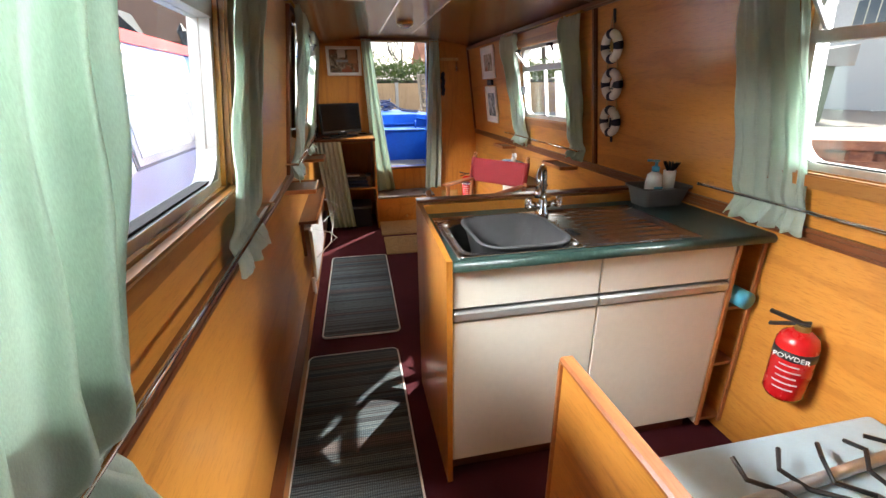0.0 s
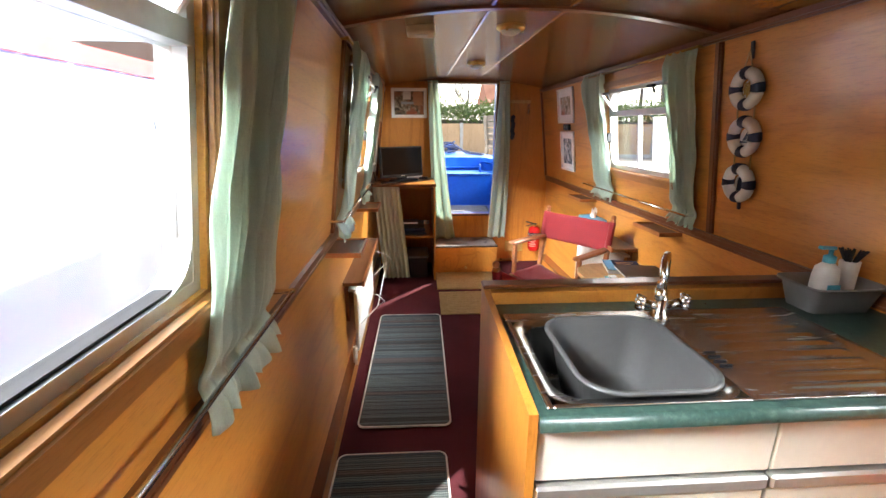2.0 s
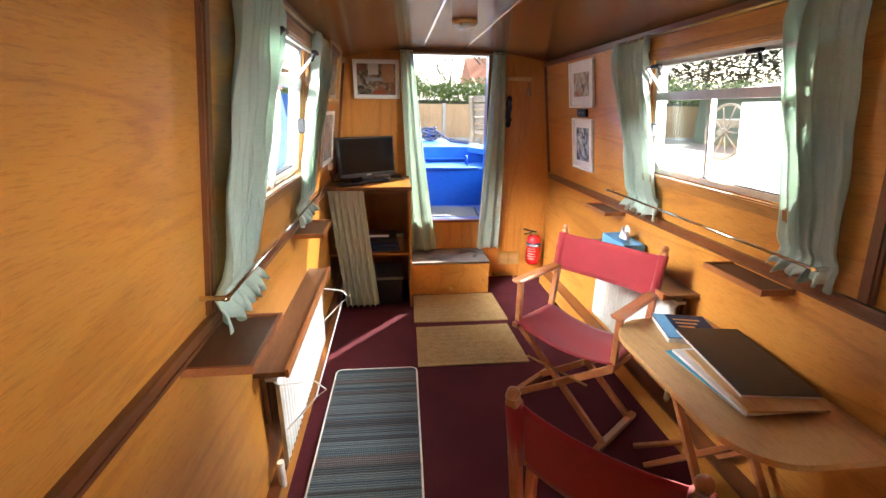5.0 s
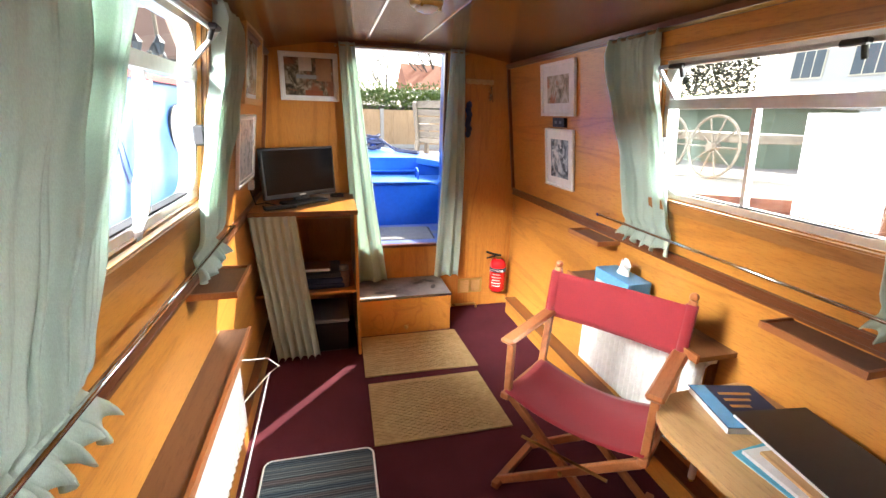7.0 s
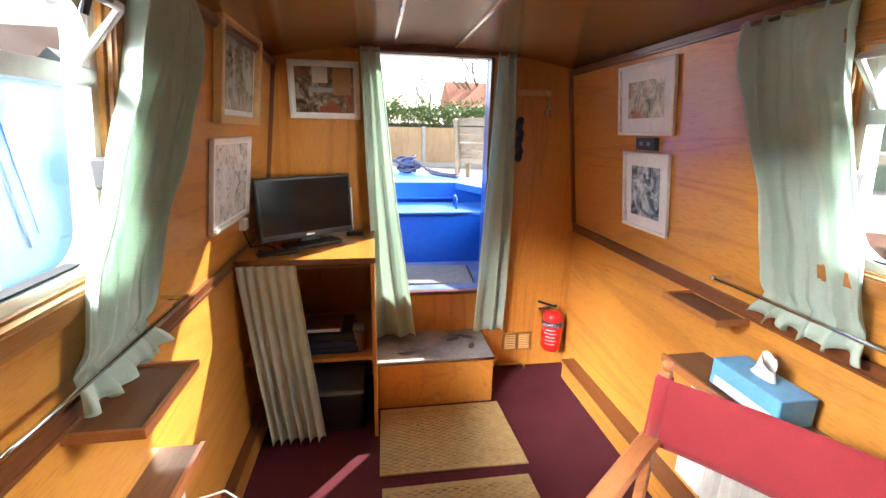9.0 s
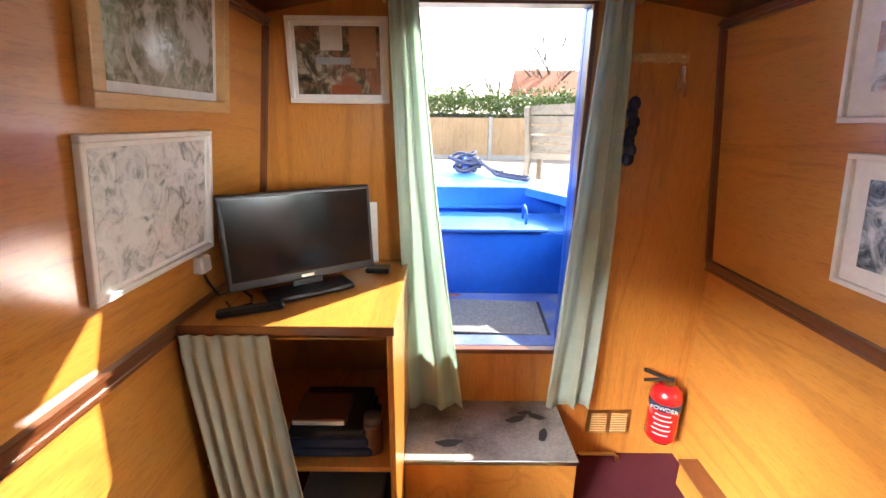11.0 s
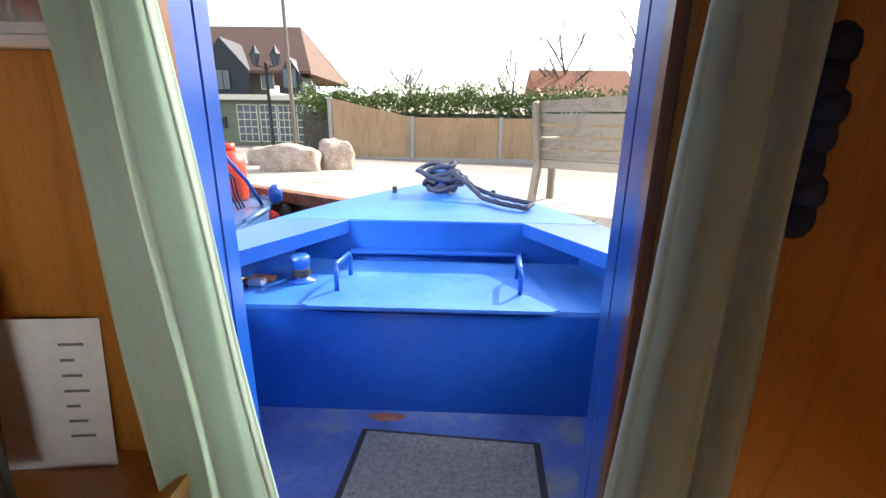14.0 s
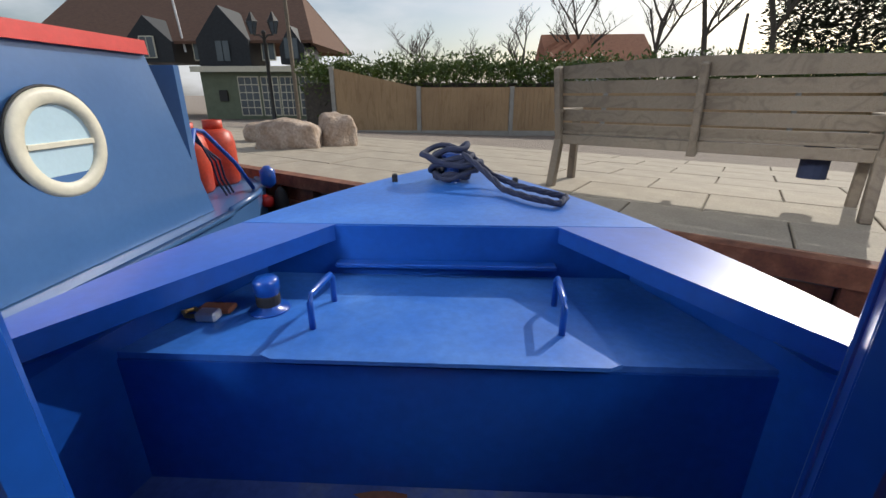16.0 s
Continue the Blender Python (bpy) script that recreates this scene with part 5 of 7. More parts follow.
part("plinth", bx((GX0, GY0 + 0.07, 0.0), (0.785, GY0 + 0.085, 0.09), 0.0), TRIM, un, "dark recessed plinth")
for x0, x1 in ((GX0 + 0.003, 0.262), (0.267, 0.785)):
    dr = part("drawer_front", bx((x0, GY0 + 0.016, 0.715), (x1, GY0 + 0.034, GZ - 0.037), 0.003), LAMINATE, un)
    d = part("door", bx((x0, GY0 + 0.016, 0.09), (x1, GY0 + 0.034, 0.665), 0.003), LAMINATE, un)
    part("handle", bx((x0, GY0 + 0.006, 0.672), (x1, GY0 + 0.034, 0.706), 0.006), ALU, d, "full-width aluminium finger pull")
rk = thing("open_shelf_unit", (0.85, 1.5, 0), "narrow white open shelf rack with oak edging", "shelf unit")
part("side", bx((0.79, GY0 + 0.02, 0.05), (0.806, 1.75, GZ - 0.037), 0.001), LAMINATE, rk)
part("back", bx((0.807, 1.74, 0.05), (0.912, 1.75, GZ - 0.037), 0.001), LAMINATE, rk)
for x in (0.788, 0.895):
    part("edging", bx((x, GY0 + 0.008, 0.05), (x + 0.016, GY0 + 0.0195, GZ - 0.037), 0.002), CHAIRWOOD, rk, "oak edging strip")
for z in (0.06, 0.33, 0.58):
    part("shelf", bx((0.807, GY0 + 0.02, z), (0.912, 1.738, z + 0.014), 0.002), CHAIRWOOD, rk)
cl2 = thing("cloth_roll", (0.86, 1.45, 0.595), "rolled turquoise cleaning cloth on the narrow shelf", "cloth")
part("roll", rod(bmesh.new(), (0.86, 1.40, 0.63), (0.86, 1.62, 0.63), 0.034, n=20), CYANPL, cl2, smooth=True)

# sink, drainer and bowl
sk = thing("sink", (0.18, 1.6, GZ), "stainless steel inset sink with ribbed drainer", "sink")


def rrect(x0, x1, y0, y1, r, n=6):
    o = []
    for cx, cy, a0 in ((x1 - r, y1 - r, 0), (x0 + r, y1 - r, 90), (x0 + r, y0 + r, 180), (x1 - r, y0 + r, 270)):
        for k in range(n + 1):
            a = radians(a0 + 90 * k / n)
            o.append((cx + r * math.cos(a), cy + r * math.sin(a)))
    return o


def loft(bm, loops, cap=True):
    vs = [[bm.verts.new((x, y, z)) for x, y in pts] for pts, z in loops]
    n = len(vs[0])
    for A, B in zip(vs, vs[1:]):
        for k in range(n):
            bm.faces.new((A[k], A[(k + 1) % n], B[(k + 1) % n], B[k]))
    if cap:
        bm.faces.new(vs[-1])
    return bm


BX0, BX1, BY0, BY1 = -0.195, 0.175, 1.455, 1.80
part("bowl", loft(bmesh.new(), [(rrect(BX0 - 0.022, BX1 + 0.022, BY0 - 0.018, BY1 + 0.022, 0.05), GZ + 0.006), (rrect(BX0, BX1, BY0, BY1, 0.06), GZ + 0.003), (rrect(BX0 + 0.006, BX1 - 0.006, BY0 + 0.006, BY1 - 0.006, 0.06), GZ - 0.02), (rrect(BX0 + 0.02, BX1 - 0.02, BY0 + 0.02, BY1 - 0.02, 0.05), GZ - 0.145), (rrect(BX0 + 0.05, BX1 - 0.05, BY0 + 0.05, BY1 - 0.05, 0.04), GZ - 0.15)]), STEEL, sk, smooth=True)
bm = bmesh.new()
box(bm, (SX0, SY0 - 0.003, GZ), (BX0 - 0.02, SY1 + 0.003, GZ + 0.006), 0.002)
box(bm, (BX0 - 0.02, SY0 - 0.003, GZ), (BX1 + 0.02, BY0 - 0.015, GZ + 0.006), 0.002)
box(bm, (BX0 - 0.02, BY1 + 0.02, GZ), (BX1 + 0.02, SY1 + 0.003, GZ + 0.006), 0.002)
part("rim", bm, STEEL, sk)


def drain(u, v):
    x = BX1 + 0.018 + (SX1 - BX1 - 0.018) * u
    y = SY0 - 0.003 + (SY1 - SY0 + 0.006) * v
    e = min(u, 1 - u, v, 1 - v)
    dep = -0.006 * min(1, e / 0.06)
    rib = 0.0
    if 0.22 < u < 0.9 and 0.08 < v < 0.92:
        rib = 0.005 * max(0, math.sin(math.tau * 8 * (v - 0.08) / 0.84)) * min(1, (u - 0.22) / 0.05, (0.9 - u) / 0.05)
    return Vector((x, y, GZ + 0.006 + dep + rib))


part("drainer", sheet(bmesh.new(), drain, 40, 80, 0.001), STEEL, sk, "ribbed steel draining board", True)
for k in range(4):
    part("overflow_slot", bx((BX1 + 0.045, 1.56 + k * 0.02, GZ + 0.0015), (BX1 + 0.075, 1.566 + k * 0.02, GZ + 0.0035), 0.0), BLACK, sk)

bw = thing("washing_up_bowl", (0.0, 1.6, GZ - 0.14), "grey plastic washing-up bowl standing in the sink", "bowl")
wx0, wx1, wy0, wy1 = -0.132, 0.168, 1.452, 1.795
part("basin", loft(bmesh.new(), [(rrect(wx0 + 0.035, wx1 - 0.035, wy0 + 0.035, wy1 - 0.035, 0.06), GZ - 0.143), (rrect(wx0, wx1, wy0, wy1, 0.08), GZ + 0.02), (rrect(wx0 - 0.012, wx1 + 0.012, wy0 - 0.012, wy1 + 0.012, 0.085), GZ + 0.022), (rrect(wx0 - 0.012, wx1 + 0.012, wy0 - 0.012, wy1 + 0.012, 0.085), GZ + 0.014), (rrect(wx0 - 0.006, wx1 + 0.006, wy0 - 0.006, wy1 + 0.006, 0.085), GZ + 0.017), (rrect(wx0 + 0.005, wx1 - 0.005, wy0 + 0.005, wy1 - 0.005, 0.075), GZ + 0.015), (rrect(wx0 + 0.04, wx1 - 0.04, wy0 + 0.04, wy1 - 0.04, 0.055), GZ - 0.135)]), BOWLGREY, bw, smooth=True)

tp = thing("mixer_tap", (0.222, 1.825, GZ), "chrome swan-neck mixer tap with cross handles", "tap")
TX, TY = 0.222, 1.825
part("base", lathe(bmesh.new(), [(0.028, GZ), (0.028, GZ + 0.012), (0.02, GZ + 0.02), (0.018, GZ + 0.06), (0.013, GZ + 0.075)], Matrix.Translation((TX, TY, 0)), 20), CHROME, tp, smooth=True)
part("spout", tube(bmesh.new(), [(TX, TY, GZ + 0.06), (TX, TY, GZ + 0.15)] + [(TX - 0.035 * (1 - math.cos(a)), TY - 0.05 * (1 - math.cos(a)), GZ + 0.15 + 0.055 * math.sin(a)) for a in [math.pi * i / 12 for i in range(1, 13)]] + [(TX - 0.07, TY - 0.1, GZ + 0.12)], 0.0105, 12), CHROME, tp, smooth=True)
part("nozzle", rod(bmesh.new(), (TX - 0.07, TY - 0.1, GZ + 0.10), (TX - 0.07, TY - 0.1, GZ + 0.13), 0.013, n=16), CHROME, tp, smooth=True)
for s in (-1, 1):
    part("arm", rod(bmesh.new(), (TX, TY, GZ + 0.035), (TX + s * 0.055, TY - 0.005, GZ + 0.05), 0.012, n=14), CHROME, tp, smooth=True)
    c = Vector((TX + s * 0.066, TY - 0.006, GZ + 0.053))
    bm = bmesh.new()
    bmesh.ops.create_uvsphere(bm, u_segments=14, v_segments=8, radius=0.016, matrix=Matrix.Translation(c))
    for a in range(4):
        dd = Vector((0.25 * math.cos(a * math.pi / 2), math.cos(a * math.pi / 2 + 0.6), math.sin(a * math.pi / 2 + 0.6))) * 0.024
        rod(bm, c, c + dd, 0.007, 0.009)
    part("handle", bm, CHROME, tp, "chrome cross handle", True)

cad = thing("sink_tidy", (0.76, 1.86, GZ), "grey plastic sink tidy caddy on the worktop", "caddy")
cx0, cx1, cy0, cy1 = 0.67, 0.895, 1.80, 1.945
part("tray", loft(bmesh.new(), [(rrect(cx0 + 0.02, cx1 - 0.02, cy0 + 0.02, cy1 - 0.02, 0.02), GZ + 0.001), (rrect(cx0, cx1, cy0, cy1, 0.025), GZ + 0.085), (rrect(cx0 - 0.008, cx1 + 0.008, cy0 - 0.008, cy1 + 0.008, 0.028), GZ + 0.087), (rrect(cx0 - 0.008, cx1 + 0.008, cy0 - 0.008, cy1 + 0.008, 0.028), GZ + 0.079), (rrect(cx0 + 0.004, cx1 - 0.004, cy0 + 0.004, cy1 - 0.004, 0.024), GZ + 0.079), (rrect(cx0 + 0.024, cx1 - 0.024, cy0 + 0.024, cy1 - 0.024, 0.02), GZ + 0.012)]), GREYPLASTIC, cad, smooth=True)
bo = thing("soap_bottle", (0.755, 1.87, GZ + 0.013), "white washing-up bottle with blue pump top", "bottle")
part("bottle", lathe(bmesh.new(), [(0.03, 0.014), (0.034, 0.02), (0.034, 0.10), (0.03, 0.13), (0.014, 0.145)], Matrix.Translation((0.755, 1.87, GZ)), 20), WHITEPL, bo, smooth=True)
part("pump", lathe(bmesh.new(), [(0.016, 0.146), (0.016, 0.165), (0.006, 0.17), (0.006, 0.185)], Matrix.Translation((0.755, 1.87, GZ)), 14), CYANPL, bo, "turquoise pump", True)
part("spout", bar(bmesh.new(), (0.765, 1.87, GZ + 0.19), (0.70, 1.855, GZ + 0.197), 0.014, 0.01), CYANPL, bo)
part("label", bx((0.735, 1.834, GZ + 0.04), (0.775, 1.837, GZ + 0.085), 0.0), CYANPL, bo, "small printed label")
br = thing("washing_up_brush", (0.84, 1.88, GZ + 0.013), "white washing-up brush with dark bristles, upturned", "brush")
part("handle", rod(bmesh.new(), (0.842, 1.88, GZ + 0.014), (0.835, 1.88, GZ + 0.145), 0.02, 0.026), WHITEPL, br, smooth=True)
bm = bmesh.new()
for k in range(40):
    a, r_ = random.random() * math.tau, 0.028 * math.sqrt(random.random())
    rod(bm, (0.835 + 0.5 * r_ * math.cos(a), 1.88 + 0.5 * r_ * math.sin(a), GZ + 0.143), (0.835 + 1.3 * r_ * math.cos(a), 1.88 + 1.3 * r_ * math.sin(a), GZ + 0.18), 0.003, 0.002, 5)
part("bristles", bm, RUBBER, br)

# lifebelt ornament ----------------------------------------------------------------
lb = thing("lifebelt_ornament", (wx(1, 1.45), 2.41, 1.2), "hanging string of three small cream and navy lifebelts", "wall ornament")


def onwall(y, z, d):
    return Vector((wx(1, z, d), y, z))


for i, zc in enumerate((1.565, 1.385, 1.20)):
    R_, r_ = 0.058, 0.022
    yc = 2.41 + (0, -0.004, 0.008)[i]

    def ringf(lo_a, hi_a, rr, off):
        bm = bmesh.new()
        n1 = 10
        pts_ = [onwall(yc + R_ * math.cos(lo_a + (hi_a - lo_a) * k / n1), zc + R_ * math.sin(lo_a + (hi_a - lo_a) * k / n1), 0.024) for k in range(n1 + 1)]
        return tube(bm, pts_, rr, 10)

    for q in range(4):
        a0 = math.pi / 4 + q * math.pi / 2
        rg = part("ring_segment", ringf(a0 - 0.55, a0 + 0.55, r_, 0), WHITEPL, lb, "cream painted ring segment", True)
        part("band", ringf(a0 + 0.55, a0 + 1.02, r_ + 0.002, 0), NAVY, lb, "navy band", True)
    part("disc", rod(bmesh.new(), onwall(yc, zc, 0.004), onwall(yc, zc, 0.010), 0.036, n=20), PAPER, lb)
    bm = bmesh.new()
    if i == 0:
        for a in range(4):
            dd = Vector((0, math.cos(a * math.pi / 4), math.sin(a * math.pi / 4))) * 0.032
            c = onwall(yc, zc, 0.016)
            rod(bm, c - dd, c + dd, 0.003)
        tube(bm, [onwall(yc + 0.02 * math.cos(k * math.tau / 16), zc + 0.02 * math.sin(k * math.tau / 16), 0.016) for k in range(16)], 0.004, 6, True)
    elif i == 1:
        prism(bm, [(0, 0), (0.022, 0), (0, 0.04)], 0, 0.004)
        bmesh.ops.transform(bm, matrix=Matrix.Translation(onwall(yc, zc - 0.015, 0.012)) @ pose(0, 0, 0, 90, 0, 90), verts=bm.verts)
        box(bm, onwall(yc - 0.026, zc - 0.024, 0.012), onwall(yc + 0.026, zc - 0.017, 0.018))
    else:
        rod(bm, onwall(yc, zc - 0.03, 0.016), onwall(yc, zc + 0.018, 0.016), 0.012, 0.008)
        rod(bm, onwall(yc, zc + 0.018, 0.016), onwall(yc, zc + 0.032, 0.016), 0.006, 0.001)
    part("motif", bm, BRASS if i == 0 else NAVY, lb, ("ship's wheel motif", "sailing boat motif", "lighthouse motif")[i])
for s in (-1, 1):
    part("cord", tube(bmesh.new(), [onwall(2.41, 1.70, 0.02), onwall(2.41 + s * 0.035, 1.60, 0.024), onwall(2.41 + s * 0.045, 1.5, 0.02), onwall(2.41 + s * 0.042, 1.4, 0.02), onwall(2.41 + s * 0.045, 1.25, 0.02)], 0.003, 6), JUTE, lb)
part("hook", bar(bmesh.new(), onwall(2.41, 1.67, 0.01), onwall(2.41, 1.735, 0.01), 0.014, 0.012), BLACK, lb)
part("tassel", bar(bmesh.new(), onwall(2.418, 1.09, 0.014), onwall(2.418, 1.14, 0.014), 0.016, 0.01), NAVY, lb)

# ceiling lamps and alarm
for y in (4.12, 2.95, 1.2):
    cz = ceil_z(0.0)
    t = thing("ceiling_lamp", (-0.01, y, cz - 0.05), "round brass-rimmed cabin ceiling lamp, unlit", "ceiling lamp", "cabin ceiling lamps")
    part("rim", lathe(bmesh.new(), [(0.068, cz + 0.003), (0.068, cz - 0.012), (0.055, cz - 0.022), (0.048, cz - 0.022)], Matrix.Translation((-0.01, y, 0)), 28), BRASS, t, smooth=True)
    part("diffuser", lathe(bmesh.new(), [(0.048, cz - 0.021), (0.042, cz - 0.033), (0.02, cz - 0.042), (0.002, cz - 0.043)], Matrix.Translation((-0.01, y, 0)), 24), WHITEPL, t, "frosted glass bowl", True)
    for k in range(3):
        a = k * math.tau / 3
        part("clip", bx((-0.01 + 0.058 * math.cos(a) - 0.006, y + 0.058 * math.sin(a) - 0.006, cz - 0.03), (-0.01 + 0.058 * math.cos(a) + 0.006, y + 0.058 * math.sin(a) + 0.006, cz - 0.012), 0.002), BRASS, t)
al = thing("smoke_alarm", (-0.44, 2.9, ceil_z(-0.44) - 0.03), "pale square smoke alarm on the ceiling", "smoke alarm")
za = ceil_z(-0.44)
part("case", bx((-0.505, 2.82, za - 0.033), (-0.375, 2.95, za + 0.004), 0.008), CREAMPAINT, al)
part("grille", bx((-0.47, 2.85, za - 0.037), (-0.41, 2.92, za - 0.0335), 0.002), WHITEPL, al)

# dinette end in the foreground ---------------------------------------------------
dp = thing("bench_end_panel", (-0.03, 0.7, 0), "oak ply seat-back partition with solid wood capping", "partition")
part("panel", bx((-0.055, -0.6, 0.0), (-0.037, 1.06, 0.738), 0.002), OAK, dp)
part("cap", bx((-0.064, -0.6, 0.739), (-0.026, 1.07, 0.757), 0.006), CHAIRWOOD, dp)
part("post", bx((-0.062, 1.061, 0.0), (-0.03, 1.072, 0.738), 0.002), CHAIRWOOD, dp)
ms = thing("berth_cushion", (0.45, 0.4, 0.40), "pale blue vinyl berth cushion", "cushion")
part("base", bx((0.0, -0.6, 0.0), (0.905, 0.98, 0.36), 0.004), OAK, ms, "oak berth box")
part("pad", bx((0.0, -0.6, 0.361), (0.905, 0.985, 0.47), 0.02, None, 3), PALEBLUE, ms)
fr = thing("luggage_rack", (0.6, 0.7, 0.47), "folded aluminium frame with black straps on the cushion", "rack")
for y in (0.62, 0.80):
    part("tube", rod(bmesh.new(), (0.22, y, 0.487), (0.88, y + 0.05, 0.487), 0.014, n=12), ALU, fr, smooth=True)
for k in range(5):
    part("strap", tube(bmesh.new(), [(0.36 + 0.1 * k + 0.04 * math.sin(i * 1.7 + k), 0.55 + 0.05 * i, 0.505 + 0.012 * math.sin(i * 2.0 + k)) for i in range(8)], 0.006, 6), BLACK, fr)
part("bar", bar(bmesh.new(), (0.25, 0.70, 0.483), (0.88, 0.76, 0.483), 0.03, 0.02), BLACK, fr)

# outside: the bow -----------------------------------------------------------------
def gun_out(y):
    """Half width of the bow at y, outer edge."""
    k = max(0.0, min(1.0, (y - 5.2) / 2.15))
    return 0.84 * (1 - k ** 2.1) + 0.03


hull = thing("boat_bow", (0.03, 6.2, 0.0), "blue painted steel narrowboat bow with open well deck", "boat")
NS = 16
ys = [5.25 + (7.33 - 5.25) * i / NS for i in range(NS + 1)]
ztop = lambda y: 1.02 + 0.035 * max(0, (y - 5.25)) * 0.9
bm = bmesh.new()
for s in (-1, 1):
    ring = []
    for y in ys:
        xo = 0.03 + s * gun_out(y)
        ring.append([bm.verts.new((0.03 + s * (gun_out(y) * 0.94), y, -0.3)), bm.verts.new((xo, y, ztop(y) - 0.09)), bm.verts.new((xo, y, ztop(y)))])
    for A, B in zip(ring, ring[1:]):
        for k in range(2):
            bm.faces.new((A[k], B[k], B[k + 1], A[k + 1]))
part("hull_side", bm, BLUE, hull)
INY = 6.33
for s in (-1, 1):
    bm = bmesh.new()
    prev = None
    yy = [5.25 + (INY - 5.25) * i / 8 for i in range(9)]
    for y in yy:
        xo = 0.03 + s * gun_out(y)
        k = (y - 5.25) / (INY - 5.25)
        xi = 0.03 + s * min(0.345 + 0.6 * (INY - y), gun_out(y) - 0.085)
        cur = [bm.verts.new((xo, y, ztop(y) + 0.001)), bm.verts.new((xi, y, ztop(y) + 0.001)), bm.verts.new((xi, y, ztop(y) - 0.05)), bm.verts.new((0.03 + s * (gun_out(y) - 0.07), y, ztop(y) - 0.10)), bm.verts.new((0.03 + s * (gun_out(y) - 0.07), y, 0.50))]
        if prev:
            for a in range(4):
                bm.faces.new((prev[a], cur[a], cur[a + 1], prev[a + 1]))
        prev = cur
    part("gunwale", bm, BLUE, hull, "blue gunwale and well side")
bm = bmesh.new()
fd = [(0.03 - 0.345, INY)] + [(0.03 - gun_out(y), y) for y in [INY + (7.33 - INY) * i / 8 for i in range(9)]] + [(0.03 + gun_out(y), y) for y in [7.33 - (7.33 - INY) * i / 8 for i in range(9)]] + [(0.03 + 0.345, INY)]
prism(bm, fd, [ztop(p[1]) - 0.02 for p in fd], [ztop(p[1]) + 0.002 for p in fd])
part("foredeck", bm, BLUE_DECK, hull, "blue foredeck plate")
part("foredeck_face", bx((-0.56, INY - 0.008, 0.885), (0.62, INY, ztop(INY) - 0.002), 0.0), BLUE, hull)
part("foredeck_lip", bx((-0.315, INY - 0.05, 0.925), (0.375, INY - 0.009, 0.94), 0.003), BLUE, hull, "steel lip under the foredeck")
part("locker_top", prism(bmesh.new(), [(-0.715, 5.85), (0.775, 5.85), (0.60, INY - 0.002), (-0.54, INY - 0.002)], 0.872, 0.888), BLUE_DECK, hull, "blue locker deck")
part("locker_face", bx((-0.72, 5.845, 0.50), (0.78, 5.857, 0.871), 0.0), BLUE, hull)
part("well_floor", bx((-0.80, 5.262, 0.50), (0.86, 5.844, 0.52), 0.0), BLUE_WORN, hull, "worn blue well deck floor with rusty marks")
part("locker_lid", prism(bmesh.new(), [(-0.33, 5.825), (-0.36, 5.84), (-0.30, INY - 0.055), (0.37, INY - 0.055), (0.43, 5.84), (0.40, 5.825)], 0.889, 0.899), BLUE_DECK, hull, "gas locker lid with rounded corners")
for x in (-0.28, 0.325):
    part("lid_handle", tube(bmesh.new(), [(x, 5.955, 0.899), (x, 5.955, 0.97), (x, 5.97, 0.985), (x + 0.01, 6.09, 0.985), (x + 0.01, 6.105, 0.97), (x + 0.01, 6.105, 0.899)], 0.0085, 8), BLUE, hull, "blue lifting handle", True)
part("filler_cap", lathe(bmesh.new(), [(0.055, 0.889), (0.052, 0.894), (0.03, 0.897), (0.03, 0.945), (0.034, 0.948), (0.034, 0.975), (0.026, 0.983)], Matrix.Translation((-0.44, 6.07, 0)), 24), BLUE, hull, "blue filler cap on a weathered flange", True)
part("cap_ring", lathe(bmesh.new(), [(0.0305, 0.905), (0.032, 0.91), (0.032, 0.93), (0.0305, 0.935)], Matrix.Translation((-0.44, 6.07, 0)), 20), RUBBER, hull)
part("bollard", lathe(bmesh.new(), [(0.05, 1.06), (0.05, 1.07), (0.032, 1.09), (0.032, 1.17), (0.045, 1.18), (0.045, 1.195)], Matrix.Translation((0.03, 6.95, 0)), 20), BLUE, hull, "mooring dolly on the foredeck", True)
for x, y in ((-0.22, 6.92), (0.30, 6.85)):
    part("fairlead", bx((x - 0.012, y - 0.012, 1.06), (x + 0.012, y + 0.012, 1.11), 0.005), BLACK, hull)
part("rust_patch", prism(bmesh.new(), [(-0.1 + 0.06 * math.cos(k * 0.7) * (1 + 0.3 * math.sin(k * 2)), 5.81 + 0.02 * math.sin(k * 0.7)) for k in range(9)], 0.5202, 0.521), RUST, hull)

pd = thing("padlock", (-0.60, 6.02, 0.889), "brass and steel padlock with hasp lying on the locker deck", "padlock")
part("body", bx((-0.60, 5.985, 0.8895), (-0.545, 6.025, 0.915), 0.005), ALU, pd)
part("shackle", tube(bmesh.new(), [(-0.60, 6.0, 0.9), (-0.63, 6.0, 0.9), (-0.65, 6.02, 0.9), (-0.63, 6.04, 0.9), (-0.60, 6.02, 0.9)], 0.006, 8), BRASS, pd)
part("hasp", bx((-0.62, 6.03, 0.8895), (-0.53, 6.075, 0.905), 0.004), RUST, pd)

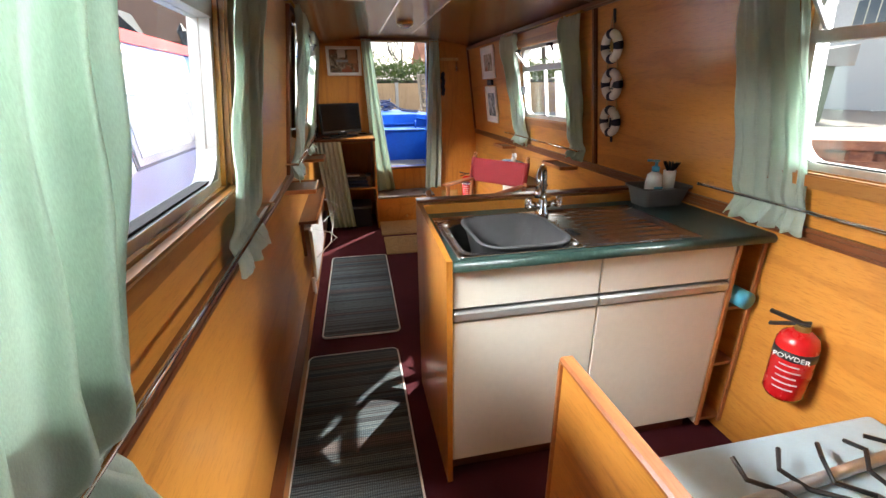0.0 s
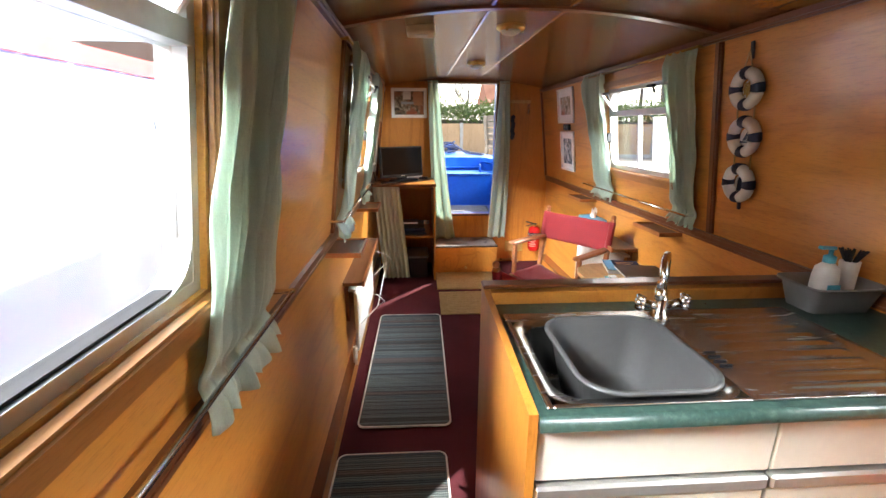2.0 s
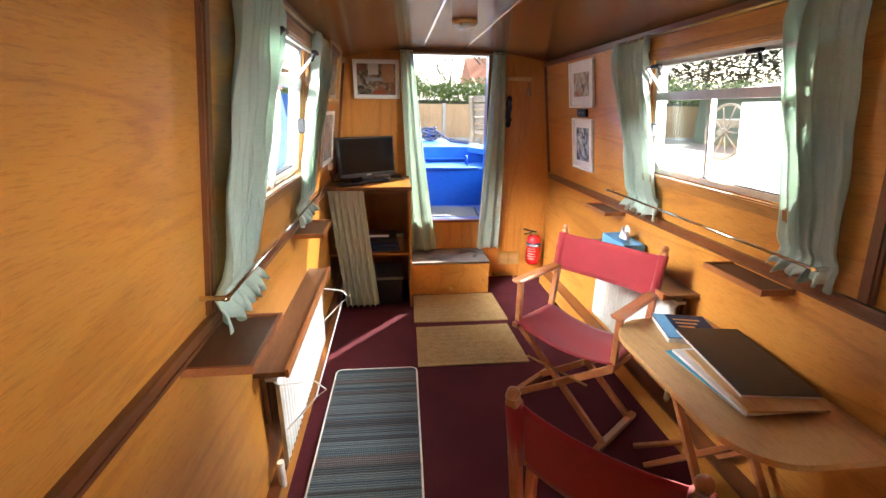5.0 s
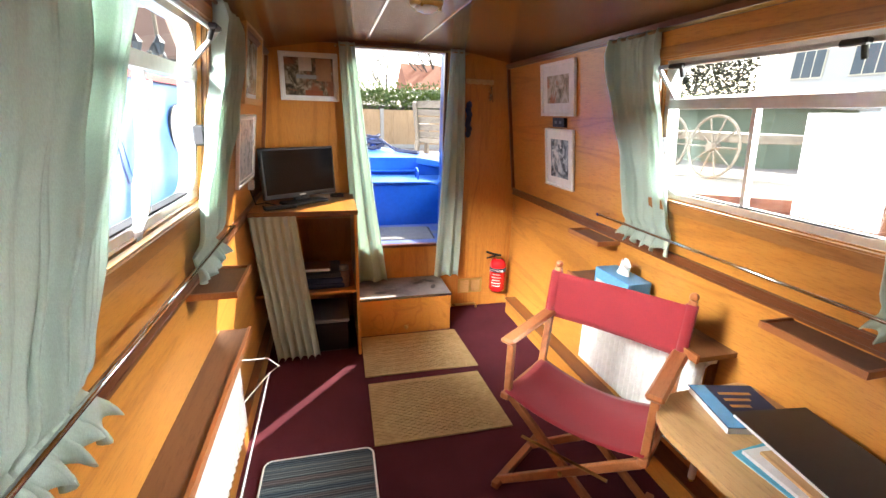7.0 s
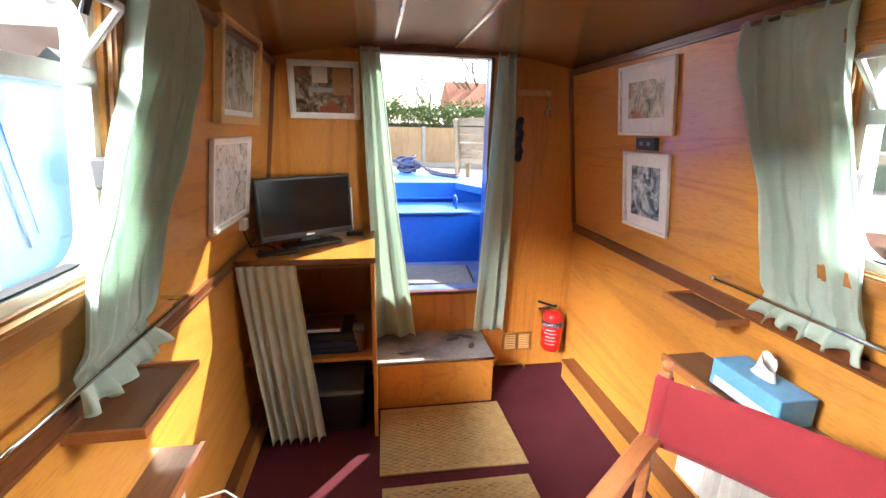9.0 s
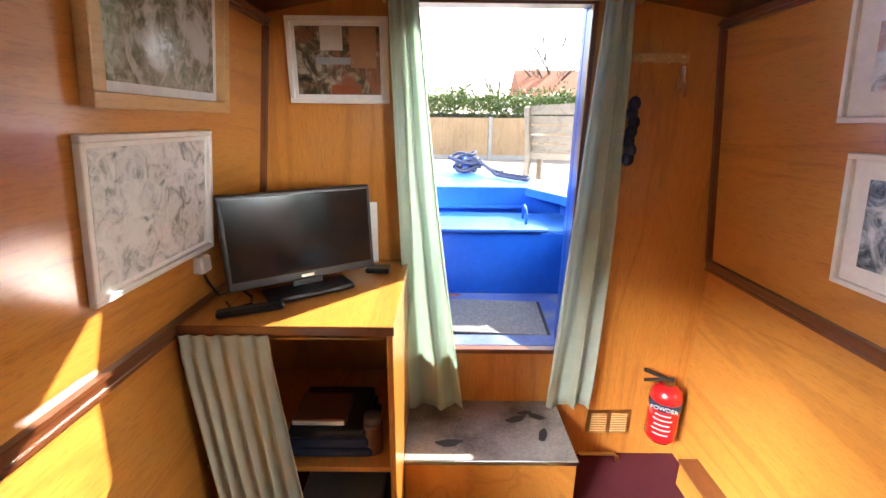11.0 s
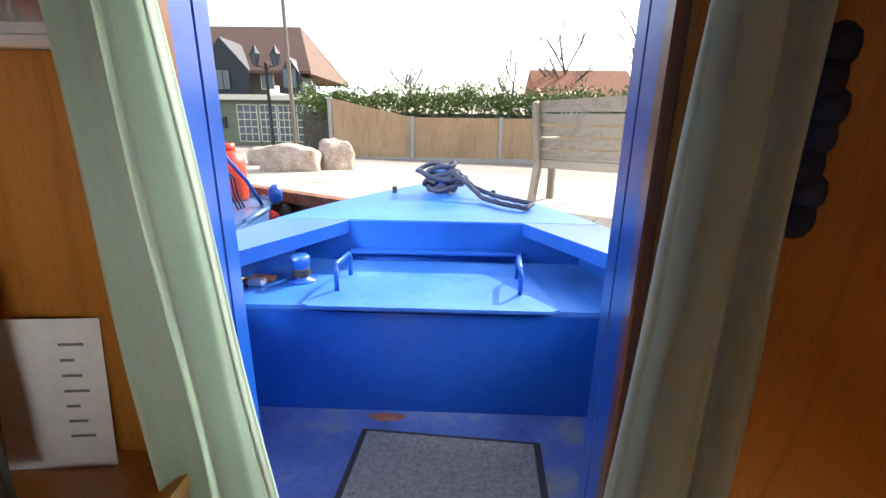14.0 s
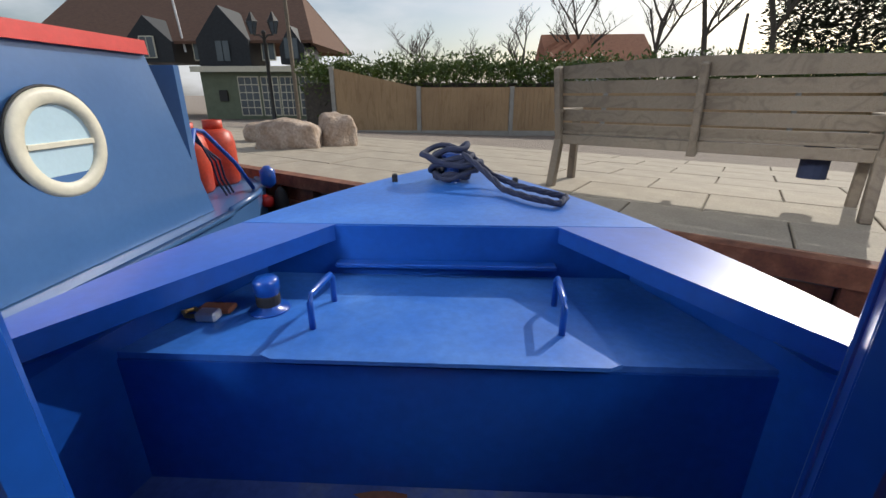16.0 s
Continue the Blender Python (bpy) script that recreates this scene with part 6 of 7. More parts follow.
rp = thing("mooring_rope", (0.03, 6.95, 1.09), "navy three-strand mooring rope coiled on the dolly", "rope")
for k in range(7):
    R_ = 0.06 + 0.015 * (k % 3)
    tilt = 0.5 * math.sin(k * 2.3)
    part("coil", tube(bmesh.new(), [(0.03 + R_ * 1.25 * math.cos(a + k) + 0.02 * math.sin(k), 6.95 + R_ * math.sin(a + k), 1.105 + 0.017 * k + 0.05 * tilt * math.cos(a) + 0.01 * math.sin(3 * a + k)) for a in [math.tau * i / 22 for i in range(22)]], 0.0125, 7, True), ROPE, rp, smooth=True)
tail = [(0.08, 6.9, 1.20), (0.16, 6.80, 1.15), (0.24, 6.70, 1.09), (0.33, 6.58, 1.085), (0.42, 6.52, 1.08), (0.46, 6.60, 1.085), (0.40, 6.68, 1.085), (0.3, 6.78, 1.09), (0.2, 6.86, 1.12), (0.1, 6.95, 1.20)]
sm = []
for i in range(len(tail) - 1):
    a, b = Vector(tail[i]), Vector(tail[i + 1])
    for k in range(5):
        sm.append(a.lerp(b, k / 5))
for ph in (0, math.tau / 3, 2 * math.tau / 3):
    part("strand", tube(bmesh.new(), [p + 0.006 * Vector((math.cos(i * 0.9 + ph), 0, math.sin(i * 0.9 + ph))) for i, p in enumerate(sm)], 0.0078, 6), ROPE, rp, smooth=True)

dm = thing("doormat", (0.08, 5.47, 0.52), "grey fibre doormat with black rubber edge in the well", "mat")
m_ = Matrix.Translation((0.09, 5.52, 0)) @ pose(0, 0, 0, 0, 0, -4)
part("rubber_edge", bx((-0.27, -0.21, 0.521), (0.27, 0.21, 0.527), 0.002, m_), RUBBER, dm)
part("surface", bx((-0.25, -0.19, 0.5275), (0.25, 0.19, 0.537), 0.003, m_), GREYMAT, dm)

# ground, water, quay ----------------------------------------------------------------
bm = bmesh.new()
box(bm, (-400, -400, -0.6), (400, 400, -0.10))
setting("water", bm, WATER, label="dark still canal basin water", category="water")

QA = Vector((-2.2, 9.42))
QU = Vector((0.849, -0.528))
QN = Vector((0.528, 0.849))


def q(a, b):
    p = QA + QU * a + QN * b
    return (p.x, p.y)


def gz(b):
    """Height of the land b metres behind the quay edge: level paving, then a gentle fall."""
    if b < 1.6:
        return 0.70
    if b > 9:
        return 0.30
    k = (b - 1.6) / 7.4
    return 0.70 - 0.40 * k


bm = bmesh.new()
bs = [0.12, 1.6, 3, 4.5, 6, 7.5, 9, 14, 40, 120, 400]
As = [-300, -60, -20, -8, 0, 8, 20, 60, 300]
g = [[bm.verts.new((*q(a, b), gz(b) - 0.02)) for b in bs] for a in As]
for i in range(len(As) - 1):
    for j in range(len(bs) - 1):
        bm.faces.new((g[i][j], g[i + 1][j], g[i + 1][j + 1], g[i][j + 1]))
setting("ground", bm, GRAVEL, label="pale loose gravel yard falling away from the quay", category="ground")
bm = bmesh.new()
prism(bm, [q(-40, 0.0), q(40, 0.0), q(40, 0.125), q(-40, 0.125)], 0.60, 0.715)
setting("kerb", bm, RUST, label="rusty steel capping along the quay edge", category="kerb")
bm = bmesh.new()
for k in range(-60, 60):
    d = 0.05 if k % 2 else 0.13
    prism(bm, [q(k * 0.25, d), q(k * 0.25 + 0.24, d), q(k * 0.25 + 0.24, 0.2), q(k * 0.25, 0.2)], -0.3, 0.60)
prism(bm, [q(-40, 0.02), q(40, 0.02), q(40, 0.06), q(-40, 0.06)], 0.38, 0.46)
setting("quay_wall", bm, RUST, label="corrugated rusty sheet piling of the quay", category="quay")

# bench -----------------------------------------------------------------------------
bn = thing("bench", (1.6, 8.3, 0.70), "weathered slatted wooden park bench seen from behind", "bench")
B0 = Vector((0.80, 8.70, 0.70))
bu = Vector((0.846, -0.533, 0))
bnn = Vector((0.533, 0.846, 0))
LEN = 2.02


def bp(a, b, z):
    return B0 + bu * a + bnn * b + Vector((0, 0, z))


for a in (0.03, LEN / 2, LEN - 0.03):
    part("back_post", bar(bmesh.new(), bp(a, 0.10, 0.34), bp(a, -0.06, 0.93), 0.075, 0.05, 0.008, bu), WEATHERED, bn)
    if a != LEN / 2:
        part("leg", bar(bmesh.new(), bp(a, -0.02, 0.0), bp(a, 0.10, 0.42), 0.08, 0.06, 0.006, bu), WEATHERED, bn)
        part("leg", bar(bmesh.new(), bp(a, 0.48, 0.0), bp(a, 0.48, 0.60), 0.07, 0.06, 0.006, bu), WEATHERED, bn)
        part("armrest", bar(bmesh.new(), bp(a, 0.0, 0.61), bp(a, 0.52, 0.61), 0.075, 0.03, 0.006), WEATHERED, bn)
        part("seat_bearer", bar(bmesh.new(), bp(a, 0.08, 0.38), bp(a, 0.5, 0.40), 0.05, 0.08, 0.006), WEATHERED, bn)
    else:
        part("seat_bearer", bar(bmesh.new(), bp(a, 0.06, 0.36), bp(a, 0.5, 0.39), 0.06, 0.09, 0.006), WEATHERED, bn)
for k in range(5):
    z = 0.47 + 0.105 * k
    b = 0.10 - 0.27 * (z - 0.34) + 0.045
    rise = 0.0 if k < 4 else 0.035
    bm = bmesh.new()
    for i in range(8):
        a0, a1 = i / 8 * LEN, (i + 1) / 8 * LEN
        top = lambda a: rise * math.sin(math.pi * a / LEN)
        vs = [bm.verts.new(bp(a, b + db - 0.27 * dz, z + dz + (top(a) if dz > 0 else 0))) for a in (a0, a1) for db in (0, 0.022) for dz in (-0.044, 0.044)]
        for f in ((0, 1, 3, 2), (4, 6, 7, 5), (0, 4, 5, 1), (2, 3, 7, 6), (0, 2, 6, 4), (1, 5, 7, 3)):
            bm.faces.new([vs[n] for n in f])
    bmesh.ops.remove_doubles(bm, verts=bm.verts, dist=0.0005)
    part("back_slat", bm, WEATHERED, bn)
for k in range(5):
    part("seat_slat", bar(bmesh.new(), bp(-0.02, 0.13 + 0.085 * k, 0.44), bp(LEN + 0.02, 0.13 + 0.085 * k, 0.44), 0.072, 0.025, 0.004), WEATHERED, bn)
part("rear_rail", bar(bmesh.new(), bp(0, 0.09, 0.385), bp(LEN, 0.09, 0.385), 0.03, 0.075, 0.004), WEATHERED, bn)
bg = thing("black_bag", bp(1.72, 0.3, 0.2), "black cloth bag hanging below the bench seat", "bag")
part("cloth", prism(bmesh.new(), [tuple(bp(1.72 + 0.08 * math.cos(t), 0.3 + 0.05 * math.sin(t), 0).xy) for t in [math.tau * i / 12 for i in range(12)]], 0.70 + 0.20, 0.70 + 0.425), NAVY, bg)

# rocks, lamp, gas bottles -------------------------------------------------------------
def rock(c, s, seed, label):
    t = thing("boulder", (c[0], c[1], c[2]), label, "rock", "boulders on the quay")
    bm = bmesh.new()
    bmesh.ops.create_icosphere(bm, subdivisions=4, radius=1.0)
    for v in bm.verts:
        p = v.co.copy()
        p = Vector([math.copysign(abs(x) ** 0.62, x) for x in p])
        k = 1 + 0.22 * noise.noise(p * 1.3 + Vector((seed, 0, 0))) + 0.08 * noise.noise(p * 4 + Vector((0, seed, 0)))
        v.co = Vector((p.x * s[0] * k, p.y * s[1] * k, max(-0.02, p.z * s[2] * k + s[2] * 0.85)))
    bmesh.ops.transform(bm, matrix=Matrix.Translation(c) @ pose(0, 0, 0, 0, 0, seed * 11), verts=bm.verts)
    part("stone", bm, ROCK, t, smooth=True)


rock((-2.50, 11.35, 0.56), (0.44, 0.30, 0.29), 1, "large pinkish sandstone boulder on the paving")
rock((-1.93, 11.9, 0.57), (0.27, 0.26, 0.31), 4, "smaller pale boulder leaning beside the larger one")
rock((-3.30, 12.4, 0.55), (0.30, 0.3, 0.24), 7, "dark brown boulder behind the others")

lp = thing("street_lamp", (-5.55, 18.0, 0.30), "black twin-headed heritage lamp post", "street lamp")
part("post", lathe(bmesh.new(), [(0.12, 0), (0.12, 0.25), (0.07, 0.35), (0.05, 0.9), (0.045, 2.7), (0.07, 2.74), (0.03, 2.8)], Matrix.Translation((-5.55, 18, 0.30)), 16), BLACK, lp, smooth=True)
for s in (-1, 1):
    part("arm", tube(bmesh.new(), [(-5.55, 18, 2.85), (-5.55 + s * 0.12, 18, 2.98), (-5.55 + s * 0.28, 18, 2.98)], 0.02, 8), BLACK, lp)
    hd = part("lantern", lathe(bmesh.new(), [(0.07, 3.0), (0.15, 3.30), (0.13, 3.31)], Matrix.Translation((-5.55 + s * 0.30, 18, 0.0)), 6), DARKGLASS, lp, "glazed lantern")
    part("lantern_cap", lathe(bmesh.new(), [(0.17, 3.31), (0.08, 3.45), (0.02, 3.55)], Matrix.Translation((-5.55 + s * 0.30, 18, 0)), 6), BLACK, lp)
    for k in range(6):
        a = k * math.tau / 6
        part("glazing_bar", rod(bmesh.new(), (-5.55 + s * 0.30 + 0.07 * math.cos(a), 18 + 0.07 * math.sin(a), 3.0), (-5.55 + s * 0.30 + 0.15 * math.cos(a), 18 + 0.15 * math.sin(a), 3.30), 0.012, n=5), BLACK, hd)

# fence ---------------------------------------------------------------------------------
FY = 18.0
ft = lambda x: 1.60 if x > -1.25 else 1.60 + (min(-1.25, x) + 1.25) / (-2.45) * 0.52
posts = [-3.72, -1.25, 1.40, 4.0, 6.6, 9.2, 11.8, 14.4]
fence = thing("fence", (2, FY, 0.28), "close-boarded timber fence on concrete gravel boards", "fence")
for x in posts:
    part("post", bx((x - 0.06, FY - 0.08, 0.25), (x + 0.06, FY + 0.06, ft(x) + 0.03), 0.01), CONCRETE, fence, "concrete post")
for x0, x1 in zip(posts, posts[1:]):
    part("gravel_board", bx((x0 + 0.061, FY - 0.03, 0.25), (x1 - 0.061, FY + 0.02, 0.42), 0.004), CONCRETE, fence)
    n = int((x1 - x0 - 0.12) / 0.11)
    for i in range(n):
        x = x0 + 0.065 + i * (x1 - x0 - 0.13) / n
        d = 0.004 * (i % 2)
        bm = bmesh.new()
        w = (x1 - x0 - 0.13) / n - 0.003
        prism(bm, [(x, FY - 0.022 - d), (x + w, FY - 0.014 - d), (x + w, FY), (x, FY)], 0.421, [ft(x), ft(x + w), ft(x + w), ft(x)])
        part("board", bm, FENCEWOOD, fence)

# hedge behind the fence: leaves on twigs
hd = thing("hedge", (3, 19.4, 0.3), "tall evergreen laurel hedge with sunlit leaves", "hedge")
rnd = random.Random(5)
vsx, fsx = [], []
for k in range(26000):
    x = rnd.uniform(-5.0, 16)
    top = 2.35 + 0.28 * noise.noise(Vector((x * 0.9, 0, 3))) + 0.22 * noise.noise(Vector((x * 3.1, 2, 0)))
    z = top - 0.05 - abs(rnd.gauss(0, 0.42))
    if rnd.random() < 0.06:
        z = top + rnd.uniform(0, 0.22)
    y = 19.4 + rnd.uniform(-0.75, 0.75)
    a, b, l = rnd.uniform(0, math.tau), rnd.uniform(-0.2, 1.3), rnd.uniform(0.05, 0.10)
    d = Vector((math.cos(a) * math.cos(b), math.sin(a) * math.cos(b), math.sin(b)))
    s = d.cross(Vector((rnd.uniform(-1, 1), rnd.uniform(-1, 1), 0.3))).normalized() * l * 0.34
    p = Vector((x, y, z))
    n0 = len(vsx)
    vsx += [p, p + d * l + s, p + d * 2 * l, p + d * l - s]
    fsx.append((n0, n0 + 1, n0 + 2, n0 + 3))
me = bpy.data.meshes.new("leaves")
me.from_pydata(vsx, [], fsx)
me.materials.append(LEAF)
lv = new("leaves", me)
lv.parent = hd
lv.matrix_parent_inverse = hd.matrix_basis.inverted()
lv["kind"] = "stuff"
part("core", bx((-5.0, 19.1, 0.3), (16, 19.75, 1.75), 0.05), BARK, hd)


# bare trees ------------------------------------------------------------------------------
def tree(x, y, h, seed, label):
    t = thing("tree", (x, y, 0.3), label, "tree", "bare winter trees")
    rr = random.Random(seed)
    bm = bmesh.new()
    tw = bmesh.new()

    def grow(p, d, l, r, lev):
        n = 3
        cur = p
        for i in range(n):
            d2 = (d + Vector((rr.uniform(-1, 1), rr.uniform(-1, 1), rr.uniform(-0.3, 0.8))) * 0.14).normalized()
            nx = cur + d2 * l / n
            rod(bm if lev < 2 else tw, cur, nx, r * (1 - 0.25 * i / n), r * (1 - 0.25 * (i + 1) / n), 6 if lev < 2 else 4)
            if lev < 4:
                for _ in range(2 if lev else 3):
                    if rr.random() < (0.75 if lev else 0.9) and (lev or i > 0):
                        a = rr.uniform(0, math.tau)
                        side_ = Vector((math.cos(a), math.sin(a), rr.uniform(0.3, 1.1))).normalized()
                        grow(nx, (d2 * 0.5 + side_).normalized(), l * rr.uniform(0.45, 0.62), r * 0.5, lev + 1)
            cur, d = nx, d2

    grow(Vector((x, y, 0.28)), Vector((0, 0, 1)), h * 0.62, h * 0.018, 0)
    part("trunk", bm, BARK, t)
    part("twig_mass", tw, BARK, t)["kind"] = "stuff"


for x, y, h, sd in ((-3.0, 40, 5.6, 3), (1.0, 44, 5.2, 8), (4.3, 40, 6.6, 4), (9.0, 42, 8.5, 5), (13.0, 38, 9.5, 6), (17.5, 40, 12.0, 7), (21.0, 38, 12.0, 11)):
    tree(x, y, h, sd, "bare winter tree with fine upright branches")
evg = thing("conifer_row", (26, 40, 0.3), "dark ivy-clad tall trees far beyond the yard", "trees")
vsx, fsx = [], []
for k in range(18000):
    x = rnd.uniform(23, 44)
    top = 9.5 + 3.0 * noise.noise(Vector((x * 0.35, 1, 0)))
    z = 0.5 + (top - 0.5) * rnd.random() ** 0.8
    p = Vector((x + rnd.gauss(0, 0.4), 42 + rnd.uniform(-1.5, 1.5), z))
    a, l = rnd.uniform(0, math.tau), rnd.uniform(0.12, 0.30)
    d = Vector((math.cos(a), math.sin(a), rnd.uniform(-0.3, 0.6)))
    s = d.cross(Vector((rnd.uniform(-1, 1), rnd.uniform(-1, 1), 1))).normalized() * l * 0.5
    n0 = len(vsx)
    vsx += [p, p + d * l + s, p + d * 2 * l, p + d * l - s]
    fsx.append((n0, n0 + 1, n0 + 2, n0 + 3))
me = bpy.data.meshes.new("foliage")
me.from_pydata(vsx, [], fsx)
me.materials.append(IVY)
lv = new("foliage", me)
lv.parent = evg
lv.matrix_parent_inverse = evg.matrix_basis.inverted()
lv["kind"] = "stuff"
for x in (21, 25, 29, 33, 37):
    part("trunk", rod(bmesh.new(), (x, 42, 0.28), (x, 42, 7), 0.25, 0.1), BARK, evg)

# houses ------------------------------------------------------------------------------------
HY = 26.0
hs = thing("house", (-10, HY + 3, 0.3), "brick house with brown tiled roof and black weatherboarded dormers", "house")
HX0, HX1 = -22.0, -7.6
part("wall", bx((HX0, HY + 2.0, 0.3), (HX1, HY + 9.0, 4.1), 0.0), BRICKWALL, hs, "orange brick wall")
bm = bmesh.new()
for a, b in (((HY + 1.6, 3.75), (HY + 5.5, 6.5)), ((HY + 9.4, 3.75), (HY + 5.5, 6.5))):
    vs = [bm.verts.new((x, y, z + dz)) for dz in (0, 0.14) for x in (HX0 - 0.2, HX1 + 0.25) for y, z in (a, b)]
    for v in vs:
        if v.co.z > 6 and v.co.x > HX1:
            v.co.x -= 1.7
    for f in ((0, 1, 3, 2), (4, 6, 7, 5), (0, 4, 5, 1), (2, 3, 7, 6), (0, 2, 6, 4), (1, 5, 7, 3)):
        bm.faces.new([vs[n] for n in f])
part("roof", bm, ROOFTILE, hs, "brown plain-tiled roof")
bm = bmesh.new()
vs = [bm.verts.new(c) for c in ((HX1 + 0.25, HY + 1.6, 3.76), (HX1 + 0.25, HY + 9.4, 3.76), (HX1 - 1.45, HY + 5.5, 6.6), (HX1 - 1.45, HY + 5.5, 3.76))]
for f in ((0, 1, 2), (0, 3, 1), (0, 2, 3), (1, 3, 2)):
    bm.faces.new([vs[n] for n in f])
part("roof_hip", bm, ROOFTILE, hs)


def win(parent, x0, x1, z0, z1, y, nx=2, nz=1):
    w = part("window", bx((x0, y - 0.06, z0), (x1, y, z1), 0.01), CREAMPAINT, parent, "white framed window")
    for i in range(nx):
        for j in range(nz):
            px, pz = (x1 - x0 - 0.06) / nx, (z1 - z0 - 0.06) / nz
            part("pane", bx((x0 + 0.04 + i * px + 0.01, y - 0.066, z0 + 0.04 + j * pz + 0.01), (x0 + 0.04 + (i + 1) * px - 0.03, y - 0.061, z0 + 0.04 + (j + 1) * pz - 0.03), 0.0), DARKGLASS, w)


for cx, w, za, zb in ((-11.75, 2.6, 2.7, 5.4), (-8.35, 1.2, 2.8, 4.5), (-15.5, 2.4, 2.9, 5.0)):
    dm_ = part("dormer", prism(bmesh.new(), [(-w / 2, 0), (w / 2, 0), (w / 2, (zb - za) * 0.45), (0, zb - za), (-w / 2, (zb - za) * 0.45)], 0, 2.2), BLACKBOARD, hs, "black weatherboarded gable")
    dm_.data.transform(Matrix.Translation((cx, HY + 3.6, za)) @ pose(0, 0, 0, 90, 0, 0))
    for s in (-1, 1):
        part("dormer_roof", prism(bmesh.new(), [(0, 0), (s * (w / 2 + 0.18), -(zb - za) * 0.62), (s * (w / 2 + 0.18), -(zb - za) * 0.62 + 0.12), (0, 0.14)], 0, 2.6), ROOFTILE, hs)
        hs.children[-1].data.transform(Matrix.Translation((cx, HY + 3.85, zb)) @ pose(0, 0, 0, 90, 0, 0))
    win(hs, cx - 0.38, cx + 0.38, za + 0.2, za + 1.2, HY + 1.395)
win(hs, -13.6, -12.9, 3.0, 3.9, HY + 1.99)
win(hs, -10.1, -9.4, 3.0, 3.9, HY + 1.99)
part("pipe", rod(bmesh.new(), (-13.9, HY + 1.8, 3.4), (-14.1, HY + 1.8, 6.0), 0.05), WHITEHULL, hs, "pale flue pole")
shp = thing("shop_front", (-9.2, HY, 0.3), "sage green single-storey shop with cream french windows", "shop")
part("wall", bx((-12.3, HY, 0.3), (-6.3, HY + 1.95, 2.5), 0.0), SAGEPAINT, shp)
part("roof", bx((-12.5, HY - 0.4, 2.5), (-6.1, HY + 1.96, 2.62), 0.02), CONCRETE, shp, "flat grey roof with fascia")
part("fascia", bx((-12.5, HY - 0.43, 2.38), (-6.1, HY - 0.4, 2.62), 0.0), CREAMPAINT, shp, "cream fascia board")
for x0, x1 in ((-10.55, -9.55), (-9.45, -8.6), (-8.55, -7.75), (-7.65, -6.75)):
    win(shp, x0, x1, 0.45, 2.2, HY, 3, 5)
part("letter_box", bx((-11.5, HY - 0.12, 1.1), (-11.1, HY - 0.01, 1.6), 0.02), BLACK, shp, "black wall box")
pl = thing("utility_pole", (-7.1, 24, 0.3), "grey wooden utility pole", "pole")
part("pole", rod(bmesh.new(), (-7.08, 24, 0.28), (-7.15, 24, 7.5), 0.09, 0.07), WEATHERED, pl)

h2 = thing("bungalow", (11, 42, 0.3), "distant bungalow with red tiled roof", "house")
part("wall", bx((6.5, 40, 0.3), (13.6, 46, 3.6), 0.0), HOUSEWHITE, h2)
bm = bmesh.new()
prism(bm, [(0, 0), (7, 0), (3.5, 2.3)], 0, 8.0)
bmesh.ops.transform(bm, matrix=Matrix.Translation((6.0, 39.5, 3.5)) @ pose(0, 0, 0, 90, 0, 90), verts=bm.verts)
part("roof", bm, REDROOF, h2)

# neighbouring boats ------------------------------------------------------------------------
nb = thing("neighbour_boat", (-2.4, 5, 0), "blue narrowboat moored alongside, red cabin-top trim", "boat")
NX = -1.56


def nx(z):
    return NX - 0.10 * (z - 0.72)


def nwall(bm, y0, y1, z0, z1, d0, d1, rake=0.0):
    vs = [bm.verts.new((nx(z) + d, y - (rake * (z - 0.7) if y == y1 else 0), z)) for z in (z0, z1) for y in (y0, y1) for d in (d0, d1)]
    for f in ((0, 1, 3, 2), (4, 6, 7, 5), (0, 4, 5, 1), (2, 3, 7, 6), (0, 2, 6, 4), (1, 5, 7, 3)):
        bm.faces.new([vs[n] for n in f])
    return bm


part("cabin_side", nwall(bmesh.new(), -6, 4.74, 0.72, 1.66, -0.05, 0.0), WHITEHULL, nb, "pale grey painted cabin side panel")
part("cabin_side", nwall(bmesh.new(), 4.74, 7.72, 0.72, 1.66, -0.05, 0.0, 0.24), BOAT2, nb, "blue painted cabin side")
part("cabin_front", prism(bmesh.new(), [(nx(0.72) - 1.7, 7.66), (nx(0.72) - 0.05, 7.66), (nx(0.72) - 0.05, 7.71), (nx(0.72) - 1.7, 7.71)], 0.72, 1.6), BOAT2, nb)
part("cabin_top", bx((nx(1.66) - 1.75, -6, 1.66), (nx(1.66) + 0.004, 7.5, 1.70), 0.01), WHITEHULL, nb, "pale cabin roof")
part("handrail", nwall(bmesh.new(), -6, 7.49, 1.64, 1.71, 0.002, 0.03), BOAT2TOP, nb, "red cabin-top edge")
bm = bmesh.new()
pr = [(7.72, -1.45), (8.2, -1.5), (8.6, -1.62), (8.9, -1.85), (9.05, -2.2)]
outl = [(-1.45, -6)] + [(x, y) for y, x in pr] + [(-3.0, 8.9), (-3.3, 7.7), (-3.4, -6)]
prism(bm, outl, -0.3, 0.715)
part("hull", bm, BOAT2, nb)
part("side_deck", bx((-1.555, -6, 0.716), (-1.448, 4.74, 0.722), 0.0), WHITEHULL, nb, "pale side deck")
part("rubbing_strake", tube(bmesh.new(), [(-1.445, -6, 0.70), (-1.445, 7.72, 0.70)] + [(x + 0.005, y, 0.72) for y, x in pr], 0.022, 8), BOAT2, nb, smooth=True)
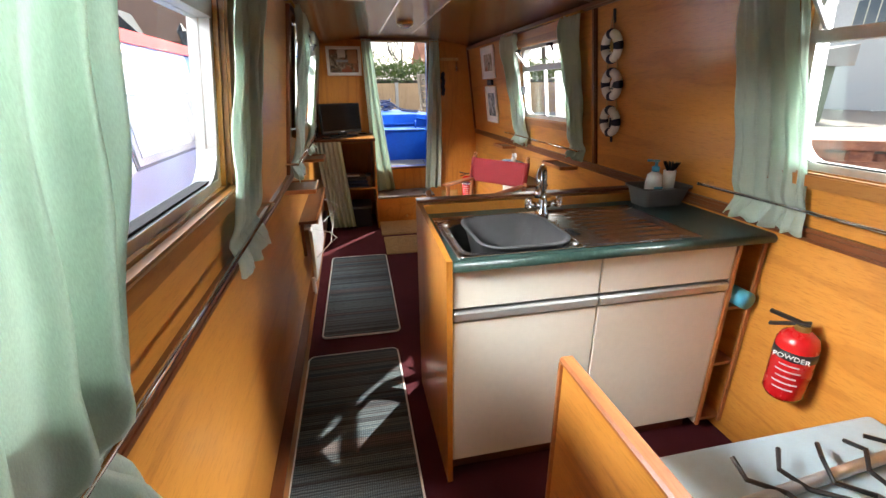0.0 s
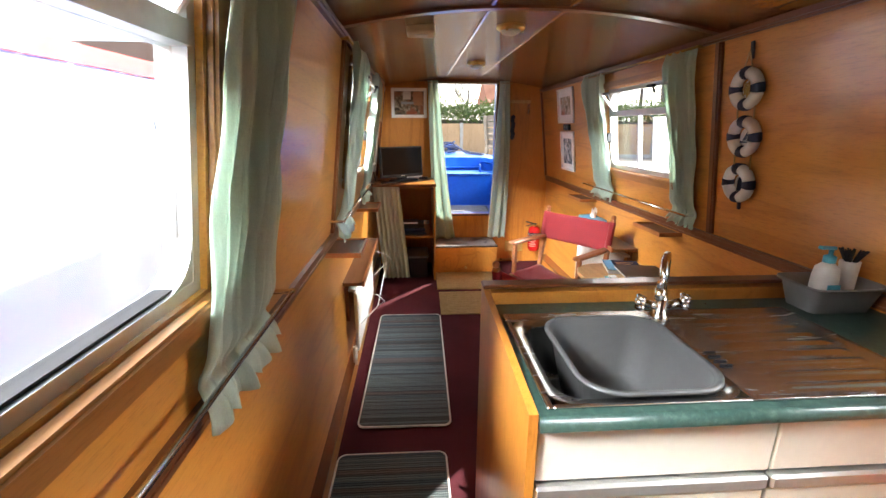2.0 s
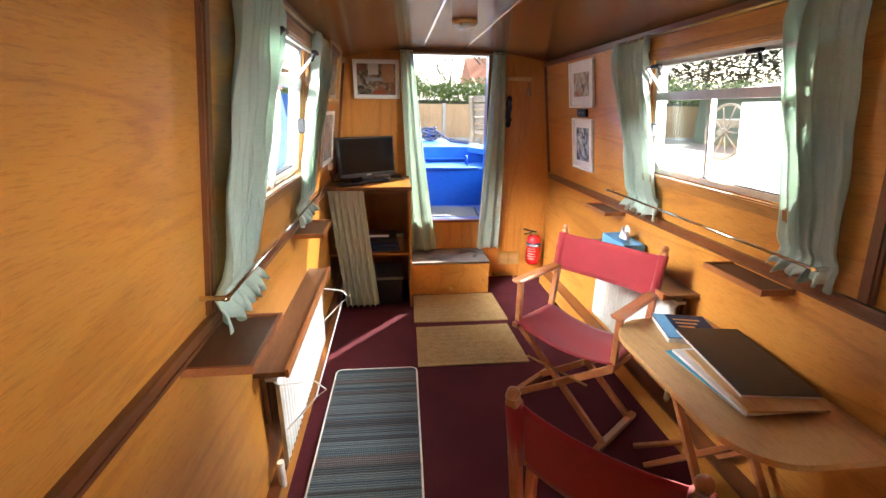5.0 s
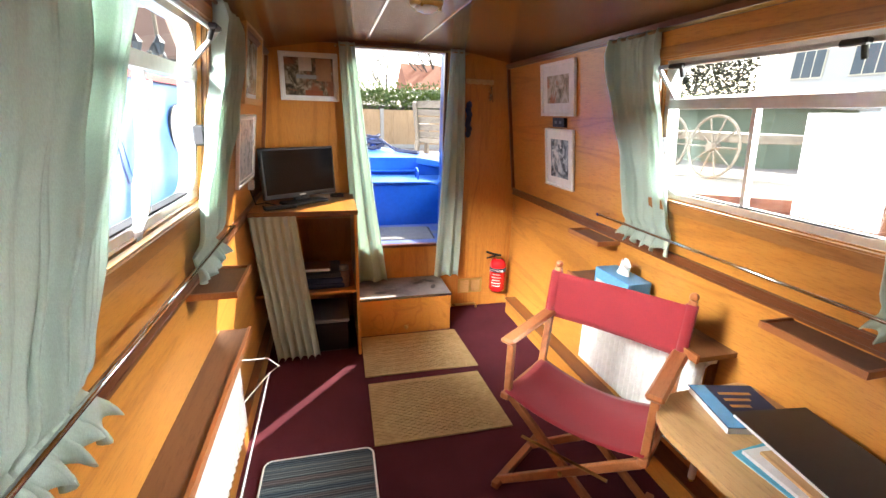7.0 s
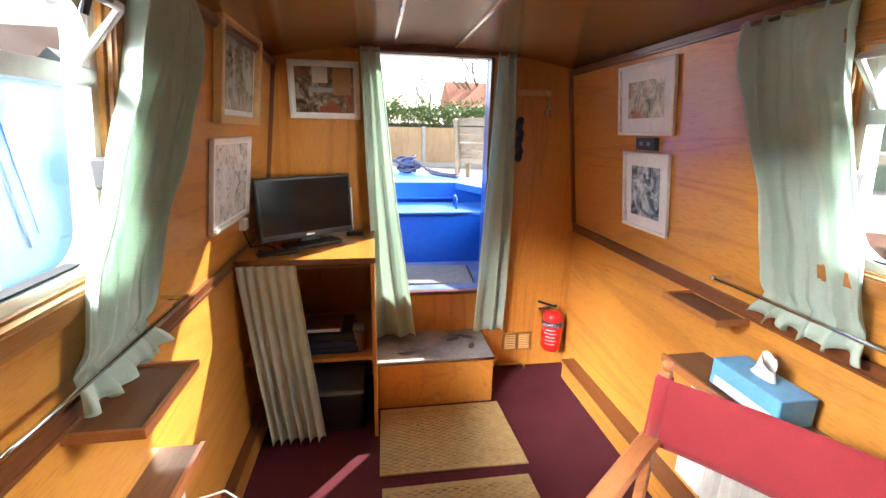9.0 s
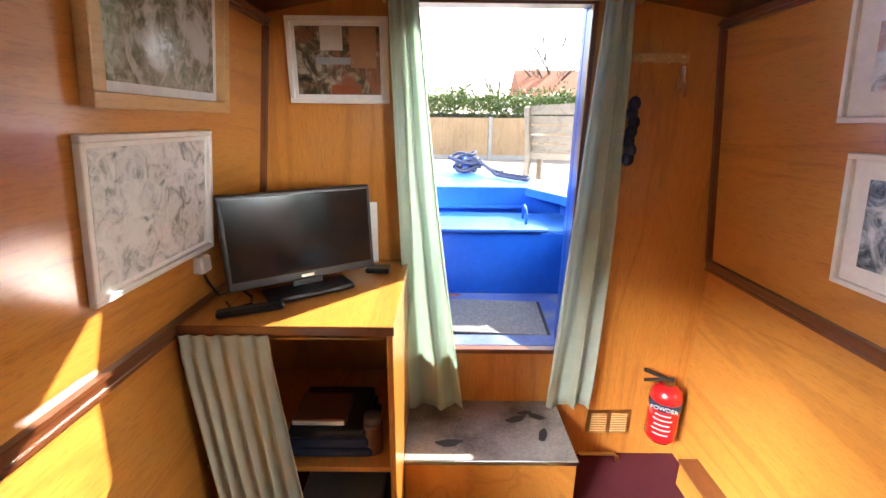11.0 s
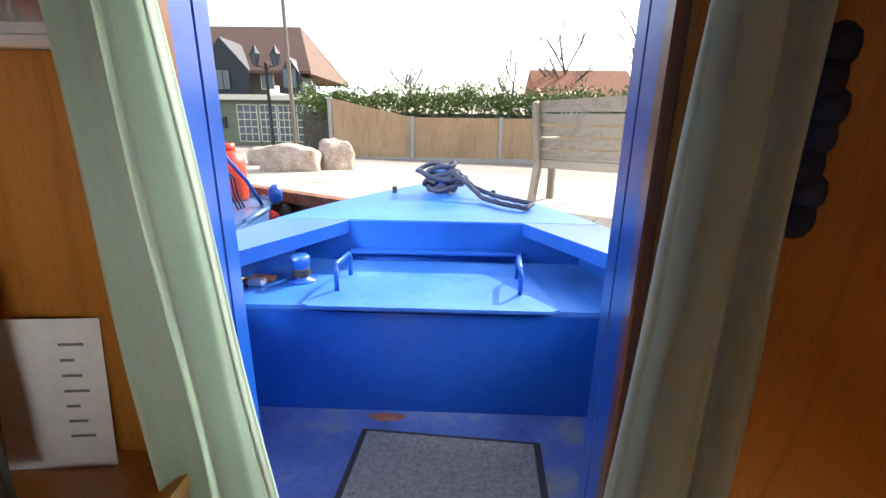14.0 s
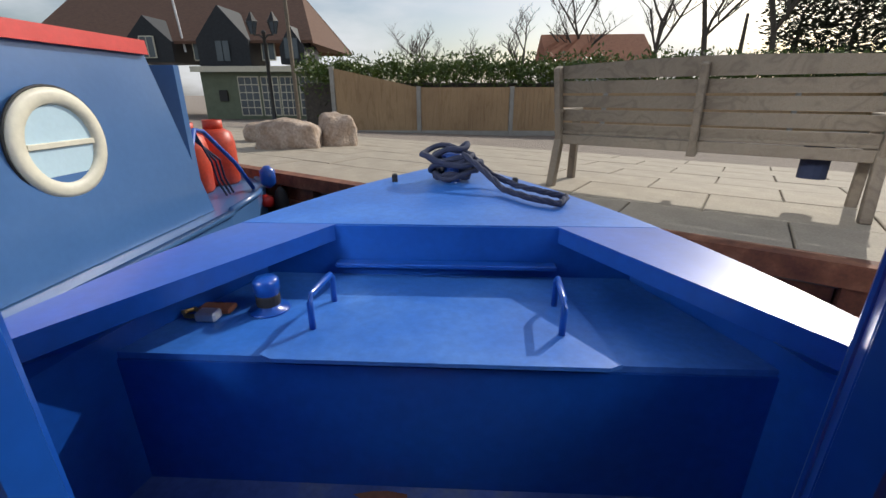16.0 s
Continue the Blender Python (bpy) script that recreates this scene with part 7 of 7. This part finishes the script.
part("bow_band", tube(bmesh.new(), [(-1.54, 8.4, 0.62), (-1.60, 8.62, 0.55), (-1.84, 8.93, 0.5)], 0.05, 8), BOAT2TOP, nb, "red bow flash", True)
# porthole
pc = Vector((nx(1.24) + 0.004, 6.80, 1.245))
ntp = Matrix.Translation(pc) @ Matrix(((0, 0.0, 1, 0), (1, 0, 0, 0), (0, 1, 0, 0), (0, 0, 0, 1)))
ph_ = part("porthole", lathe(bmesh.new(), [(0.225, 0.0), (0.225, 0.015), (0.205, 0.024), (0.165, 0.024), (0.158, 0.01), (0.158, 0.0)], ntp, 40), CREAMPAINT, nb, "cream rimmed round porthole", True)
# flat pale blue colour paints the sky's reflection on this glass
part("glass", lathe(bmesh.new(), [(0.157, 0.003), (0.157, 0.008)], ntp, 32), PALEBLUE, ph_, "glass with the sky reflection painted pale blue")
part("bar", bx((-0.157, -0.012, 0.004), (0.157, 0.012, 0.02), 0.003, ntp), CREAMPAINT, ph_)
part("seal", tube(bmesh.new(), [ntp @ Vector((0.23 * math.cos(a), 0.23 * math.sin(a), 0.004)) for a in [math.tau * i / 40 for i in range(40)]], 0.006, 6, True), RUBBER, ph_)
# rectangular windows in its side
for y0, y1 in ((3.42, 4.60), (1.1, 2.1), (-1.6, -0.6)):
    def arch(inset, z_low, z_spring, z_crown, d0, d1):
        """An arched plate on the neighbour's side: straight foot and sides under a flat curve."""
        out = [(y0 + inset, z_low), (y1 - inset, z_low)]
        out += [(y1 - inset - (y1 - y0 - 2 * inset) * k / 14, z_spring + (z_crown - z_spring) * math.sin(math.pi * k / 14) ** 0.7) for k in range(15)]
        bm = bmesh.new()
        lo = [bm.verts.new((nx(z_) + d0, y_, z_)) for y_, z_ in out]
        hi = [bm.verts.new((nx(z_) + d1, y_, z_)) for y_, z_ in out]
        bm.faces.new(lo)
        bm.faces.new(hi[::-1])
        for k in range(len(out)):
            q_ = (k + 1) % len(out)
            bm.faces.new((lo[k], hi[k], hi[q_], lo[q_]))
        return bm

    w_ = part("window", arch(0.0, 1.0, 1.44, 1.60, 0.001, 0.016), ALU, nb, "arched aluminium framed cabin window")
    part("surround", arch(-0.02, 0.98, 1.45, 1.625, 0.0002, 0.006), GREYPLASTIC, w_, "grey gasket")
    part("pane", nwall(bmesh.new(), y0 + 0.05, y1 - 0.05, 1.04, 1.33, 0.0165, 0.02), NETTED, w_, "glass with pale curtains behind")
    part("pane", arch(0.06, 1.365, 1.43, 1.56, 0.0165, 0.02), NETTED, w_, "glass with pale curtains behind")
for y0, y1 in ((4.92, 5.52), (5.60, 6.2)):
    h_ = part("side_hatch", nwall(bmesh.new(), y0, y1, 0.99, 1.56, 0.001, 0.012), BOAT2, nb, "blue side hatch panel")
    part("inner_panel", nwall(bmesh.new(), y0 + 0.05, y1 - 0.05, 1.03, 1.52, 0.0125, 0.018), BOAT2, h_)
    part("catch", nwall(bmesh.new(), y1 - 0.08, y1 - 0.04, 1.25, 1.35, 0.0185, 0.03), CHROME, h_)
rl = part("bow_rail", tube(bmesh.new(), [(-1.66, 7.75, 0.72), (-1.66, 7.75, 1.10), (-1.68, 7.85, 1.22), (-1.70, 7.98, 1.20), (-1.66, 8.25, 0.95), (-1.62, 8.4, 0.72)], 0.016, 8), BLUE, nb, "bent steel bow rail", True)
for k in range(3):
    part("rail_cord", tube(bmesh.new(), [(-1.68 - 0.03 * k, 7.85, 1.20), (-1.66, 7.95 + 0.05 * k, 1.0), (-1.70, 8.05 + 0.05 * k, 0.85), (-1.68, 8.1 + 0.05 * k, 0.73)], 0.008, 6), ROPE, nb)
fn = thing("fender", (-1.42, 8.55, 0.5), "blue and black rope fender hanging at the bow", "fender")
part("body", lathe(bmesh.new(), [(0.02, -0.16), (0.055, -0.12), (0.06, 0.05), (0.04, 0.12), (0.015, 0.15)], Matrix.Translation((-1.47, 8.55, 0.55)), 16), RUBBER, fn, smooth=True)
part("float", lathe(bmesh.new(), [(0.02, 0.0), (0.06, 0.04), (0.06, 0.14), (0.02, 0.18)], Matrix.Translation((-1.50, 8.42, 0.72)), 16), BLUE, fn, "blue float", True)
for i, (x, y) in enumerate(((-2.02, 8.25), (-2.0, 8.62))):
    gb = thing("gas_bottle", (x, y, 0.716), "orange-red propane gas bottle on the foredeck", "gas bottle", "gas bottles")
    part("cylinder", lathe(bmesh.new(), [(0.13, 0.716), (0.15, 0.74), (0.15, 1.05), (0.13, 1.14), (0.06, 1.18)], Matrix.Translation((x, y, 0)), 24), GAS, gb, smooth=True)
    part("collar", lathe(bmesh.new(), [(0.075, 1.165), (0.075, 1.24), (0.068, 1.24), (0.068, 1.17)], Matrix.Translation((x, y, 0)), 20), GAS, gb, smooth=True)
    part("valve", rod(bmesh.new(), (x, y, 1.18), (x, y, 1.22), 0.02), BRASS, gb)

# the neighbour lies a little way off, at its full size
AWAY = Matrix.Translation((0.086, 5.05, 1.442)) @ Matrix.Scale(1.13, 4) @ Matrix.Translation((-0.086, -5.05, -1.442))
for ob in [o for o in scene.objects if o.parent is None and o.name.split(".")[0] in ("neighbour_boat", "fender", "gas_bottle")]:
    ob.matrix_basis = AWAY @ ob.matrix_basis

# to starboard: yard with a cart and a pale building
ct = thing("cart", (4.9, 7.4, 0.6), "pale old cart with two spoked wheels", "cart")
for wy in (8.15, 7.25):
    c = Vector((4.8, wy, 1.13))
    wh = part("wheel", tube(bmesh.new(), [c + 0.42 * Vector((0, math.cos(a), math.sin(a))) for a in [math.tau * i / 32 for i in range(32)]], 0.022, 6, True), WEATHERED, ct)
    for k in range(10):
        a = k * math.tau / 10
        part("spoke", rod(bmesh.new(), c, c + 0.42 * Vector((0, math.cos(a), math.sin(a))), 0.013, n=5), WEATHERED, wh)
    part("hub", rod(bmesh.new(), c - Vector((0.08, 0, 0)), c + Vector((0.08, 0, 0)), 0.06, n=12), WEATHERED, wh)
part("bed", bx((4.9, 6.7, 1.2), (6.0, 8.6, 1.32), 0.01), WEATHERED, ct)
b3 = thing("pale_house", (24, 18, 0.3), "pale rendered two-storey house with dark windows", "house")
part("wall", bx((22, 9, 0.3), (30, 21, 5.6), 0.0), HOUSEWHITE, b3)
bm = bmesh.new()
prism(bm, [(0, 0), (13, 0), (9.5, 2.2), (3.5, 2.2)], 0, 9)
bmesh.ops.transform(bm, matrix=Matrix.Translation((30.6, 8.5, 5.5)) @ pose(0, 0, 0, 90, 0, 90) @ Matrix.Diagonal((1, 1, -1, 1)), verts=bm.verts)
part("roof", bm, CONCRETE, b3, "grey roof")
for y in (10, 13, 16, 18.6):
    w_ = part("window", bx((21.93, y, 3.6), (21.99, y + 1.5, 4.9), 0.0), CREAMPAINT, b3)
    for k in range(3):
        part("pane", bx((21.92, y + 0.06 + 0.48 * k, 3.66), (21.929, y + 0.48 + 0.48 * k, 4.84), 0.0), DARKGLASS, w_)
sh = thing("red_brick_wall", (14, 5, 0.3), "low red brick yard wall", "wall")
part("wall", bx((13.5, -6, 0.25), (13.9, 9, 1.6), 0.01), BRICKWALL, sh)
hg = thing("green_shed", (12, 14, 0.3), "long dark green shed with low roof", "shed")
part("wall", bx((11, 11.5, 0.25), (14, 17.5, 1.9), 0.01), SAGEPAINT, hg)
part("roof", prism(bmesh.new(), [(10.7, 11.2), (14.3, 11.2), (14.3, 17.8), (10.7, 17.8)], 1.9, [2.0, 2.5, 2.5, 2.0]), CONCRETE, hg)
ln = thing("notice_sheet", (wx(1, 1.3, -0.02), 3.2, 1.2), "white paper notices taped inside the window", "paper")
part("sheet", wall_slab(bmesh.new(), 1, 2.95, 3.17, 1.19, 1.48, -0.030, -0.029), NOTICE, ln)

ln = thing("notice_sheet", (wx(-1, 1.3, -0.02), 3.3, 1.2), "creased white paper hanging inside the window", "paper")


def hung(u, v):
    z_ = 1.50 - 0.36 * v
    return Vector((wx(-1, z_, -0.015 + 0.012 * v + 0.006 * math.sin(5 * u + 7 * v)), 3.36 + 0.10 * u - 0.10 * v, z_ + 0.01 * u))


part("sheet", sheet(bmesh.new(), hung, 10, 14, 0.0006), NOTICE, ln, smooth=True)

# paving slabs on the quay
pv = new("pavement")
tagged(pv, "large weathered concrete paving slabs on the quay", "pavement", kind="structure")
bm = prism(bmesh.new(), [q(-25, 0.126), q(25, 0.126), q(25, 3.45), q(-25, 3.45)], [0.55] * 4, [gz(0) - 0.012, gz(0) - 0.012, gz(3.45) - 0.012, gz(3.45) - 0.012])
part("joint_bed", prism(bmesh.new(), [q(-25, 0.126), q(25, 0.126), q(25, 1.6), q(-25, 1.6)], 0.55, 0.688), JOINT, pv)
SW, SD = 0.9, 0.6
me = None
slab_rows = 7
for j in range(slab_rows):
    b0 = 0.14 + j * (SD + 0.012)
    for i in range(-9, 14):
        a0 = i * (SW + 0.012) + 0.45 * (j % 2)
        if me is None:
            bmx = box(bmesh.new(), (0, 0, -0.05), (SW, SD, 0), 0.006)
            me = bpy.data.meshes.new("slab")
            bmx.to_mesh(me)
            bmx.free()
            me.materials.append(SLAB)
        ob = new("slab", me)
        ob.parent = pv
        x, y = q(a0, b0)
        tilt = math.degrees(math.atan2(gz(b0 + SD) - gz(b0), SD))
        ob.matrix_basis = pose(x, y, gz(b0) + 0.002 * ((i * 7 + j * 3) % 3) + 0.004, 0, 0, math.degrees(math.atan2(QU.y, QU.x))) @ pose(0, 0, 0, tilt, 0, 0)
